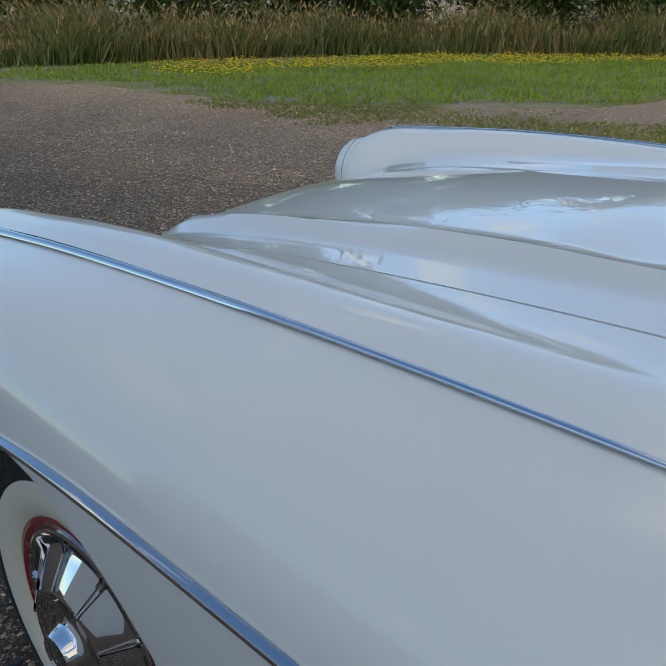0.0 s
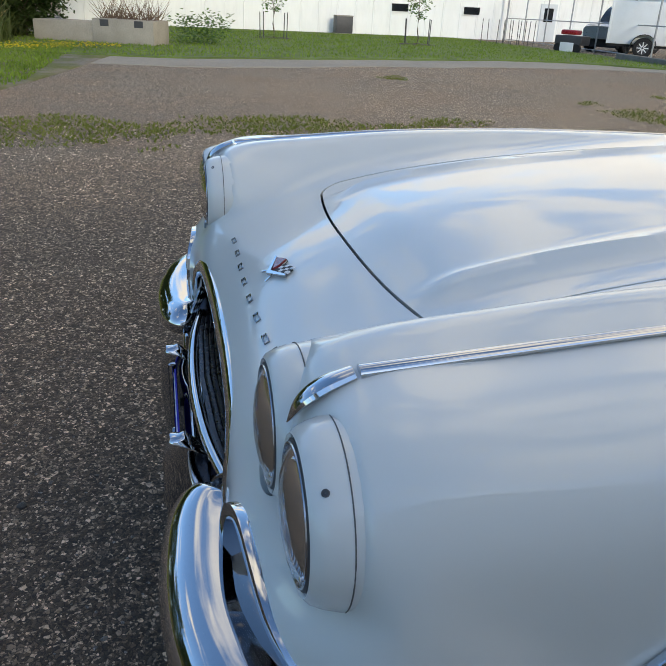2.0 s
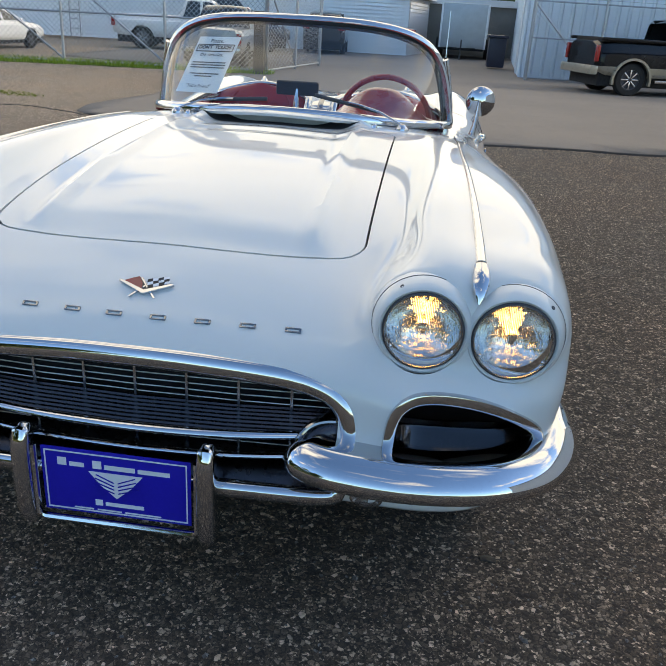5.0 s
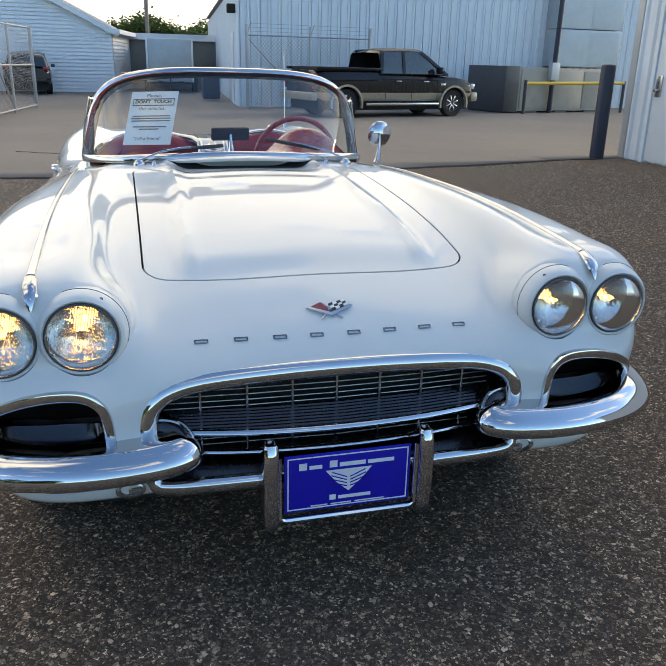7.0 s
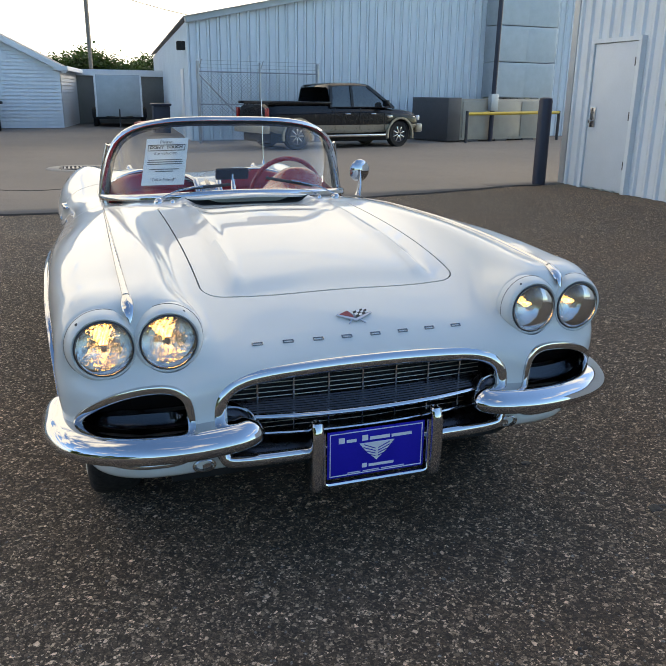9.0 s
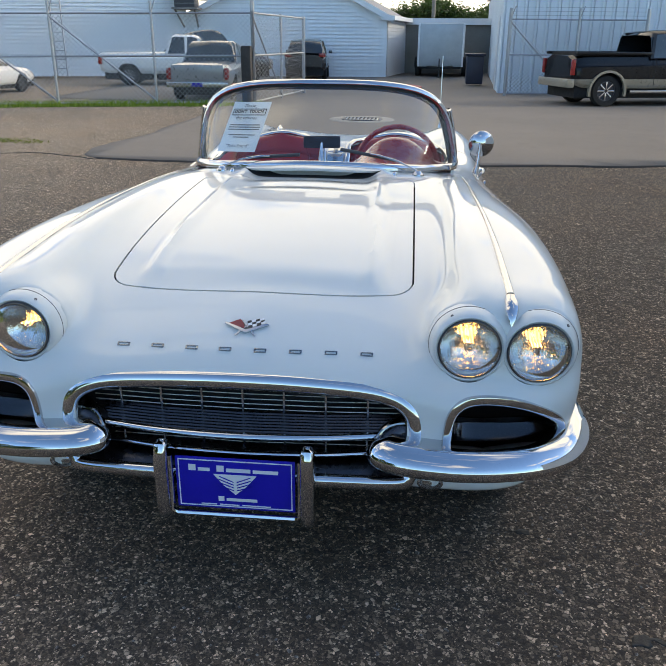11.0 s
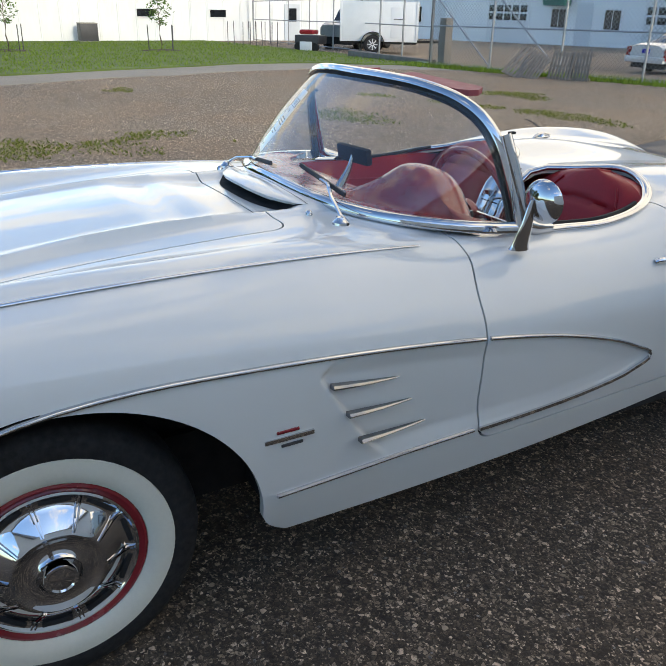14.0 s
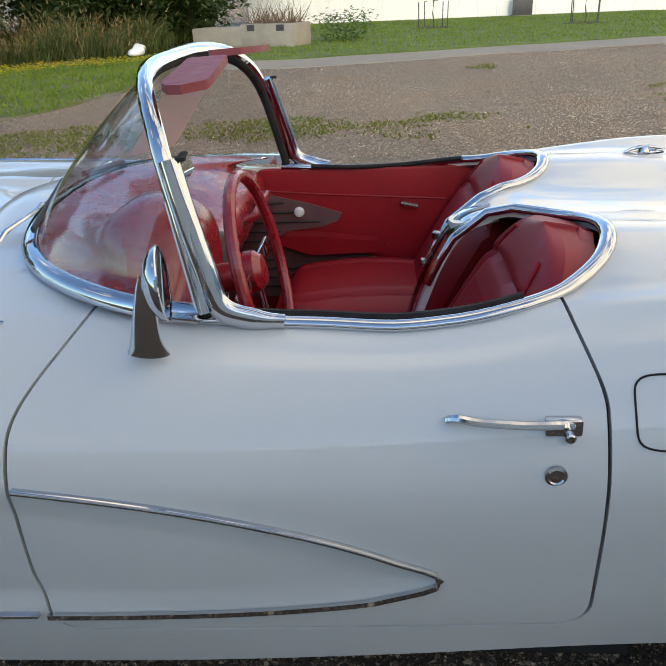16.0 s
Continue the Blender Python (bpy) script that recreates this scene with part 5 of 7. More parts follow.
piece("badge_flag", *badge_shape([(-.044, .006), (-.004, -.008), (-.007, .006), (-.017, .020), (-.026, .016)], .003), RED_PAINT, badge)
for i in range(4):
    for j in range(3):
        x, y = .005 + .0095 * i - .002 * j, -.006 + .0072 * j + .0042 * i - .0008 * i * j
        piece("badge_check", *badge_shape([(x, y), (x + .009, y + .0038), (x + .0075, y + .0105), (x - .0015, y + .0068)], .003, .003), WHITE_INK if (i + j) % 2 else INK, badge)

# ---- wheels ----
def wheel():
    w = new("wheel")
    R = .327
    tyre = [(-.085, .20), (-.094, .235), (-.092, .29), (-.075, .314), (-.05, R - .002), (0, R), (.05, R - .002), (.070, .317), (.084, .296), (.0885, .262), (.0865, .258)]
    piece("tyre", *revolve(tyre, 64), RUBBER, w)
    piece("whitewall", *revolve([(.0866, .258), (.0895, .256), (.0925, .235), (.0895, .212), (.080, .198), (.07, .196)], 64), WHITEWALL, w, "broad cream whitewall")
    piece("rim", *revolve([(.07, .199), (.079, .1965), (.081, .190), (.076, .178), (.05, .174)], 64), RED_PAINT, w, "dark red steel rim")
    piece("hubcap", *revolve([(.072, .179), (.080, .177), (.082, .172), (.079, .168), (.0765, .164), (.0745, .150), (.0765, .146), (.084, .137), (.096, .121), (.107, .106), (.112, .0985), (.1135, .095), (.112, .091), (.108, .086), (.105, .074), (.105, .060), (.108, .050), (.113, .045), (.120, .041), (.130, .038), (.135, .035), (.136, .030), (.133, .026), (.134, .014), (.135, .001)], 72), CHROME, w, "chrome hubcap with cooling slots")
    for k in range(10):
        m = Matrix.Rotation(2 * math.pi * (k + .5) / 10, 4, "X")
        piece("slot", *moved(box_vf(.068, .0782, -.033, .033, .1515, .1625, .002), m), BLACK, w)
        m = m @ Matrix.Rotation(math.pi / 10, 4, "X")
        for side in (-.0042, .0042):
            rib = sweep([(.0785, side, .168), (.0785, side, .152), (.0835, side, .140), (.0965, side * .8, .1225), (.1125, side * .5, .100)], [(-.0022, -.003), (.0022, -.003), (.0014, .0028), (-.0014, .0028)], up=(1, 0, 0))
            piece("rib", *moved(rib, m), CHROME, w)
    piece("hub_fin", *box_vf(.104, .1165, -.005, .005, .046, .086, .003), CHROME, w)
    piece("drum", *revolve([(-.06, .001), (-.06, .19), (.06, .19), (.06, .001)], 32), BLACK, w)
    return w


first = wheel()
first.parent = roadster
first.matrix_basis = pose(.716, WHEEL_Y, .327, 12, 0, 0)
for x, y, z, t, a in ((-.716, WHEEL_Y, .327, 180, 40), (.722, AXLE_Y2, .327, 0, 75), (-.722, AXLE_Y2, .327, 180, 20)):
    copy_thing(first, pose(x, y, z, a, 0, t))

# ---- windscreen ----
FRAME = [(0, 1.225, 1.232), (.16, 1.231, 1.231), (.31, 1.252, 1.222), (.43, 1.286, 1.198), (.512, 1.318, 1.155), (.562, 1.343, 1.09), (.592, 1.365, 1.00), (.612, 1.385, .91), (.622, 1.395, .862)]
BASE = [(0, .925, .918), (.12, .928, .916), (.25, .945, .910), (.37, .985, .902), (.46, 1.045, .893), (.53, 1.125, .884), (.58, 1.215, .875), (.61, 1.31, .866), (.622, 1.392, .860)]
fr, ba = spline(FRAME, 5), spline(BASE, 5)
rows = [[a + (b - a) * (k / 12) + Vector((0, -.018, .006)) * math.sin(math.pi * k / 12) for k in range(13)] for a, b in zip(ba, fr)]
half = grid_vf(rows)
a_, b_, c_ = (Vector(half[0][i]) for i in half[1][0][:3])
if (b_ - a_).cross(c_ - a_).y > 0:
    half = (half[0], [f[::-1] for f in half[1]])
mh = mirrored(half)
a_, b_, c_ = (Vector(mh[0][i]) for i in mh[1][0][:3])
if (b_ - a_).cross(c_ - a_).y > 0:
    mh = (mh[0], [f[::-1] for f in mh[1]])
screen_vf = join(half, mh)
screen = piece("windscreen", *screen_vf, GLASS, roadster, "clear wrap-around windscreen glass", 180)
screen.visible_shadow = False
loop = [Vector((-p.x, p.y, p.z)) for p in fr[:0:-1]] + fr
HEADER = [(-.013, -.012), (.010, -.014), (.018, -.002), (.014, .011), (0, .015), (-.013, .010)]
piece("screen_frame", *sweep(loop, HEADER, up=(0, .8, .6)), CHROME, roadster, "polished chrome windscreen frame", 60)
piece("screen_seal", *tube([Vector((p.x * .974, p.y - .004, p.z - .014)) for p in loop], .0125, 8), BLACK, roadster)
base_loop = [Vector((-p.x, p.y, p.z)) for p in ba[:0:-1]] + ba
piece("screen_base", *sweep([p + Vector((0, -.006, .002)) for p in base_loop], [(-.016, -.016), (.014, -.016), (.016, 0), (.004, .014), (-.012, .012)]), CHROME, roadster, "chrome moulding at the foot of the glass", 60)
pillar = spline([(.577, 1.352, 1.115), (.597, 1.374, 1.03), (.613, 1.400, .94), (.619, 1.420, .872), (.616, 1.47, .846), (.612, 1.53, .838)], 6)
both("side_post", sweep(pillar, ring(.015, .021, 14), up=(0, 1, 0), scale=lambda t: (.9 + .25 * t) * (1 - .3 * smooth(.80, 1, t))), CHROME, "slanted chrome side post", 60)
both("post_latch", box_vf(.572, .586, 1.362, 1.382, 1.114, 1.121, .003), BLACK)
GLASS_TREE = BVHTree.FromPolygons([Vector(v) for v in screen_vf[0]], screen_vf[1])


def on_glass(x, z, out=0.0):
    hit = GLASS_TREE.ray_cast(Vector((x, 0, z)), Vector((0, 1, 0)))
    p, n = (hit[0], hit[1]) if hit[0] else GLASS_TREE.find_nearest(Vector((x, 1.1, z)))[:2]
    if n.y > 0:
        n = -n
    return p + n * out


# notice taped behind the glass
notice = thing("paper_notice", "white printed paper notice taped inside the windscreen", "notice")
NX0, NX1, NZ0, NZ1 = -.455, -.235, .958, 1.168
mid = on_glass((NX0 + NX1) / 2, (NZ0 + NZ1) / 2, -.022)
_x = (on_glass(NX1, 1.06) - on_glass(NX0, 1.06)).normalized()
_z = on_glass(-.36, NZ1) - on_glass(-.33, NZ0)
_z = (_z - _x * _z.dot(_x)).normalized()
_x, _z = _x * .985 + _z * .06, _z * .995 - _x * .06
sheet = [[mid + _x * .205 * (i / 8 - .5) + _z * .262 * (j / 8 - .5) for i in range(9)] for j in range(9)]
V, F = grid_vf(sheet)
back = [tuple(Vector(v) + Vector((0, .0012, 0))) for v in V]
piece("sheet", *join((V, F), (back, [f[::-1] for f in F])), PAPER, notice)
ex, ez = (sheet[4][8] - sheet[4][0]).normalized(), (sheet[8][4] - sheet[0][4]).normalized()
en = ex.cross(ez).normalized()
if en.y > 0:
    en = -en


def on_sheet(u, v):
    i, j = min(int(u * 8), 7), min(int(v * 8), 7)
    a, b = u * 8 - i, v * 8 - j
    return (sheet[j][i] * (1 - a) + sheet[j][i + 1] * a) * (1 - b) + (sheet[j + 1][i] * (1 - a) + sheet[j + 1][i + 1] * a) * b


def words(text, u, v, size, mat, parent, bold=0.0):
    c = bpy.data.curves.new("writing", "FONT")
    c.body, c.size, c.align_x, c.align_y, c.offset = text, size, "CENTER", "CENTER", bold
    c.materials.append(mat)
    o = new("writing", c)
    p = on_sheet(u, v) + en * .005
    m = Matrix((ex, en.cross(ex) if en.cross(ex).z > 0 else -en.cross(ex), en)).transposed().to_4x4()
    o.parent = parent
    o.matrix_basis = Matrix.Translation(p) @ m
    return o


words("Please,", .5, .905, .024, INK, notice)
words("DON'T  TOUCH", .5, .79, .0215, INK, notice, .0009)
words("the vehicles.", .5, .66, .0235, INK, notice)
words("\"Tell a Friend\"", .5, .10, .021, INK, notice)
for v0, v1, u0, u1 in ((.725, .735, .06, .94), (.845, .855, .06, .94), (.735, .845, .06, .07), (.735, .845, .93, .94)):
    q = [on_sheet(u, v) + en * .003 for u, v in ((u0, v0), (u1, v0), (u1, v1), (u0, v1))]
    piece("text_frame", [tuple(p) for p in q] + [tuple(p - en * .002) for p in q], [(0, 1, 2, 3), (7, 6, 5, 4), (0, 4, 5, 1), (1, 5, 6, 2), (2, 6, 7, 3), (3, 7, 4, 0)], INK, notice)
for v, w in ((.53, .80), (.485, .84), (.44, .82), (.33, .70), (.285, .42)):
    a, b = on_sheet(.5 - w / 2, v), on_sheet(.5 + w / 2, v)
    pts = [on_sheet(.5 + w * (k / 6 - .5), v) + en * .0015 for k in range(7)]
    piece("text_line", *sweep(pts, [(-.0004, -.0022), (.0004, -.0022), (.0004, .0022), (-.0004, .0022)], up=tuple(ez)), GREY_RUBBER, notice)

# ---- cowl: vent, wipers, washers ----
def vent_sheet(x, v):
    """Black mouth of the vent, lying on the panel under the cap's lip."""
    e = 1 - (abs(x) / .292) ** 4
    y0 = vent_y(x) - .010 * e
    return on_top(x, y0 + (min(vent_y(x) + .05, .876) - y0) * v, .0012)


def cap_point(x, v):
    e = 1 - (x / .292) ** 2
    y0 = vent_y(x) + .004
    p = on_top(x, y0 + (.888 - y0) * v)
    p.z = on_top(x, .892).z + .0015 + .006 * e * math.sin(math.pi * (.25 + .75 * v)) - .004 * (1 - v) ** 4
    return p


xs_ = [-.290 + .580 * k / 48 for k in range(49)]
piece("cowl_vent", *grid_vf([[vent_sheet(x, j / 6) for x in xs_] for j in range(7)]), BLACK, roadster, "black crescent mouth of the cowl vent", 60)
piece("cowl_cap", *hemmed(grid_vf([[cap_point(x, (j / 10) ** 1.5) for x in xs_] for j in range(11)]), .010), PAINT, roadster, "white domed cap over the cowl vent", 50)
piece("cowl_seam", *tube([on_top(x, .890, .0004) for x in xs_], .0012, 5), GREY_RUBBER, roadster)
for sgn in (1, -1):
    x = .443 if sgn > 0 else -.400
    p = on_top(x, .915, .0)
    both_w = revolve([(-.005, .026), (.006, .024), (.012, .016), (.019, .013), (.022, .001)], 20, "z", tuple(p))
    wiper = piece("wiper", *both_w, CHROME, roadster, "chrome windscreen wiper")
    s_, za, zb = (-1, .945, .966) if sgn > 0 else (1, .936, .942)
    a, c, d = p + Vector((0, .004, .016)), on_glass(x + s_ * .17, za, .016), on_glass(x + s_ * .30, zb, .014)
    piece("arm", *tube([a, a + (c - a) * .5 + Vector((0, -.01, .01)), c, c + (d - c) * .3], .006, 6, ry=.004), CHROME, wiper)
    b0, b1 = on_glass(x + s_ * .10, .928, .010), on_glass(x + s_ * .335, zb + .006, .010)
    piece("blade", *tube([b0 + (b1 - b0) * (k / 5) for k in range(6)], .005, 6, ry=.008), DARK, wiper)
both("washer_nozzle", revolve([(-.004, .011), (.006, .010), (.012, .006), (.014, .001)], 12, "z", tuple(on_top(.345, .868))), CHROME)

# ---- door furniture and mirror ----
for d, flip in ((door_l, False), (door_r, True)):
    def add(name, vf, mat, label=""):
        return piece(name, *(mirrored(vf) if flip else vf), mat, d, label)
    hp = [on_side(y, z, o) for y, z, o in ((1.80, .745, .004), (1.815, .745, .016), (1.85, .741, .022), (1.92, .739, .022), (1.965, .741, .020), (1.985, .742, .010))]
    add("handle", tube(spline(hp, 6), .0085, 8, ry=.0065), CHROME, "chrome pull handle")
    add("handle_base", box_vf(on_side(1.97, .745).x - .004, on_side(1.97, .745).x + .016, 1.945, 2.002, .728, .757, .006), CHROME)
    add("push_button", revolve([(0, .009), (.010, .0085), (.012, .006), (.012, .001)], 16, "x", tuple(on_side(1.983, .728))), CHROME)
    add("lock", revolve([(-.002, .0175), (.004, .0170), (.006, .013), (.004, .011), (.005, .001)], 24, "x", tuple(on_side(1.962, .672))), CHROME_SATIN, "round chrome key lock")
mirror = piece("door_mirror", *sweep(spline([(.716, 1.318, .832), (.722, 1.320, .86), (.728, 1.325, .90), (.730, 1.332, .945), (.731, 1.336, .968)], 5), ring(.036, .015, 14), up=(1, 0, 0), scale=lambda t: 1 - .70 * t ** .7), CHROME, roadster, "chrome door mirror on a tapered stalk")
mm = pose(.740, 1.362, .962, 4, 0, 10) @ Matrix.Scale(.92, 4)
piece("mirror_shell", *moved(revolve([(-.030, .001), (-.028, .022), (-.018, .048), (-.004, .064), (.004, .066), (.006, .063)], 36, "y"), mm), CHROME, mirror)
piece("mirror_glass", *moved(revolve([(.004, .063), (.004, .001)], 36, "y"), mm), SILVER_GLASS, mirror)
piece("fuel_door_gap", *tube([on_side(2.19 + .108 * math.copysign(abs(math.cos(a)) ** .35, math.cos(a)), .758 + .048 * math.copysign(abs(math.sin(a)) ** .35, math.sin(a)), .0005) for a in [2 * math.pi * (k + .5) / 64 for k in range(64)]], .0018, 5, closed=True), BLACK, roadster, "thin gap round the fuel filler door")

# ---- cockpit ----
rimline, N = [], 160
for k in range(N):
    a = 2 * math.pi * (k / N - .25)
    c = Vector((0, 1.52, 0))
    lo, hi = 0.0, 1.2
    for _ in range(30):
        m_ = (lo + hi) / 2
        q = c + Vector((math.cos(a), math.sin(a), 0)) * m_
        if cockpit((q.x, q.y, .9)) < 0:
            lo = m_
        else:
            hi = m_
    rimline.append(c + Vector((math.cos(a), math.sin(a), 0)) * hi)
rimline = [on_top(p.x, p.y, .004) for p in rimline if p.y > 1.365]
for sgn in (1, -1):
    run = [p for p in rimline if p.x * sgn > .066]
    # each moulding runs down beside the bridge between the seats
    down = [Vector((sgn * x, y, z)) for x, y, z in ((.064, 1.866, .806), (.062, 1.836, .752), (.060, 1.808, .690))]
    run = run + down if sgn > 0 else down[::-1] + run
    piece("cockpit_rim", *sweep(run, ring(.017, .011, 12)), CHROME, roadster, "chrome moulding round the cockpit", 60)
for sgn in (1, -1):
    slot_pts = sorted((Vector((p.x - sgn * .020, p.y, p.z + .008)) for p in rimline if p.x * sgn > .4 and 1.47 < p.y < 1.95), key=lambda p: p.y)
    piece("window_slot", *tube(slot_pts, .0075, 6), BLACK, door_l if sgn > 0 else door_r)
piece("cabin_floor", *box_vf(-.60, .60, .95, 2.05, .255, .275), VINYL, roadster, "red carpeted floor")
piece("firewall", *box_vf(-.60, .60, .93, .96, .26, .86), BLACK, roadster)
piece("tunnel", *box_vf(-.10, .10, 1.0, 2.05, .27, .42, .03), VINYL, roadster)
piece("rear_bulkhead", *box_vf(-.62, .62, 2.12, 2.15, .26, .84), VINYL, roadster)


def side_trim(sgn):
    door_ = door_l if sgn > 0 else door_r
    f = (lambda vf: vf) if sgn > 0 else mirrored
    t = piece("door_trim", *f(box_vf(.585, .612, 1.02, 2.08, .30, .835, .012)), VINYL, door_, "red vinyl door trim")
    piece("trim_crease", *f(tube([(.583, 1.30, .768), (.583, 1.5, .752), (.583, 1.90, .728)], .003, 6)), VINYL, t)
    insert = [(1.06, .40), (1.06, .775), (1.30, .762), (1.45, .726), (1.565, .690), (1.552, .664), (1.50, .645), (1.38, .632), (1.72, .52), (1.72, .40)]
    piece("insert", *f(slab(insert, .006, lambda u, v, d: (.582 - d + .003, u, v))), RIBBED_GREY, t, "ribbed grey insert")
    for k in range(10):
        z = .44 + .032 * k
        piece("insert_rib", *f(tube([(.575, 1.07, z), (.575, 1.66 if z < .53 else 1.36 if z < .64 else 1.50 - 1.8 * (z - .66), z)], .0034, 6)), INK, t)
    arm = [(1.345, .608), (1.38, .632), (1.48, .630), (1.68, .610), (1.70, .592), (1.68, .572), (1.46, .566)]
    piece("armrest", *f(slab(arm, .055, lambda u, v, d: (.578 - d, u, v))), VINYL, t)
    piece("window_crank", *f(tube([(.58, 1.76, .722), (.555, 1.76, .724), (.55, 1.81, .714)], .008, 8)), CHROME, t)
    piece("knob", *f(revolve([(0, .006), (-.025, .008), (-.035, .017), (-.048, .012), (-.050, .001)], 16, "x", (.578, 1.43, .706))), WHITE_INK, t, "white knob")


side_trim(1)
side_trim(-1)
# dashboard with the domed instrument hood
dash_rows = []
for k in range(61):
    x = -.60 + 1.2 * k / 60
    y0 = .985 + .34 * (abs(x) / .62) ** 2.4
    hood = math.exp(-(abs(x - .34) / .165) ** 2.8)
    hood2 = .35 * math.exp(-((x + .33) / .20) ** 4)
    dash_rows.append(spline([Vector((x, curve_at([(q[0], q[1]) for q in BASE], abs(x)) + .014, curve_at([(q[0], q[2]) for q in BASE], abs(x)) + .010)), Vector((x, y0 + .012, curve_at([(q[0], q[2]) for q in BASE], abs(x)) - .004)), Vector((x, max(1.16, y0 + .04), .872 + .095 * hood + .02 * hood2)), Vector((x, 1.23, .855 + .145 * hood + .02 * hood2)), Vector((x, 1.29 + .03 * hood, .835 + .14 * hood)), Vector((x, 1.315 + .04 * hood, .80 + .11 * hood)), Vector((x, 1.315 + .03 * hood, .74)), Vector((x, 1.27, .66)), Vector((x, 1.18, .60))], 4))
V, F = grid_vf(dash_rows)
piece("dashboard", V, [f[::-1] for f in F], RED_PLASTIC, roadster, "red dashboard with domed instrument hood", 60)
piece("instrument_panel", *box_vf(.20, .48, 1.330, 1.352, .75, .88, .01), DARK, roadster)
for x, z in ((.27, .80), (.34, .82), (.41, .80), (.30, .765), (.38, .765)):
    piece("dial", *revolve([(1.352, .001), (1.356, .020), (1.360, .024), (1.348, .026)], 20, "y", (x, 0, z)), CHROME_SATIN, roadster)
piece("glovebox_grip", *tube([(-.42, 1.325, .79), (-.42, 1.35, .80), (-.18, 1.35, .80), (-.18, 1.325, .79)], .012, 8), RED_PLASTIC, roadster)
steer = new("steering_wheel")
steer.parent = roadster
steer["label"] = "red steering wheel with chrome spokes"
steer.matrix_basis = pose(.345, 1.452, .838, -78, 0, 0)
piece("rim", *tube([(.195 * math.cos(2 * math.pi * k / 48), .195 * math.sin(2 * math.pi * k / 48), 0) for k in range(48)], .0125, 10, closed=True), RED_PLASTIC, steer)
for a in (0, 180, 90):
    m = Matrix.Rotation(radians(a), 4, "Z")
    piece("spoke", *moved(box_vf(.03, .188, -.016, .016, -.022, -.014, .003), m), CHROME, steer)
    for r_ in (.08, .11, .14):
        piece("spoke_hole", *moved(revolve([(-.0135, .009), (-.0125, .001)], 16, "z", (r_, 0, 0)), m), INK, steer)
piece("horn_button", *revolve([(-.03, .045), (-.01, .043), (.004, .03), (.008, .001)], 28, "z"), RED_PLASTIC, steer)
piece("column", *revolve([(-.03, .03), (-.28, .034)], 20, "z"), RED_PLASTIC, steer)


def seat(sgn):
    s = new("bucket_seat")
    s.parent = roadster
    s["label"] = "red vinyl bucket seat"
    x = .318 * sgn
    rows_ = []
    for k in range(25):
        t = k / 24
        u = t * 2 - 1
        w = .245 * (1 - .12 * t ** 3)
        prof = []
        for j in range(37):
            v = j / 18 - 1
            prof.append(Vector((x + w * v, 1.38 + .50 * t, .50 + .03 * math.sin(t * 2.6) + .045 * (1 - abs(v) ** 5) - .04 * (1 - smooth(0, .12, t)) - .015 * math.exp(-((abs(v) - .55) / .05) ** 2))))
        rows_.append(prof)
    V, F = grid_vf(rows_)
    piece("cushion", *join((V, [f[::-1] for f in F]), box_vf(x - .235, x + .235, 1.38, 1.88, .30, .51, .03)), VINYL, s)
    rows_ = []
    for k in range(41):
        t = k / 40
        w = .270 * math.sqrt(max(0, 1 - max(0, (t - .40) / .60) ** 4)) + .004
        y, z = 1.800 + .20 * t + .05 * t * t, .46 + .468 * t - .02 * t ** 4
        prof = []
        for j in range(37):
            v = j / 18 - 1
            crown = .055 * (1 - abs(v) ** 4) * (1 - .5 * t) - .016 * math.exp(-((abs(v) - .60) / .045) ** 2) * smooth(1, .6, t)
            groove = -.014 * math.exp(-((t - .68 - .08 * (1 - v * v)) / .02) ** 2)
            prof.append(Vector((x + w * v, y - crown - groove, z + .012 * (1 - v * v))))
        rows_.append(prof)
    front = grid_vf(rows_)
    backs = [[p + Vector((0, .07 - .03 * abs((p.x - x) / .26), -.012)) for p in r] for r in rows_]
    bk = grid_vf(backs)
    vf = join(front, (bk[0], [f[::-1] for f in bk[1]]), grid_vf([[a, b] for a, b in zip([r[0] for r in rows_], [r[0] for r in backs])]), grid_vf([[b, a] for a, b in zip([r[-1] for r in rows_], [r[-1] for r in backs])]), grid_vf([[a, b] for a, b in zip(rows_[-1], backs[-1])]))
    piece("backrest", *vf, VINYL, s, "", 60)
    for sg in (-1, 1):
        pts = [r[18 + sg * 11] + Vector((0, -.004, 0)) for r in rows_[2:37]]
        piece("piping", *tube(pts, .004, 6), VINYL, s)
    for k in range(-8, 9):
        piece("pleat", *tube([r[18 + k] + Vector((0, .0006, 0)) for r in rows_[3:26:2]], .0018, 5), VINYL, s)


seat(1)
seat(-1)
# white painted bridge that falls between the seats, with chrome and black bands
fall = spline([(0, 1.97, .858), (0, 1.905, .836), (0, 1.868, .800), (0, 1.836, .745), (0, 1.802, .66), (0, 1.775, .57), (0, 1.75, .42)], 6)
for w, off, mat, nm, lab in ((.066, 0, PAINT, "bridge", "cream painted bridge between the seats"), (.044, .005, CHROME, "bridge_band", "bright chrome plate"), (.013, .010, TRIM_CHROME, "bridge_strip", "")):
    vf = sweep([p + Vector((0, -off, off * .5)) for p in fall], [(-w, -.012), (w, -.012), (w, .004), (0, .008), (-w, .004)], up=(0, -1, .3))
    piece(nm, *vf, mat, roadster, lab)
for k, r in ((15, .011), (21, .007)):
    q = fall[k] + Vector((-.028, -.018, .012))
    piece("bridge_bolt", *revolve([(-.012, r), (.004, r), (.007, r * .7), (.008, .001)], 16, "z", tuple(q)), CHROME_SATIN, roadster)
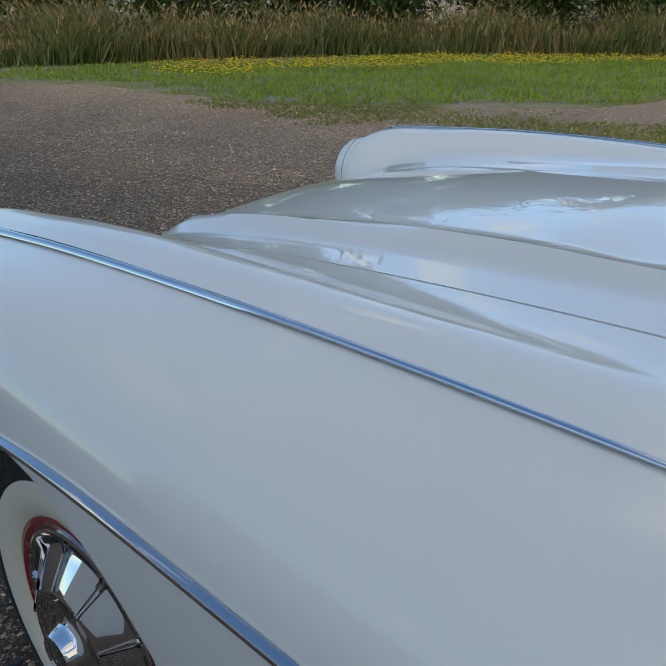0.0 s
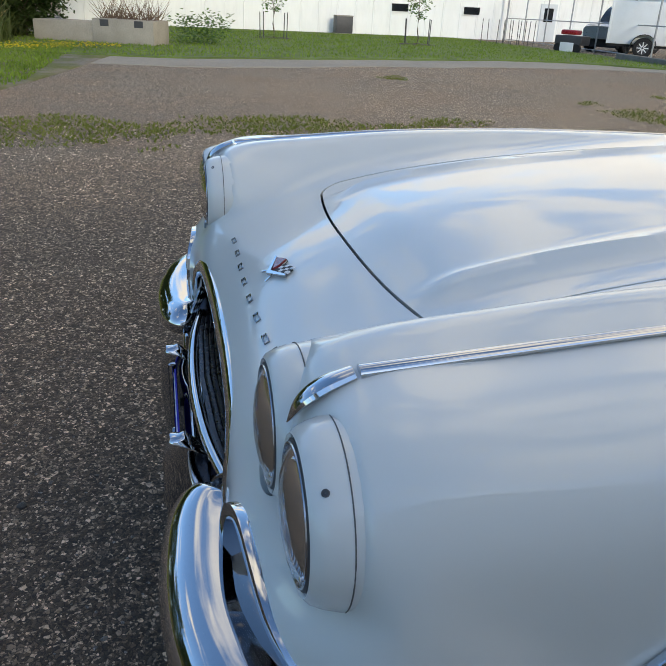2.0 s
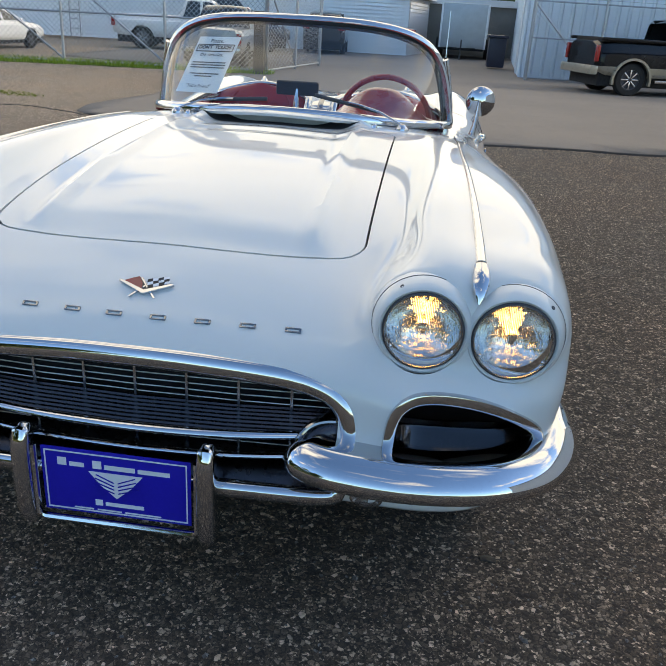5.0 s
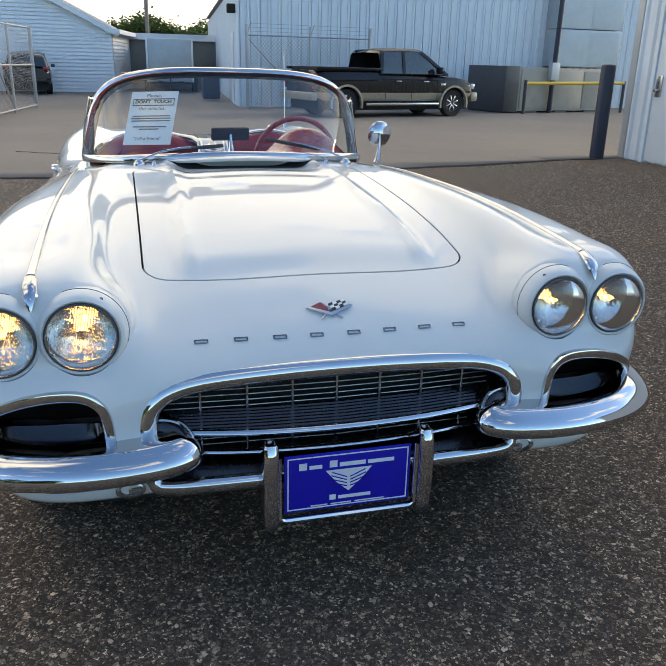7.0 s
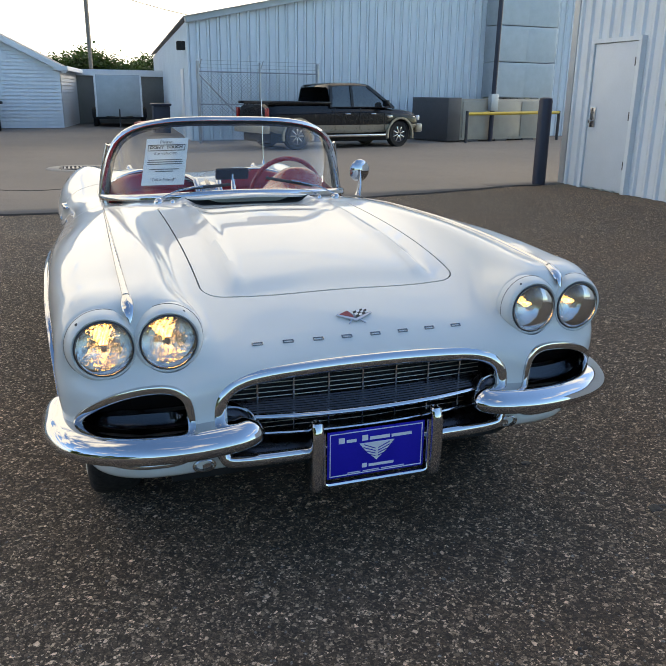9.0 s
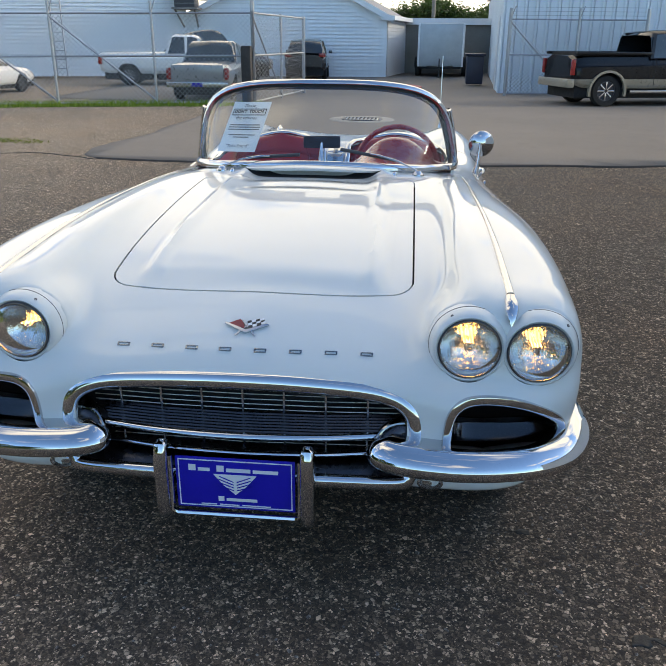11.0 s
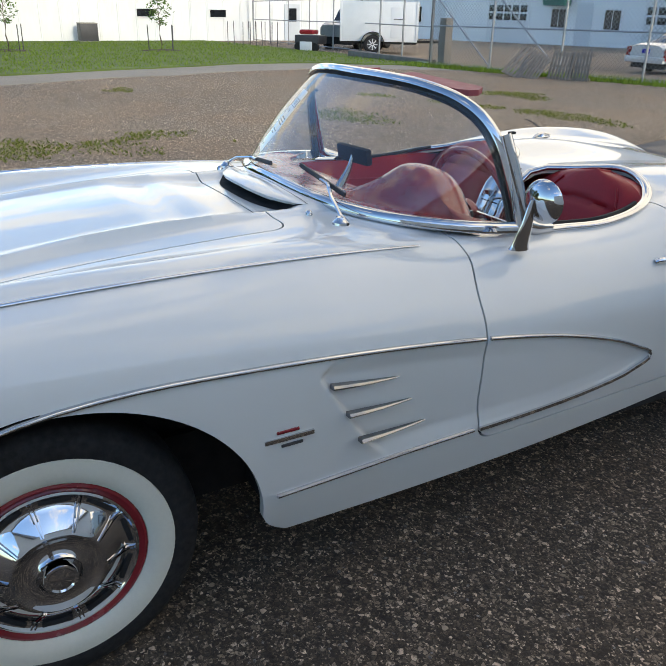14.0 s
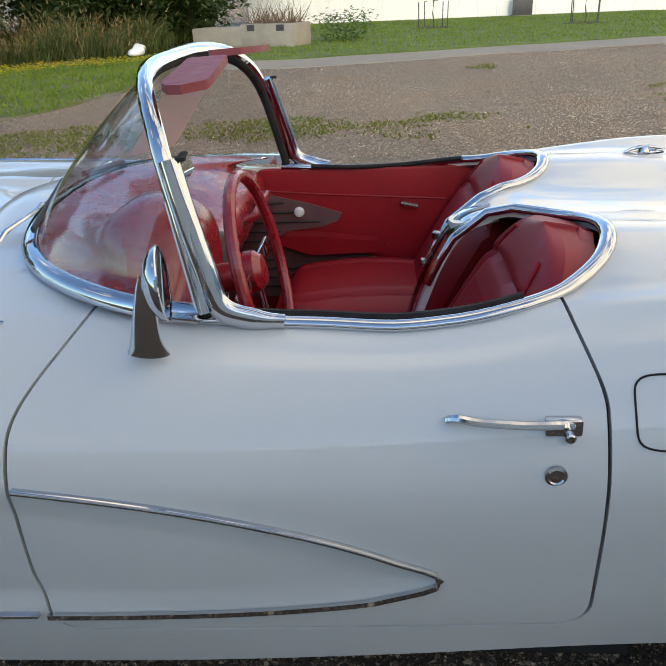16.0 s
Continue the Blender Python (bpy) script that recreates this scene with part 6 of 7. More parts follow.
piece("bridge_joint", *tube([fall[18] + Vector((x, -.0165 - .001 * abs(x), .010)) for x in (-.046, 0, .046)], .0018, 5), BLACK, roadster)
# sun visors, rear-view mirror
for sgn in (1, -1):
    V, F = slab([(-.175, -.040), (-.16, -.048), (.13, -.048), (.170, -.032), (.182, -.005), (.155, .034), (.14, .040), (-.155, .040), (-.17, .032)], .016, lambda u, v, d: (sgn * u, v, d))
    F = F if sgn > 0 else [f[::-1] for f in F]
    piece("sun_visor", *moved((V, F), pose(sgn * .265, 1.345, 1.212, 3, sgn * 3, sgn * 4)), VISOR, roadster, "red padded sun visor")
rv = piece("rear_mirror", *moved(box_vf(-.085, .085, -.012, .012, -.028, .028, .010), pose(0, 1.215, .975, 10, 0, 6)), BLACK, roadster, "black rear-view mirror on a chrome stalk")
piece("mirror_glass", *moved(box_vf(-.078, .078, .0122, .0135, -.022, .022), pose(0, 1.215, .975, 10, 0, 6)), SILVER_GLASS, rv)
piece("stalk", *tube(spline([(0, 1.16, .868), (0, 1.18, .90), (0, 1.20, .94), (0, 1.208, .975)], 5), .011, 8, scale=lambda t: 1.5 - t), CHROME, rv)
# rear deck ornaments, aerial, rear bumpers, lamps
for sgn in (1, -1):
    p = on_top(.40, 2.44, .002)
    lie = pose(p.x, p.y, p.z, 0, 0, 82)
    oval = ([(x * 2.3, y * .8, z) for x, y, z in revolve([(0, .026), (.004, .0255), (.006, .022), (.003, .019)], 28, "z")[0]], revolve([(0, .026), (.004, .0255), (.006, .022), (.003, .019)], 28, "z")[1])
    lever = sweep(spline([(-.058, 0, .006), (-.030, 0, .015), (0, 0, .019), (.030, 0, .015), (.060, 0, .010)], 5), ring(.009, .006, 10), scale=lambda t: .55 + .45 * math.sin(math.pi * t))
    latch = piece("deck_latch", *(moved(oval, lie) if sgn > 0 else mirrored(moved(oval, lie))), CHROME, roadster, "chrome deck latch with a raised lever")
    for nm, vf in (("lever", lever), ("boss", revolve([(0, .017), (.010, .015), (.019, .010), (.021, .001)], 18, "z"))):
        piece(nm, *(moved(vf, lie) if sgn > 0 else mirrored(moved(vf, lie))), CHROME, latch)
ant = on_top(.60, 2.95)
piece("aerial", *join(tube([ant, ant + Vector((0, .03, .45))], .0025, 6), revolve([(0, .012), (.02, .008), (.03, .001)], 10, "z", tuple(ant))), CHROME, roadster)
rear = spline([(.30, 3.50, .45), (.45, 3.52, .45), (.60, 3.48, .46), (.72, 3.38, .47), (.78, 3.22, .48)], 8)
both("rear_bumper", sweep(rear, [(-.03, -.03), (.02, -.035), (.03, 0), (.02, .035), (-.03, .03)]), CHROME, "chrome rear bumper", 60)
both("tail_lamp", revolve([(0, .045), (.02, .042), (.035, .028), (.04, .001)], 24, "y", (.62, 3.40, .62)), RED_PAINT)
# ---- fences ----
def chain_fence(name, pts, height, label, posts_every=3.0, wires=True, braces=(), barbs=True, mid_rail=True, group=""):
    """Chain-link fence: each post and rail a part, the woven wire one part."""
    f = thing(name, label, "fence", group)
    for (x0, y0), (x1, y1) in zip(pts, pts[1:]):
        a, b = Vector((x0, y0, drop(x0))), Vector((x1, y1, drop(x1)))
        d = b - a
        n = max(1, round(d.length / posts_every))
        u = d.normalized()
        for k in range(n + 1):
            p = a + d * (k / n)
            r = .045 if k in (0, n) else .03
            piece("post", *tube([p, p + Vector((0, 0, height + (.28 if barbs else .04)))], r, 8), WIRE, f)
            if barbs and k < n:
                piece("arm", *tube([p + Vector((0, 0, height)), p + Vector((0, 0, height + .33)) + u * .12], .014, 6), WIRE, f)
        for z in (height, .08) + ((height * .55,) if mid_rail else ()):
            piece("rail", *tube([a + Vector((0, 0, z)), b + Vector((0, 0, z))], .022, 6), WIRE, f)
        for k in braces:
            if k < n:
                p, q = a + d * (k / n), a + d * ((k + 1) / n)
                piece("brace", *tube([p + Vector((0, 0, height - .05)), q + Vector((0, 0, .12))], .02, 6), WIRE, f)
        V, F = [], []
        if wires:
            L, H, step, w = d.length, height - .1, .105, .0048
            for s in (1, -1):
                c = -H
                while c < L + H:
                    s0, z0 = c, 0.0
                    s1, z1 = c + s * H, H
                    if s < 0:
                        s0, s1 = c, c - H
                    lo, hi = (s0, s1) if s0 < s1 else (s1, s0)
                    if hi > 0 and lo < L:
                        t0, t1 = 0.0, 1.0
                        for lim, sign in ((0, 1), (L, -1)):
                            ds = s1 - s0
                            t = (lim - s0) / ds
                            if sign * ds > 0:
                                t0 = max(t0, t)
                            else:
                                t1 = min(t1, t)
                        if t1 > t0:
                            p, q = a + u * (s0 + (s1 - s0) * t0) + Vector((0, 0, .06 + H * t0)), a + u * (s0 + (s1 - s0) * t1) + Vector((0, 0, .06 + H * t1))
                            o = (u * s - Vector((0, 0, 1))).normalized() * w
                            k = len(V)
                            V += [tuple(p - o), tuple(p + o), tuple(q + o), tuple(q - o)]
                            F.append((k, k + 1, k + 2, k + 3))
                    c += step
        if barbs:
            for j in range(3):
                z = height + .10 + .10 * j
                k = len(V)
                o = u * .04 * j
                V += [tuple(a + o + Vector((0, 0, z - .004))), tuple(a + o + Vector((0, 0, z + .004))), tuple(b + o + Vector((0, 0, z + .004))), tuple(b + o + Vector((0, 0, z - .004)))]
                F.append((k, k + 1, k + 2, k + 3))
        if V:
            tagged(piece("woven_wire", V, F, WIRE, f), kind="stuff")
    return f


chain_fence("chain_link_fence", [(-16.2, 13.25), (-3.15, 15.3)], 1.95, "tall galvanised chain-link fence with barbed wire and sliding gate braces", 2.1, braces=(0, 1, 3, 4))
chain_fence("open_gate", [(-3.15, 15.3), (-2.6, 19.6)], 1.95, "open chain-link gate leaf standing inwards", 2.1, braces=(0,), barbs=False)
chain_fence("chain_link_fence", [(2.95, 19.55), (6.6, 19.98)], 1.95, "chain-link fence against the steel wall", 2.4, braces=(0,))
chain_fence("wire_fence", [(-36.5, 16.6), (-24, 15.6), (-16.2, 13.25)], 1.9, "thin wire fence with leaning posts before the workshop", 2.6, wires=False, mid_rail=True)
gp = tagged(piece("gate_post", *box_vf(-16.4, -16.1, 13.65, 13.9, drop(-16.4), 1.15, .03), WOOD), "weathered thick gate post", "post")
tagged(piece("gate_post", *box_vf(-3.38, -3.16, 15.03, 15.25, 0, 1.28, .03), plain("dark_timber", (.045, .04, .036), .9, 0, .3, 5, .3, 50)), "dark weathered timber post at the gate opening", "post")


# ---- vehicles in the yard ----
def road_wheel(r, w, rim_mat):
    e = new("wheel")
    piece("tyre", *revolve([(-w, r * .6), (-w, r * .9), (-w * .7, r), (w * .7, r), (w, r * .92), (w * 1.02, r * .66), (w * .9, r * .62)], 28), RUBBER, e)
    piece("rim", *revolve([(w * .9, r * .64), (w * .95, r * .60), (w * .5, r * .54), (w * .4, r * .2), (w * .6, r * .16), (w * .62, .001)], 28), DARK, e)
    for k in range(8):
        m = Matrix.Rotation(2 * math.pi * k / 8, 4, "X")
        piece("spoke", *moved(box_vf(w * .5, w * .85, -r * .05, r * .05, r * .10, r * .60, .008), m), rim_mat, e)
    return e


def vehicle(name, label, at, turn, L, W, paint_, lower, cabin, wheels, wr, rim_mat, lower_paint=None, split=None, bed=None, details=()):
    """lower: stations (y, bottom, shoulder, top, half width); cabin: (y, base, roof, half base, half roof); the nose points to +y."""
    v = thing(name, label, "car", at=(at[0], at[1], at[2] if len(at) > 2 else 0), turn=turn)
    rows_ = []
    ks = [[(s[0], s[c]) for s in lower] for c in range(1, 5)]
    y0, y1 = lower[0][0], lower[-1][0]
    N_ = 72
    for i in range(N_ + 1):
        y = y0 + (y1 - y0) * i / N_
        zb, zs, zt, hw = (curve_at(k, y) for k in ks)
        e = min(1.0, min(i, N_ - i) / 2.5)
        hw *= .90 + .10 * math.sin(e * math.pi / 2)
        prof = [(hw * .90, zb), (hw * .97, zb + .08), (hw, zb + (zs - zb) * .35), (hw, zb + (zs - zb) * .55), (hw * .995, zs - .10), (hw * .985, zs - .03), (hw * .95, zs), (hw * .88, zs + (zt - zs) * .7), (hw * .6, zt), (0, zt + .01)]
        rows_.append([Vector((p[0], y, p[1])) for p in prof])
    fine = []
    for r in rows_:
        q = []
        for p0, p1 in zip(r, r[1:]):
            for k in range(5):
                q.append(p0 + (p1 - p0) * (k / 5))
        q.append(r[-1])
        fine.append(q)
    vf = grid_vf(fine)
    ends = []
    for r, flip in ((fine[0], False), (fine[-1], True)):
        m = [Vector((0, p.y, p.z)) for p in r]
        g = grid_vf([r, m])
        ends.append((g[0], [f[::-1] for f in g[1]]) if flip else g)
    vf = join((vf[0], [f[::-1] for f in vf[1]]), *ends)
    for wy in wheels:
        vf = clip(vf, lambda p: 1 if p[0] < W * .3 else math.hypot(p[1] - wy, max(p[2] - wr, 0)) - wr * 1.16)
    up, lo = vf, None
    if split:
        up, lo = clip(vf, lambda p: p[2] - split), clip(vf, lambda p: p[2] - split, -1)
    body_ = piece("body", *join(up, mirrored(up)), paint_, v, "", 40)
    if lo:
        piece("lower_panel", *join(lo, mirrored(lo)), lower_paint, v, "", 40)
    piece("underside", *box_vf(-W * .42, W * .42, y0 + .15, y1 - .15, wr * .55, wr * 1.9), BLACK, v)
    if cabin:
        cr = [[(s[0], s[c]) for s in cabin] for c in range(1, 5)]
        rows2 = []
        c0, c1 = cabin[0][0], cabin[-1][0]
        for i in range(41):
            y = c0 + (c1 - c0) * i / 40
            zb, zr, hb, hr = (curve_at(k, y) for k in cr)
            rows2.append([Vector((hb, y, zb)), Vector((hb + (hr - hb) * .5, y, zb + (zr - zb) * .52)), Vector((hr, y, zb + (zr - zb) * .9)), Vector((hr * .9, y, zr)), Vector((0, y, zr + .02))])
        side_ = grid_vf([r[:3] for r in rows2])
        top_ = grid_vf([r[2:] for r in rows2])
        side_, top_ = (side_[0], [f[::-1] for f in side_[1]]), (top_[0], [f[::-1] for f in top_[1]])
        roof_y0, roof_y1 = [s[0] for s in cabin if s[2] > max(q[2] for q in cabin) - .06][0], [s[0] for s in cabin if s[2] > max(q[2] for q in cabin) - .06][-1]
        g = piece("glasshouse", *join(side_, mirrored(side_), top_, mirrored(top_)), CAR_GLASS, v, "dark tinted windows", 60)
        up_ = clip(([tuple(Vector(p) + Vector((.006 if p[0] > .05 else 0, 0, .008))) for p in top_[0]], top_[1]), lambda p: min(p[1] - roof_y0 + .03, roof_y1 + .03 - p[1]))
        piece("roof", *join(up_, mirrored(up_)), paint_, v, "", 60)
        def at_y(y):
            zb, zr, hb, hr = (curve_at(k, y) for k in cr)
            return Vector((hb + .008, y, zb)), Vector((hr + .008, y, zb + (zr - zb) * .92))
        posts = [(c0 + .03, roof_y0), (c1 - .03, roof_y1), ((roof_y0 + roof_y1) / 2 + .05,) * 2]
        for ya, yb in posts:
            pa, pb = at_y(ya)[0], at_y(yb)[1]
            for sg in (1, -1):
                piece("pillar", *sweep([Vector((sg * p.x, p.y, p.z)) for p in (pa, (pa + pb) / 2 + Vector((.015, 0, 0)), pb)], [(-.045, -.012), (.045, -.012), (.045, .012), (-.045, .012)], up=(sg, 0, .2)), paint_, v)
        belt = [at_y(c0 + (c1 - c0) * k / 12)[0] for k in range(13)]
        for sg in (1, -1):
            piece("belt_line", *tube([Vector((sg * p.x, p.y, p.z)) for p in belt], .018, 6), paint_, v)
    w0 = road_wheel(wr, .11, rim_mat)
    w0.parent = v
    w0.matrix_basis = pose(W / 2 - .13, wheels[0], wr)
    for sg, wy in ((1, wheels[1]), (-1, wheels[0]), (-1, wheels[1])):
        copy_thing(w0, pose(sg * (W / 2 - .13), wy, wr, 20, 0, 0 if sg > 0 else 180))
    return v


CAR_BLACK = plain("black_car_paint", (.006, .007, .009), .25, 0, .2, 5, Coat_Weight=.3, Specular_IOR_Level=.15)
TAN = plain("tan_car_paint", (.34, .30, .23), .3, .3, .08, 5, Coat_Weight=.8)
SILVER = plain("silver_car_paint", (.30, .32, .34), .3, .5, .08, 5, Coat_Weight=.8)
WHITE_CAR = plain("white_car_paint", (.68, .68, .66), .25, 0, .05, 5, Coat_Weight=.8)
GREY_CAR = plain("dark_grey_car_paint", (.035, .037, .042), .25, .3, .1, 5, Coat_Weight=.8)
RED_LAMP = plain("red_lamp", (.30, .012, .012), .15, 0, .1, 8, Coat_Weight=.6)
CLEAR_LAMP = plain("clear_lamp", (.62, .65, .68), .08, .4, .1, 8)


def both_on(v, name, vf, mat, label=""):
    piece(name, *vf, mat, v, label)
    piece(name, *mirrored(vf), mat, v, label)


# black and tan crew-cab pickup, nose to the east
truck = vehicle("pickup_truck", "black crew-cab pickup truck with tan lower trim and bright wheels", (6.25, 17.5), -75, 5.85, 2.0, CAR_BLACK,
    [(-2.95, .62, 1.02, 1.30, .93), (-2.6, .50, 1.05, 1.36, .99), (-1.0, .48, 1.08, 1.38, 1.0), (-.6, .48, 1.10, 1.36, 1.0), (.9, .48, 1.10, 1.28, 1.0), (1.5, .50, 1.08, 1.24, 1.0), (2.4, .52, 1.02, 1.16, .98), (2.85, .60, .92, 1.02, .90)],
    [(-.76, 1.24, 1.82, .93, .80), (-.66, 1.25, 1.90, .93, .80), (-.2, 1.25, 1.94, .93, .80), (.72, 1.25, 1.93, .93, .80), (1.05, 1.25, 1.80, .93, .82), (1.75, 1.23, 1.26, .92, .86)],
    (-1.95, 1.95), .415, CHROME, TAN, .72)
for wy in (-1.95, 1.95):
    for sg in (1, -1):
        piece("arch_flare", *sweep([(sg * 1.005, wy + .52 * math.cos(a), .40 + .52 * math.sin(a)) for a in [math.pi * k / 14 for k in range(-1, 16)]], [(-.03, -.045), (.03, -.045), (.03, .045), (-.03, .045)], up=(sg, 0, 0)), TAN, truck)
both_on(truck, "running_board", box_vf(.86, 1.06, -1.3, 1.35, .36, .44, .02), CHROME_SATIN)
both_on(truck, "tail_lamp", box_vf(.84, .96, -2.99, -2.90, .82, 1.22, .02), RED_LAMP, "red tail lamp")
both_on(truck, "headlamp", box_vf(.55, .92, 2.70, 2.84, .84, 1.00, .03), CLEAR_LAMP)
for y in (-.15, .85):
    both_on(truck, "door_handle", box_vf(.99, 1.03, y - .10, y + .10, 1.03, 1.065, .01), CHROME)
both_on(truck, "door_mirror", box_vf(1.0, 1.22, 1.20, 1.34, 1.27, 1.47, .04), CAR_BLACK)
piece("rear_bumper", *box_vf(-.95, .95, -3.08, -2.88, .50, .72, .03), TAN, truck)
piece("front_bumper", *box_vf(-.92, .92, 2.72, 2.98, .46, .74, .05), TAN, truck)
piece("bed_floor", *box_vf(-.80, .80, -2.8, -.8, 1.30, 1.392), BLACK, truck)
both_on(truck, "bed_rail", box_vf(.82, .97, -2.9, -.75, 1.33, 1.41, .02), CAR_BLACK)
both_on(truck, "door_badge", box_vf(1.0, 1.012, 1.42, 1.62, .92, 1.0, .004), CHROME_SATIN)
for y in (.33, -.62, 1.30):
    both_on(truck, "door_gap", box_vf(.998, 1.003, y, y + .015, .55, 1.22), BLACK)

truck.scale = [.85] * 3
# silver short pickup, tail to the yard
silver = vehicle("pickup_truck", "silver older pickup truck seen from behind, tailgate shut", (-4.75, 18.1, 0), 3, 4.9, 1.75, SILVER,
    [(-2.45, .52, .82, .98, .80), (-2.2, .42, .86, 1.02, .87), (0, .40, .90, 1.04, .875), (1.2, .40, .88, 1.0, .87), (2.2, .44, .80, .90, .82), (2.42, .52, .72, .78, .74)],
    [(-.75, .98, 1.02, .80, .76), (-.5, .98, 1.50, .80, .64), (.0, .98, 1.56, .80, .64), (.55, .98, 1.52, .80, .66), (1.15, .98, 1.02, .78, .72)],
    (-1.45, 1.45), .33, CHROME_SATIN)
piece("tailgate", *box_vf(-.72, .72, -2.50, -2.44, .58, .98, .02), SILVER, silver)
both_on(silver, "tail_lamp", box_vf(.74, .86, -2.49, -2.36, .60, .90, .015), RED_LAMP)
piece("rear_bumper", *box_vf(-.86, .86, -2.60, -2.45, .40, .54, .02), CHROME_SATIN, silver)
piece("number_plate", *box_vf(-.15, .15, -2.615, -2.60, .42, .52), PLATE_BLUE, silver)
silver.scale = [.86] * 3
# white pickup behind it, side on
wp = vehicle("pickup_truck", "white single-cab pickup truck standing side on", (-7.5, 23.6, drop(-7.5)), -80, 5.0, 1.8, WHITE_CAR,
    [(-2.5, .50, .90, 1.08, .84), (-2.2, .42, .92, 1.10, .89), (0, .40, .95, 1.12, .90), (1.2, .40, .93, 1.06, .89), (2.3, .44, .84, .94, .84), (2.48, .5, .76, .82, .76)],
    [(-.2, 1.04, 1.08, .82, .78), (0, 1.05, 1.60, .82, .66), (.4, 1.05, 1.66, .82, .66), (.95, 1.04, 1.60, .82, .68), (1.45, 1.02, 1.06, .80, .74)],
    (-1.5, 1.5), .35, CHROME_SATIN)
wp.scale = [.92] * 3
both_on(wp, "tail_lamp", box_vf(.78, .88, -2.53, -2.40, .70, .98, .015), RED_LAMP)
# white two-door sedan
sed = vehicle("sedan", "white older two-door sedan, tail to the fence", (-11.65, 18.7, drop(-11.65)), -6, 4.9, 1.85, WHITE_CAR,
    [(-2.42, .42, .72, .92, .82), (-2.1, .34, .78, .98, .90), (-.6, .32, .84, .98, .925), (.8, .32, .84, .96, .92), (1.9, .34, .76, .88, .88), (2.42, .42, .66, .74, .78)],
    [(-1.55, .94, .98, .80, .74), (-1.0, .95, 1.30, .80, .64), (-.5, .95, 1.38, .80, .62), (.1, .95, 1.38, .80, .62), (.45, .95, 1.28, .80, .66), (1.05, .94, .97, .78, .72)],
    (-1.4, 1.35), .33, CHROME)
both_on(sed, "tail_lamp", box_vf(.80, .90, -2.44, -2.30, .46, .86, .015), RED_LAMP)
piece("rear_bumper", *box_vf(-.88, .88, -2.52, -2.38, .36, .56, .04), WHITE_CAR, sed)
piece("number_plate", *box_vf(-.16, .16, -2.45, -2.425, .66, .80), PLATE_BLUE, sed)
both_on(sed, "door_mirror", box_vf(.90, 1.05, .55, .68, .96, 1.06, .03), WHITE_CAR)
sed.scale = [.76] * 3
# dark suv by the lap-sided building
suv = vehicle("suv", "dark grey compact suv parked by the white building", (-3.65, 28.6), 4, 4.6, 1.86, GREY_CAR,
    [(-2.3, .55, .92, 1.05, .84), (-2.0, .42, .98, 1.10, .92), (0, .40, 1.0, 1.10, .93), (1.3, .42, .96, 1.06, .92), (2.1, .46, .84, .94, .86), (2.3, .55, .75, .82, .76)],
    [(-2.2, 1.05, 1.12, .82, .76), (-1.95, 1.06, 1.56, .83, .68), (-1.0, 1.06, 1.66, .83, .68), (.2, 1.06, 1.66, .83, .68), (.6, 1.06, 1.52, .83, .70), (1.25, 1.05, 1.08, .80, .74)],
    (-1.32, 1.38), .35, CHROME_SATIN)
suv.scale = [.84] * 3
both_on(suv, "tail_lamp", box_vf(.62, .90, -2.34, -2.18, .98, 1.12, .02), RED_LAMP)
both_on(suv, "door_mirror", box_vf(.92, 1.10, .62, .75, 1.08, 1.22, .04), GREY_CAR)
# dark rounded old car behind the pickups, and one by the trailer
old = vehicle("old_car", "dark round-roofed vintage car behind the pickups", (-6.7, 25.4, drop(-6.7)), -70, 4.3, 1.7, GREY_CAR,
    [(-2.1, .45, .70, .82, .70), (-1.7, .38, .85, 1.0, .82), (0, .36, .95, 1.10, .85), (1.4, .38, .85, 1.0, .80), (2.1, .45, .68, .78, .66)],
    [(-1.6, 1.0, 1.05, .66, .6), (-1.0, 1.02, 1.50, .72, .56), (-.3, 1.04, 1.68, .74, .56), (.3, 1.04, 1.62, .74, .58), (.75, 1.02, 1.08, .70, .64)],
    (-1.2, 1.3), .33, CHROME_SATIN)
jeep = vehicle("old_car", "grey off-road car standing by the white trailer", (-27.5, 17.6, drop(-27.5)), -150, 4.2, 1.7, SILVER,
    [(-2.0, .5, .85, 1.0, .78), (0, .45, .95, 1.10, .84), (1.4, .45, .95, 1.08, .82), (2.0, .5, .85, .95, .76)],
    [(-1.9, 1.05, 1.12, .74, .7), (-1.7, 1.06, 1.66, .74, .66), (0, 1.06, 1.70, .74, .66), (.5, 1.06, 1.60, .74, .66), (.9, 1.05, 1.10, .72, .7)],
    (-1.2, 1.25), .38, DARK)


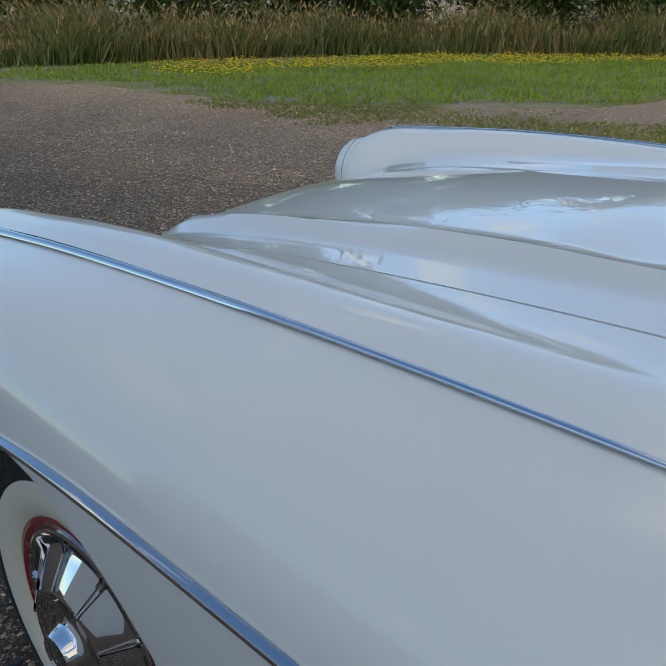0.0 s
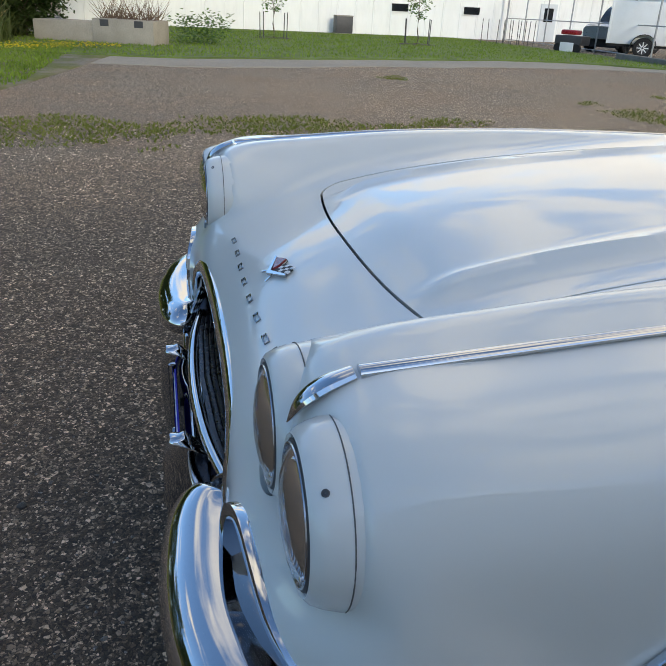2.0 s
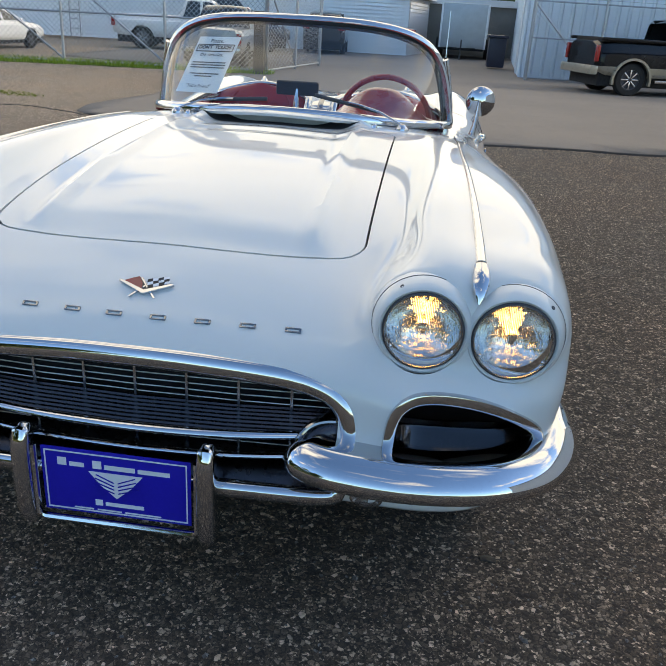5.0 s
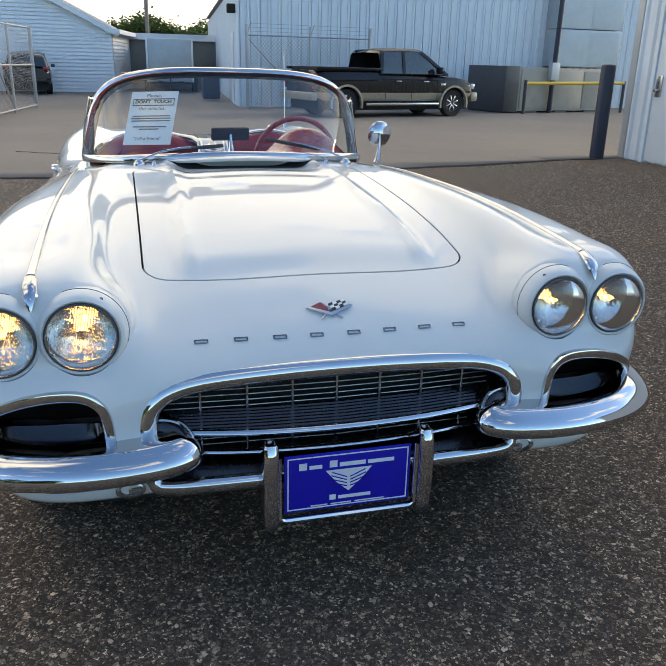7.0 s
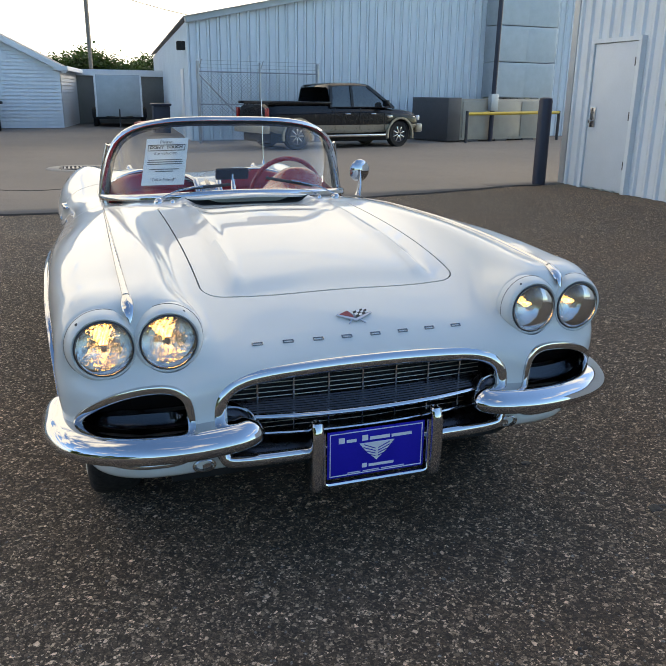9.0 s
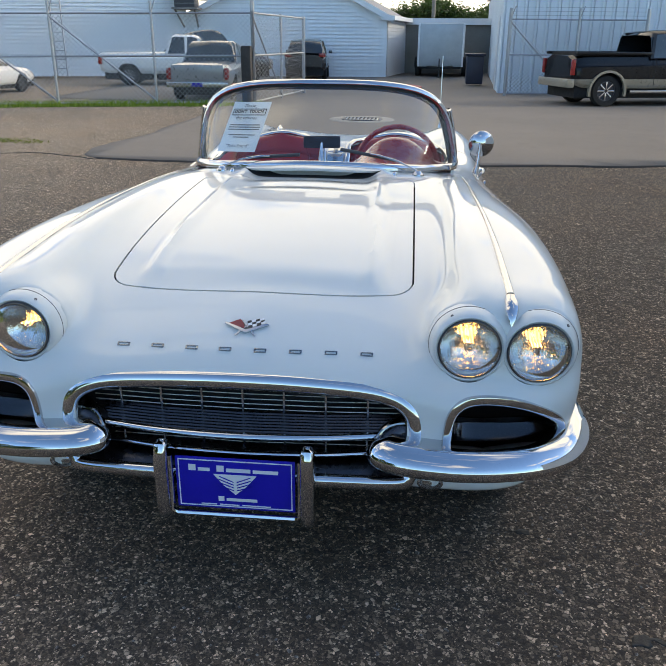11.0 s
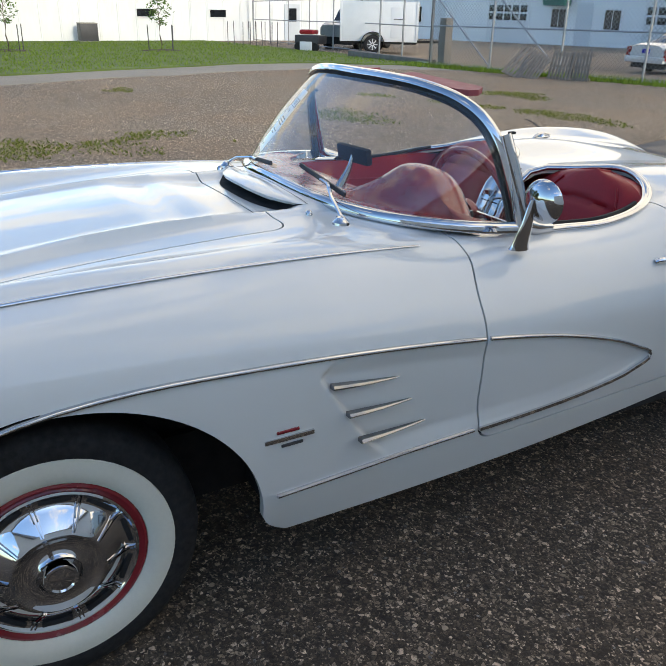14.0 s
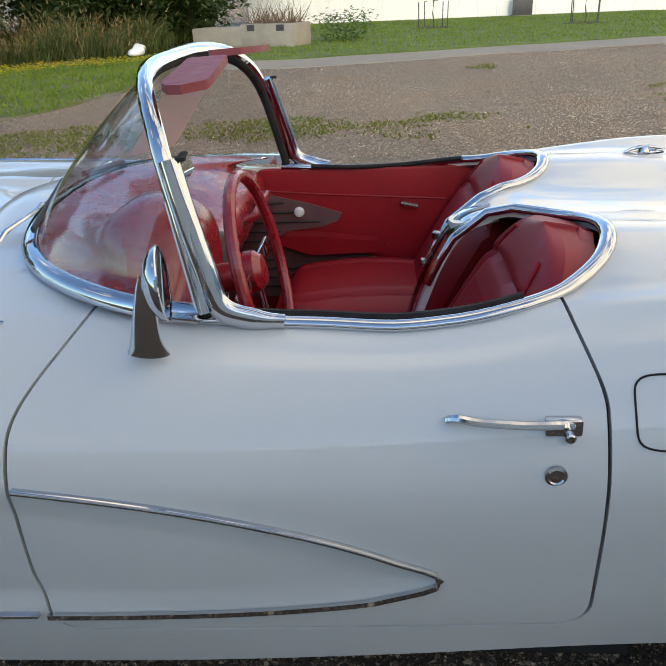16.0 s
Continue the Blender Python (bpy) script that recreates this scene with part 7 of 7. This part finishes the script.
def box_trailer(name, label, at, turn, L, W, H, mat, end_mat, wheel_y):
    t = thing(name, label, "trailer", at=at, turn=turn)
    body_ = piece("body", *box_vf(-W / 2, W / 2, -L / 2, L / 2, .42, H, .03), mat, t)
    piece("end_panel", *box_vf(-W / 2 + .04, W / 2 - .04, L / 2 + .002, L / 2 + .03, .48, H - .05, .006), end_mat, t)
    piece("end_panel", *box_vf(-W / 2 + .04, W / 2 - .04, -L / 2 - .03, -L / 2 - .002, .48, H - .05, .006), end_mat, t)
    for x in (-W / 2, W / 2):
        for y in (-L / 2, L / 2):
            piece("corner_post", *box_vf(x - .035, x + .035, y - .035, y + .035, .42, H + .01, .006), TRIM_WHITE, t)
    piece("chassis", *box_vf(-W / 2 + .05, W / 2 - .05, -L / 2, L / 2, .34, .42), BLACK, t)
    piece("tow_bar", *tube([(-.5, L / 2, .42), (0, L / 2 + 1.0, .42), (.5, L / 2, .42)], .035, 6), BLACK, t)
    piece("jack", *tube([(0, L / 2 + .85, 0), (0, L / 2 + .85, .75)], .03, 8), DARK, t)
    for sg in (1, -1):
        for wy in wheel_y:
            w = road_wheel(.33, .10, TRIM_WHITE)
            w.parent = t
            w.matrix_basis = pose(sg * (W / 2 + .08), wy, .33, 0, 0, 0 if sg > 0 else 180)
            piece("mudguard", *sweep([(sg * (W / 2 + .10), wy + .42 * math.cos(a), .36 + .40 * math.sin(a)) for a in [math.pi * k / 8 for k in range(9)]], [(-.11, -.01), (.11, -.01), (.11, .012), (-.11, .012)], up=(0, 0, 1)), BLACK, t)
        door_ = piece("side_door", *box_vf(sg * W / 2 - .012, sg * W / 2 + .012, L * .16, L * .16 + .8, .55, H - .2, .004), mat, t)
        piece("door_bar", *tube([(sg * (W / 2 + .02), L * .16 + .1, 1.2), (sg * (W / 2 + .02), L * .16 + .5, 1.2)], .012, 6), CHROME_SATIN, door_)
    return t


box_trailer("cargo_trailer", "white enclosed cargo trailer with a grey end panel", (-23.6, 16.2, drop(-23.4)), -36, 2.8, 1.4, 1.8, TRIM_WHITE, GALV, (-.2,))
box_trailer("cargo_trailer", "grey enclosed cargo trailer seen end on in the yard", (1.65, 32.1, 0), 176, 3.6, 1.78, 2.05, GALV, GALV, (.5, -.4))
bin_ = tagged(piece("wheelie_bin", *join(box_vf(2.20, 2.75, 24.2, 24.8, .06, .95, .04), box_vf(2.15, 2.8, 24.12, 24.85, .95, 1.03, .03)), NAVY), "black wheeled rubbish bin beside the shed", "bin")

# ---- small things of the yard ----
def pallet():
    p = thing("wooden_pallet", "weathered grey wooden pallet leaning on the fence", "pallet", "pallets at the fence", at=(-12.0, 12.75, drop(-12)))
    for k in range(7):
        piece("board", *box_vf(-.50 + .158 * k, -.40 + .158 * k, -.012, .010, 0, 1.15, .003), WOOD, p)
    for z in (.08, .55, 1.02):
        piece("bearer", *box_vf(-.52, .60, .012, .085, z - .04, z + .05, .003), WOOD, p)
    return p


p0_ = pallet()
p0_.matrix_basis = pose(-12.15, 12.75, drop(-12.15), -42, 16, 10) @ Matrix.Scale(.74, 4)
for x, y, rx, ry, rz in ((-11.8, 12.85, -36, 9, 8), (-11.2, 13.25, -14, 2, 14), (-10.75, 13.4, -10, -3, 6)):
    copy_thing(p0_, pose(x, y, drop(x), rx, ry, rz) @ Matrix.Scale(.74, 4))
drain = thing("storm_drain", "rusty slotted storm drain grate set in the drive", "drain", at=(-.5, 12.3, .016))
piece("collar", *revolve([(0, .62), (.012, .60), (.012, .40), (.0, .39)], 36, "z"), CONCRETE, drain)
piece("frame", *join(box_vf(-.36, .36, -.26, -.22, .0, .02), box_vf(-.36, .36, .22, .26, .0, .02), box_vf(-.36, -.32, -.22, .22, .0, .02), box_vf(.32, .36, -.22, .22, 0, .02)), DARK, drain)
for k in range(9):
    piece("slat", *box_vf(-.30 + .072 * k, -.265 + .072 * k, -.22, .22, .004, .019), CHROME_SATIN, drain)
planter = thing("concrete_planter", "weathered concrete block planter full of dry brush", "planter", at=(-20.6, -1.3, drop(-20.6)), turn=66)
piece("block", *box_vf(-.85, .85, -.5, .5, 0, .62, .03), CONCRETE, planter)
piece("block", *box_vf(-2.6, -.88, -.4, .5, 0, .52, .03), CONCRETE, planter)
for x in (-.5, .45):
    piece("notch", *box_vf(x - .12, x + .12, -.51, -.45, .44, .60), DARK, planter)
rng = random.Random(4)
V, F = [], []
for k in range(260):
    b = Vector((rng.uniform(-.8, .8), rng.uniform(-.4, .4), .6))
    t_ = b + Vector((rng.uniform(-.6, .6), rng.uniform(-.4, .4), rng.uniform(.15, .75)))
    o = Vector((rng.uniform(-1, 1), rng.uniform(-1, 1), 0)).normalized() * .012
    n = len(V)
    V += [tuple(b - o), tuple(b + o), tuple(t_)]
    F.append((n, n + 1, n + 2))
tagged(piece("brush", V, F, plain("dry_twigs", (.15, .10, .07), .9, 0, .3, 4), planter), kind="stuff")
bag = thing("plastic_sack", "white crumpled plastic sack lying on the grass", "sack", at=(-18.3, -4.6, drop(-18.3)))
bm = bmesh.new()
bmesh.ops.create_icosphere(bm, subdivisions=3, radius=.19)
for v in bm.verts:
    k = 1 + .7 * noise.noise(v.co * 5)
    v.co = Vector((v.co.x * 1.7 * k, v.co.y * 1.1 * k, max(v.co.z * .75 * k + .18, 0)))
part("sack", bm, WHITE_INK, bag, "", 60)
dr = thing("condenser_unit", "small dark condenser box at the foot of the hall", "condenser", at=(-36.2, 8.1, drop(-36)))
piece("case", *box_vf(-.35, .35, -.4, .4, .05, .8, .02), DARK, dr)
piece("lid", *box_vf(-.36, .36, -.41, .41, .8, .84, .01), CONCRETE, dr)
piece("base", *box_vf(-.4, .4, -.45, .45, 0, .06), CONCRETE, dr)
mower = thing("red_machine", "red garden machine on a low cart", "garden machine", at=(-25.6, 14.3, drop(-25.6)), turn=30)
mower.scale = [.78] * 3
piece("cart", *box_vf(-.7, .7, -.4, .4, .35, .75, .04), DARK, mower)
piece("hood", *box_vf(-.5, .3, -.3, .3, .78, 1.0, .08), RED_PLASTIC, mower)
piece("panel", *box_vf(-.35, .35, -.46, -.42, 0, .45, .01), TRIM_WHITE, mower)
for x in (-.5, .5):
    piece("wheel", *revolve([(-.42, .2), (-.30, .2)], 16, "y", (x, 0, .2), True), RUBBER, mower)
kerb_log = tagged(piece("timber_kerb", *box_vf(-21.4, -16.6, 13.55, 13.75, drop(-19) - .05, drop(-19) + .18, .03), WOOD), "dark timber laid along the lawn edge", "timber")
pole = tagged(piece("utility_pole", *tube([(2.0, 66, 0), (2.0, 66, 11)], .16, 10), WOOD), "tall utility pole beyond the yard", "pole")
for k, (a_, b_) in enumerate((((2, 66, 10.4), (-12, 40, 6)), ((2, 66, 9.6), (22, 60, 7)))):
    a_, b_ = Vector(a_), Vector(b_)
    tagged(piece("overhead_wire", *tube([a_ + (b_ - a_) * (i / 10) - Vector((0, 0, 1.2 * math.sin(math.pi * i / 10))) for i in range(11)], .018, 5), BLACK), "thin black overhead wire above the yard", "wire")
lad = thing("wall_ladder", "narrow steel ladder mast on the white building", "ladder", at=(-13.2, 27.6, 0))
for x in (-.2, .2):
    piece("rail", *tube([(x, -.12, 0), (x, -.12, 5)], .025, 6), WIRE, lad)
for k in range(14):
    piece("rung", *tube([(-.2, -.12, .3 + .33 * k), (.2, -.12, .3 + .33 * k)], .015, 6), WIRE, lad)
ac = thing("wall_cooler", "dark window cooler on a wooden bracket", "cooler", at=(-8.4, 28.9, 2.35))
piece("case", *box_vf(-.4, .4, -.6, .05, .2, .75, .02), DARK, ac)
piece("shelf", *box_vf(-.5, .5, -.65, .25, .12, .19, .01), WOOD, ac)
for x in (-.4, .4):
    piece("bracket", *tube([(x, -.6, .15), (x * .7, .25, -.5)], .04, 6), WOOD, ac)
# ---- plants ----
def leafy(name, lo, hi, trans=.25):
    m = Nodes(name)
    m.set(Roughness=.6)
    r = m.n.new("ShaderNodeNewGeometry").outputs["Random Per Island"]
    c = m.mix(.5, m.ramp(r, (.0, lo), (1.0, hi)), m.ramp(m.noise(.7, 4), (.3, lo), (.7, hi)))
    m.colour(c)
    thin, both_ = m.n.new("ShaderNodeBsdfTranslucent"), m.n.new("ShaderNodeMixShader")
    m.l.new(m.mix(1.0, c, (1.25, 1.3, 1.0), "MULTIPLY"), thin.inputs[0])
    both_.inputs[0].default_value = .42
    m.l.new(m.b.outputs[0], both_.inputs[1])
    m.l.new(thin.outputs[0], both_.inputs[2])
    m.l.new(both_.outputs[0], m.n["Material Output"].inputs[0])
    return m.mat


GRASS = leafy("grass_blades", (.082, .150, .016), (.21, .31, .040))
DRY_GRASS = leafy("dry_meadow_grass", (.12, .10, .042), (.36, .27, .13))
GREEN_MEADOW = leafy("green_meadow_grass", (.032, .055, .014), (.115, .145, .042))
LEAF = leafy("tree_leaves", (.018, .040, .010), (.060, .105, .026))
SAPLING_LEAF = leafy("sapling_leaves", (.04, .10, .02), (.11, .19, .05))
MOSS = leafy("mossy_weeds", (.085, .11, .018), (.20, .225, .045))
PETAL = leafy("yellow_petals", (.55, .38, .01), (.75, .55, .02))
BARK = plain("bark", (.10, .08, .06), .95, 0, .3, 6, .5, 40)


def blades(name, label, spots, mat, h0, h1, w, lean, category="grass", seed=1, heads=0.0, clump=0.0):
    rng = random.Random(seed)
    V, F = [], []
    for x, y in spots:
        z, h, a = drop(x) + .005, rng.uniform(h0, h1), rng.uniform(0, 6.283)
        o = Vector((math.cos(a), math.sin(a), 0)) * w * rng.uniform(.6, 1.3)
        h *= max(.35, 1 + clump * (1.3 * wobble(x, y, .55, 7) + .7 * wobble(x, y, 1.7, 7)))
        l = Vector((rng.gauss(0, lean) + clump * .9 * wobble(x, y, .9, 11), rng.gauss(0, lean) + clump * .9 * wobble(x, y, .9, 13), 0)) * h
        b = Vector((x, y, z))
        m, t = b + l * .35 + Vector((0, 0, h * .6)), b + l + Vector((0, 0, h))
        n = len(V)
        V += [tuple(b - o), tuple(b + o), tuple(m + o * .7), tuple(m - o * .7), tuple(t)]
        F += [(n, n + 1, n + 2, n + 3), (n + 3, n + 2, n + 4)]
        if heads and rng.random() < heads:
            o2 = o.normalized() * w * 2.2
            k = len(V)
            V += [tuple(t - o2 - Vector((0, 0, .0))), tuple(t + o2), tuple(t + Vector((l.x * .15, l.y * .15, .13)))]
            F.append((k, k + 1, k + 2))
    return tagged(piece(name, V, F, mat, None, "", 180), label, category, kind="stuff")


def scatter(n, x0, x1, y0, y1, sdf, seed):
    rng = random.Random(seed)
    out = []
    for _ in range(n * 12):
        x, y = rng.uniform(x0, x1), rng.uniform(y0, y1)
        s = sdf((x, y, 0))
        if s < 0 and rng.random() < min(1, .25 - s * 1.6):
            out.append((x, y))
            if len(out) >= n:
                break
    return out


blades("grass_strip_blades", "short uneven grass blades", scatter(8500, -9, -3.5, -7, 3.6, lambda p: strip_sdf(p) + .20 + .6 * wobble(p[0], p[1], 1.7, 3) + .3 * wobble(p[0], p[1], 6, 3), 2), MOSS, .010, .035, .009, 1.0, seed=2)
for k, (cx, cy, r) in enumerate(((-7.4, 5.4, .9), (-6.0, 8.3, .8), (-7.8, 8.0, .7), (-8.7, 9.8, .8), (-9.5, 7.4, .5), (-12.5, 3.5, .5))):
    blades("weed_blades", "thin weeds", scatter(900, cx - 2, cx + 2, cy - 1.2, cy + 1.2, lambda p: math.hypot((p[0] - cx) / 1.7, (p[1] - cy) / .7) - r - .5 * wobble(p[0], p[1], 1.6) + .2, 30 + k), MOSS, .010, .03, .009, .9, seed=40 + k)
blades("fence_weeds", "rank weeds along the fence", scatter(5000, -17, -3, 12, 17, lambda p: abs(p[1] - (13.15 + (p[0] + 16) * .165)) - .45, 5), GRASS, .03, .15, .012, .45, seed=6)
blades("lawn_blades", "mown lawn grass", scatter(26000, -36, -15.5, -6, 14, lawn_side, 7), GRASS, .04, .10, .016, .4, seed=8)
blades("verge_blades", "clover and grass of the verge", scatter(30000, -19, -4, -15, -2.5, lambda p: max(verge(p), curve_at(VERGE, p[0]) - p[1]) + .25 + .9 * wobble(p[0], p[1], .45, 2) + .5 * wobble(p[0], p[1], 1.6, 2), 9), GRASS, .02, .09, .012, .6, seed=10)
meadow = lambda p: max(p[1] - curve_at(VERGE, p[0]) - .5 * wobble(p[0], p[1], .5), curve_at(VERGE, p[0]) - 5.5 - p[1])
blades("meadow_grass", "tall dry meadow grass with pale seed heads", scatter(17000, -22, 8, -24, -4, lambda p: meadow(p) + .3 + .9 * wobble(p[0], p[1], .55, 5), 11), DRY_GRASS, .35, .85, .012, .45, "meadow", 12, .5, .8)
blades("meadow_grass", "tall green meadow grass", scatter(34000, -24, 8, -24, -4, meadow, 13), GREEN_MEADOW, .30, .75, .018, .42, "meadow", 14, .10, .8)
# yellow flowers of the verge
rng = random.Random(21)
V, F = [], []
band = lambda p: max(abs(p[1] - curve_at(VERGE, p[0]) - 2.0) - 1.9 - .6 * wobble(p[0], p[1], .6), p[0] + 6.5)
for x, y in scatter(4200, -19, -6, -14, -1.5, lambda p: band(p) + .25 + 1.0 * wobble(p[0], p[1], .8, 9) + .4 * wobble(p[0], p[1], 2.6, 9), 22):
    z, r = drop(x) + rng.uniform(.05, .12), rng.uniform(.014, .028)
    n = len(V)
    V.append((x, y, z + .008))
    V += [(x + r * math.cos(k * 1.047), y + r * math.sin(k * 1.047), z + rng.uniform(-.004, .004)) for k in range(6)]
    F += [(n, n + 1 + k, n + 1 + (k + 1) % 6) for k in range(6)]
tagged(piece("yellow_flowers", V, F, PETAL, None, "", 180), "yellow wild flowers in the verge", "flowers", kind="stuff")


def tree_meshes(seed, height, spread, leaves, size, trunk_r, low=.15):
    """Trunk with limbs, and a crown of many leaves hung in uneven clumps."""
    rng = random.Random(seed)
    parts_, tips = [], []
    trunk = [Vector((.05 * height * noise.noise(Vector((seed, k * .7, 0))), .05 * height * noise.noise(Vector((k * .7, seed, 3))), height * .8 * k / 7)) for k in range(8)]
    parts_.append(tube(trunk, trunk_r, 8, scale=lambda t: 1.25 - 1.05 * t))
    for k in range(13):
        t = low + (.95 - low) * k / 12
        i = min(int(t * 7), 6)
        b = trunk[i] + (trunk[i + 1] - trunk[i]) * (t * 7 - i)
        a = k * 2.4 + rng.uniform(-.4, .4)
        reach = spread * (.55 + .6 * math.sin(math.pi * min(1, t * .95))) * rng.uniform(.7, 1.1)
        d = Vector((math.cos(a), math.sin(a), rng.uniform(.25, .7)))
        tip_ = b + d * reach
        mid_ = b + d * reach * .5 + Vector((0, 0, .06 * height))
        parts_.append(tube([b, mid_, tip_], trunk_r * .38, 6, scale=lambda t: 1.1 - .95 * t))
        tips += [tip_, mid_ + (tip_ - mid_) * .4, mid_ + Vector((rng.uniform(-.3, .3), rng.uniform(-.3, .3), .3)) * spread * .6]
    tips.append(trunk[-1] + Vector((0, 0, height * .12)))
    V, F = [], []
    for k in range(leaves):
        c = tips[rng.randrange(len(tips))]
        r = spread * .42
        p = c + Vector((rng.gauss(0, r * .55), rng.gauss(0, r * .55), rng.gauss(0, r * .42)))
        a = Vector((rng.uniform(-1, 1), rng.uniform(-1, 1), rng.uniform(-.6, .6))).normalized()
        b = a.cross(Vector((rng.uniform(-1, 1), rng.uniform(-1, 1), 1))).normalized()
        s = size * rng.uniform(.6, 1.4)
        n = len(V)
        V += [tuple(p - a * s), tuple(p + b * s * .45), tuple(p + a * s), tuple(p - b * s * .45)]
        F.append((n, n + 1, n + 2, n + 3))
    return join(*parts_), (V, F)


def tree(name, label, at, seed, height, spread, leaves, size, trunk_r, leaf_mat, group="", low=.15):
    t = thing(name, label, "tree", group, at=at)
    tr, cr = tree_meshes(seed, height, spread, leaves, size, trunk_r, low)
    piece("trunk", *tr, BARK, t)
    tagged(piece("crown", *cr, leaf_mat, t, "", 180), kind="stuff")
    return t


kinds = [tree("broadleaf_tree", "dense dark green broadleaf tree behind the meadow", (-26, -9, drop(-26)), s, h, sp, 9000, .16, .18, LEAF, "trees behind the meadow", .05) for s, h, sp in ((3, 8.5, 2.6), (5, 7.0, 2.4))]
kinds[1].matrix_basis = pose(-24.5, -6.2, drop(-24.5), 0, 0, 40)
rng = random.Random(8)
for k, (x, y) in enumerate(((-29, -5.5), (-22.5, -11.5), (-19, -15), (-25, -15), (-15, -18.5), (-10.5, -20.5), (-13, -23), (-30, -12), (-20, -20), (-32, -9))):
    copy_thing(kinds[k % 2], pose(x, y, drop(x), 0, 0, rng.uniform(0, 360)) @ Matrix.Scale(1.0, 4)).scale = [rng.uniform(.8, 1.15)] * 3
bush = tree("leafy_bush", "low leafy bush at the meadow edge", (-21.5, -5.4, drop(-21.5)), 11, 2.6, 1.3, 5000, .10, .05, LEAF, "bushes", .02)
for x, y, s in ((-20.2, -7.0, .9), (-22.8, -4.2, .8), (-18.6, -9.2, .7), (-24, -5, 1.1), (-15.5, -12.6, .8), (-11, -15.2, .9)):
    b = copy_thing(bush, pose(x, y, drop(x), 0, 0, x * 50))
    b.scale = (s, s, s)
# far line of trees beyond the yard end
far = tree("far_tree", "distant green tree on the horizon", (3, 92, 0), 17, 5.0, 3.2, 7000, .24, .25, LEAF, "far trees", .1)
for k, x in enumerate((-8, -2, 9, 15, 21, 28, -15, .5, 5.2, 6.8, -4.8, 11.5)):
    f_ = copy_thing(far, pose(x, 90 + 6 * (k % 3), 0, 0, 0, 70 * k))
    f_.scale = [(.9, .8, .75, .85, 1.0, .9, 1.0)[k % 7]] * 3
# staked saplings on the lawn
for x, y, s in ((-27.5, 3.5, 5), (-26.5, 8.6, 7), (-22.5, -3.0, 9)):
    if y > -2:
        sp = tree("staked_sapling", "young staked sapling with a few leaves on the lawn", (x, y, drop(x)), s, 2.3, .42, 260, .07, .022, SAPLING_LEAF, "saplings on the lawn", .4)
        for k in range(4):
            a = k * 1.571 + .5
            piece("stake", *tube([(.6 * math.cos(a), .6 * math.sin(a), 0), (.62 * math.cos(a), .62 * math.sin(a), .9)], .018, 5), DARK, sp)
        tagged(piece("mulch_ring", *revolve([(.02, .001), (.06, .5), (.03, .75), (.0, .8)], 24, "z"), plain("dark_mulch", (.05, .035, .025), .95, 0, .3, 8), sp))
for x, y in ((-31, 13.5), (-29.5, 14.2), (-32, 15)):
    st = thing("fence_stakes", "thin wire stakes in the lawn", "stakes", "stakes on the lawn", at=(x, y, drop(x)))
    for k in range(4):
        piece("stake", *tube([(.5 * math.cos(k * 1.57), .5 * math.sin(k * 1.57), 0), (.55 * math.cos(k * 1.57), .5 * math.sin(k * 1.57), 1.0)], .016, 5), DARK, st)
weeds = thing("wall_weeds", "leafy weeds beside the concrete planter", "weeds", at=(-21.6, .6, drop(-21.6)))
rng = random.Random(31)
V, F = [], []
for k in range(700):
    p = Vector((rng.gauss(0, .35), rng.gauss(0, .45), rng.uniform(.05, .95) * (1 - .3 * rng.random())))
    a = Vector((rng.uniform(-1, 1), rng.uniform(-1, 1), rng.uniform(-.3, .5))).normalized() * .07
    b = Vector((-a.y, a.x, .02)) * .5
    n = len(V)
    V += [tuple(p - a), tuple(p + b), tuple(p + a), tuple(p - b)]
    F.append((n, n + 1, n + 2, n + 3))
tagged(piece("leaves", V, F, SAPLING_LEAF, weeds, "", 180), kind="stuff")
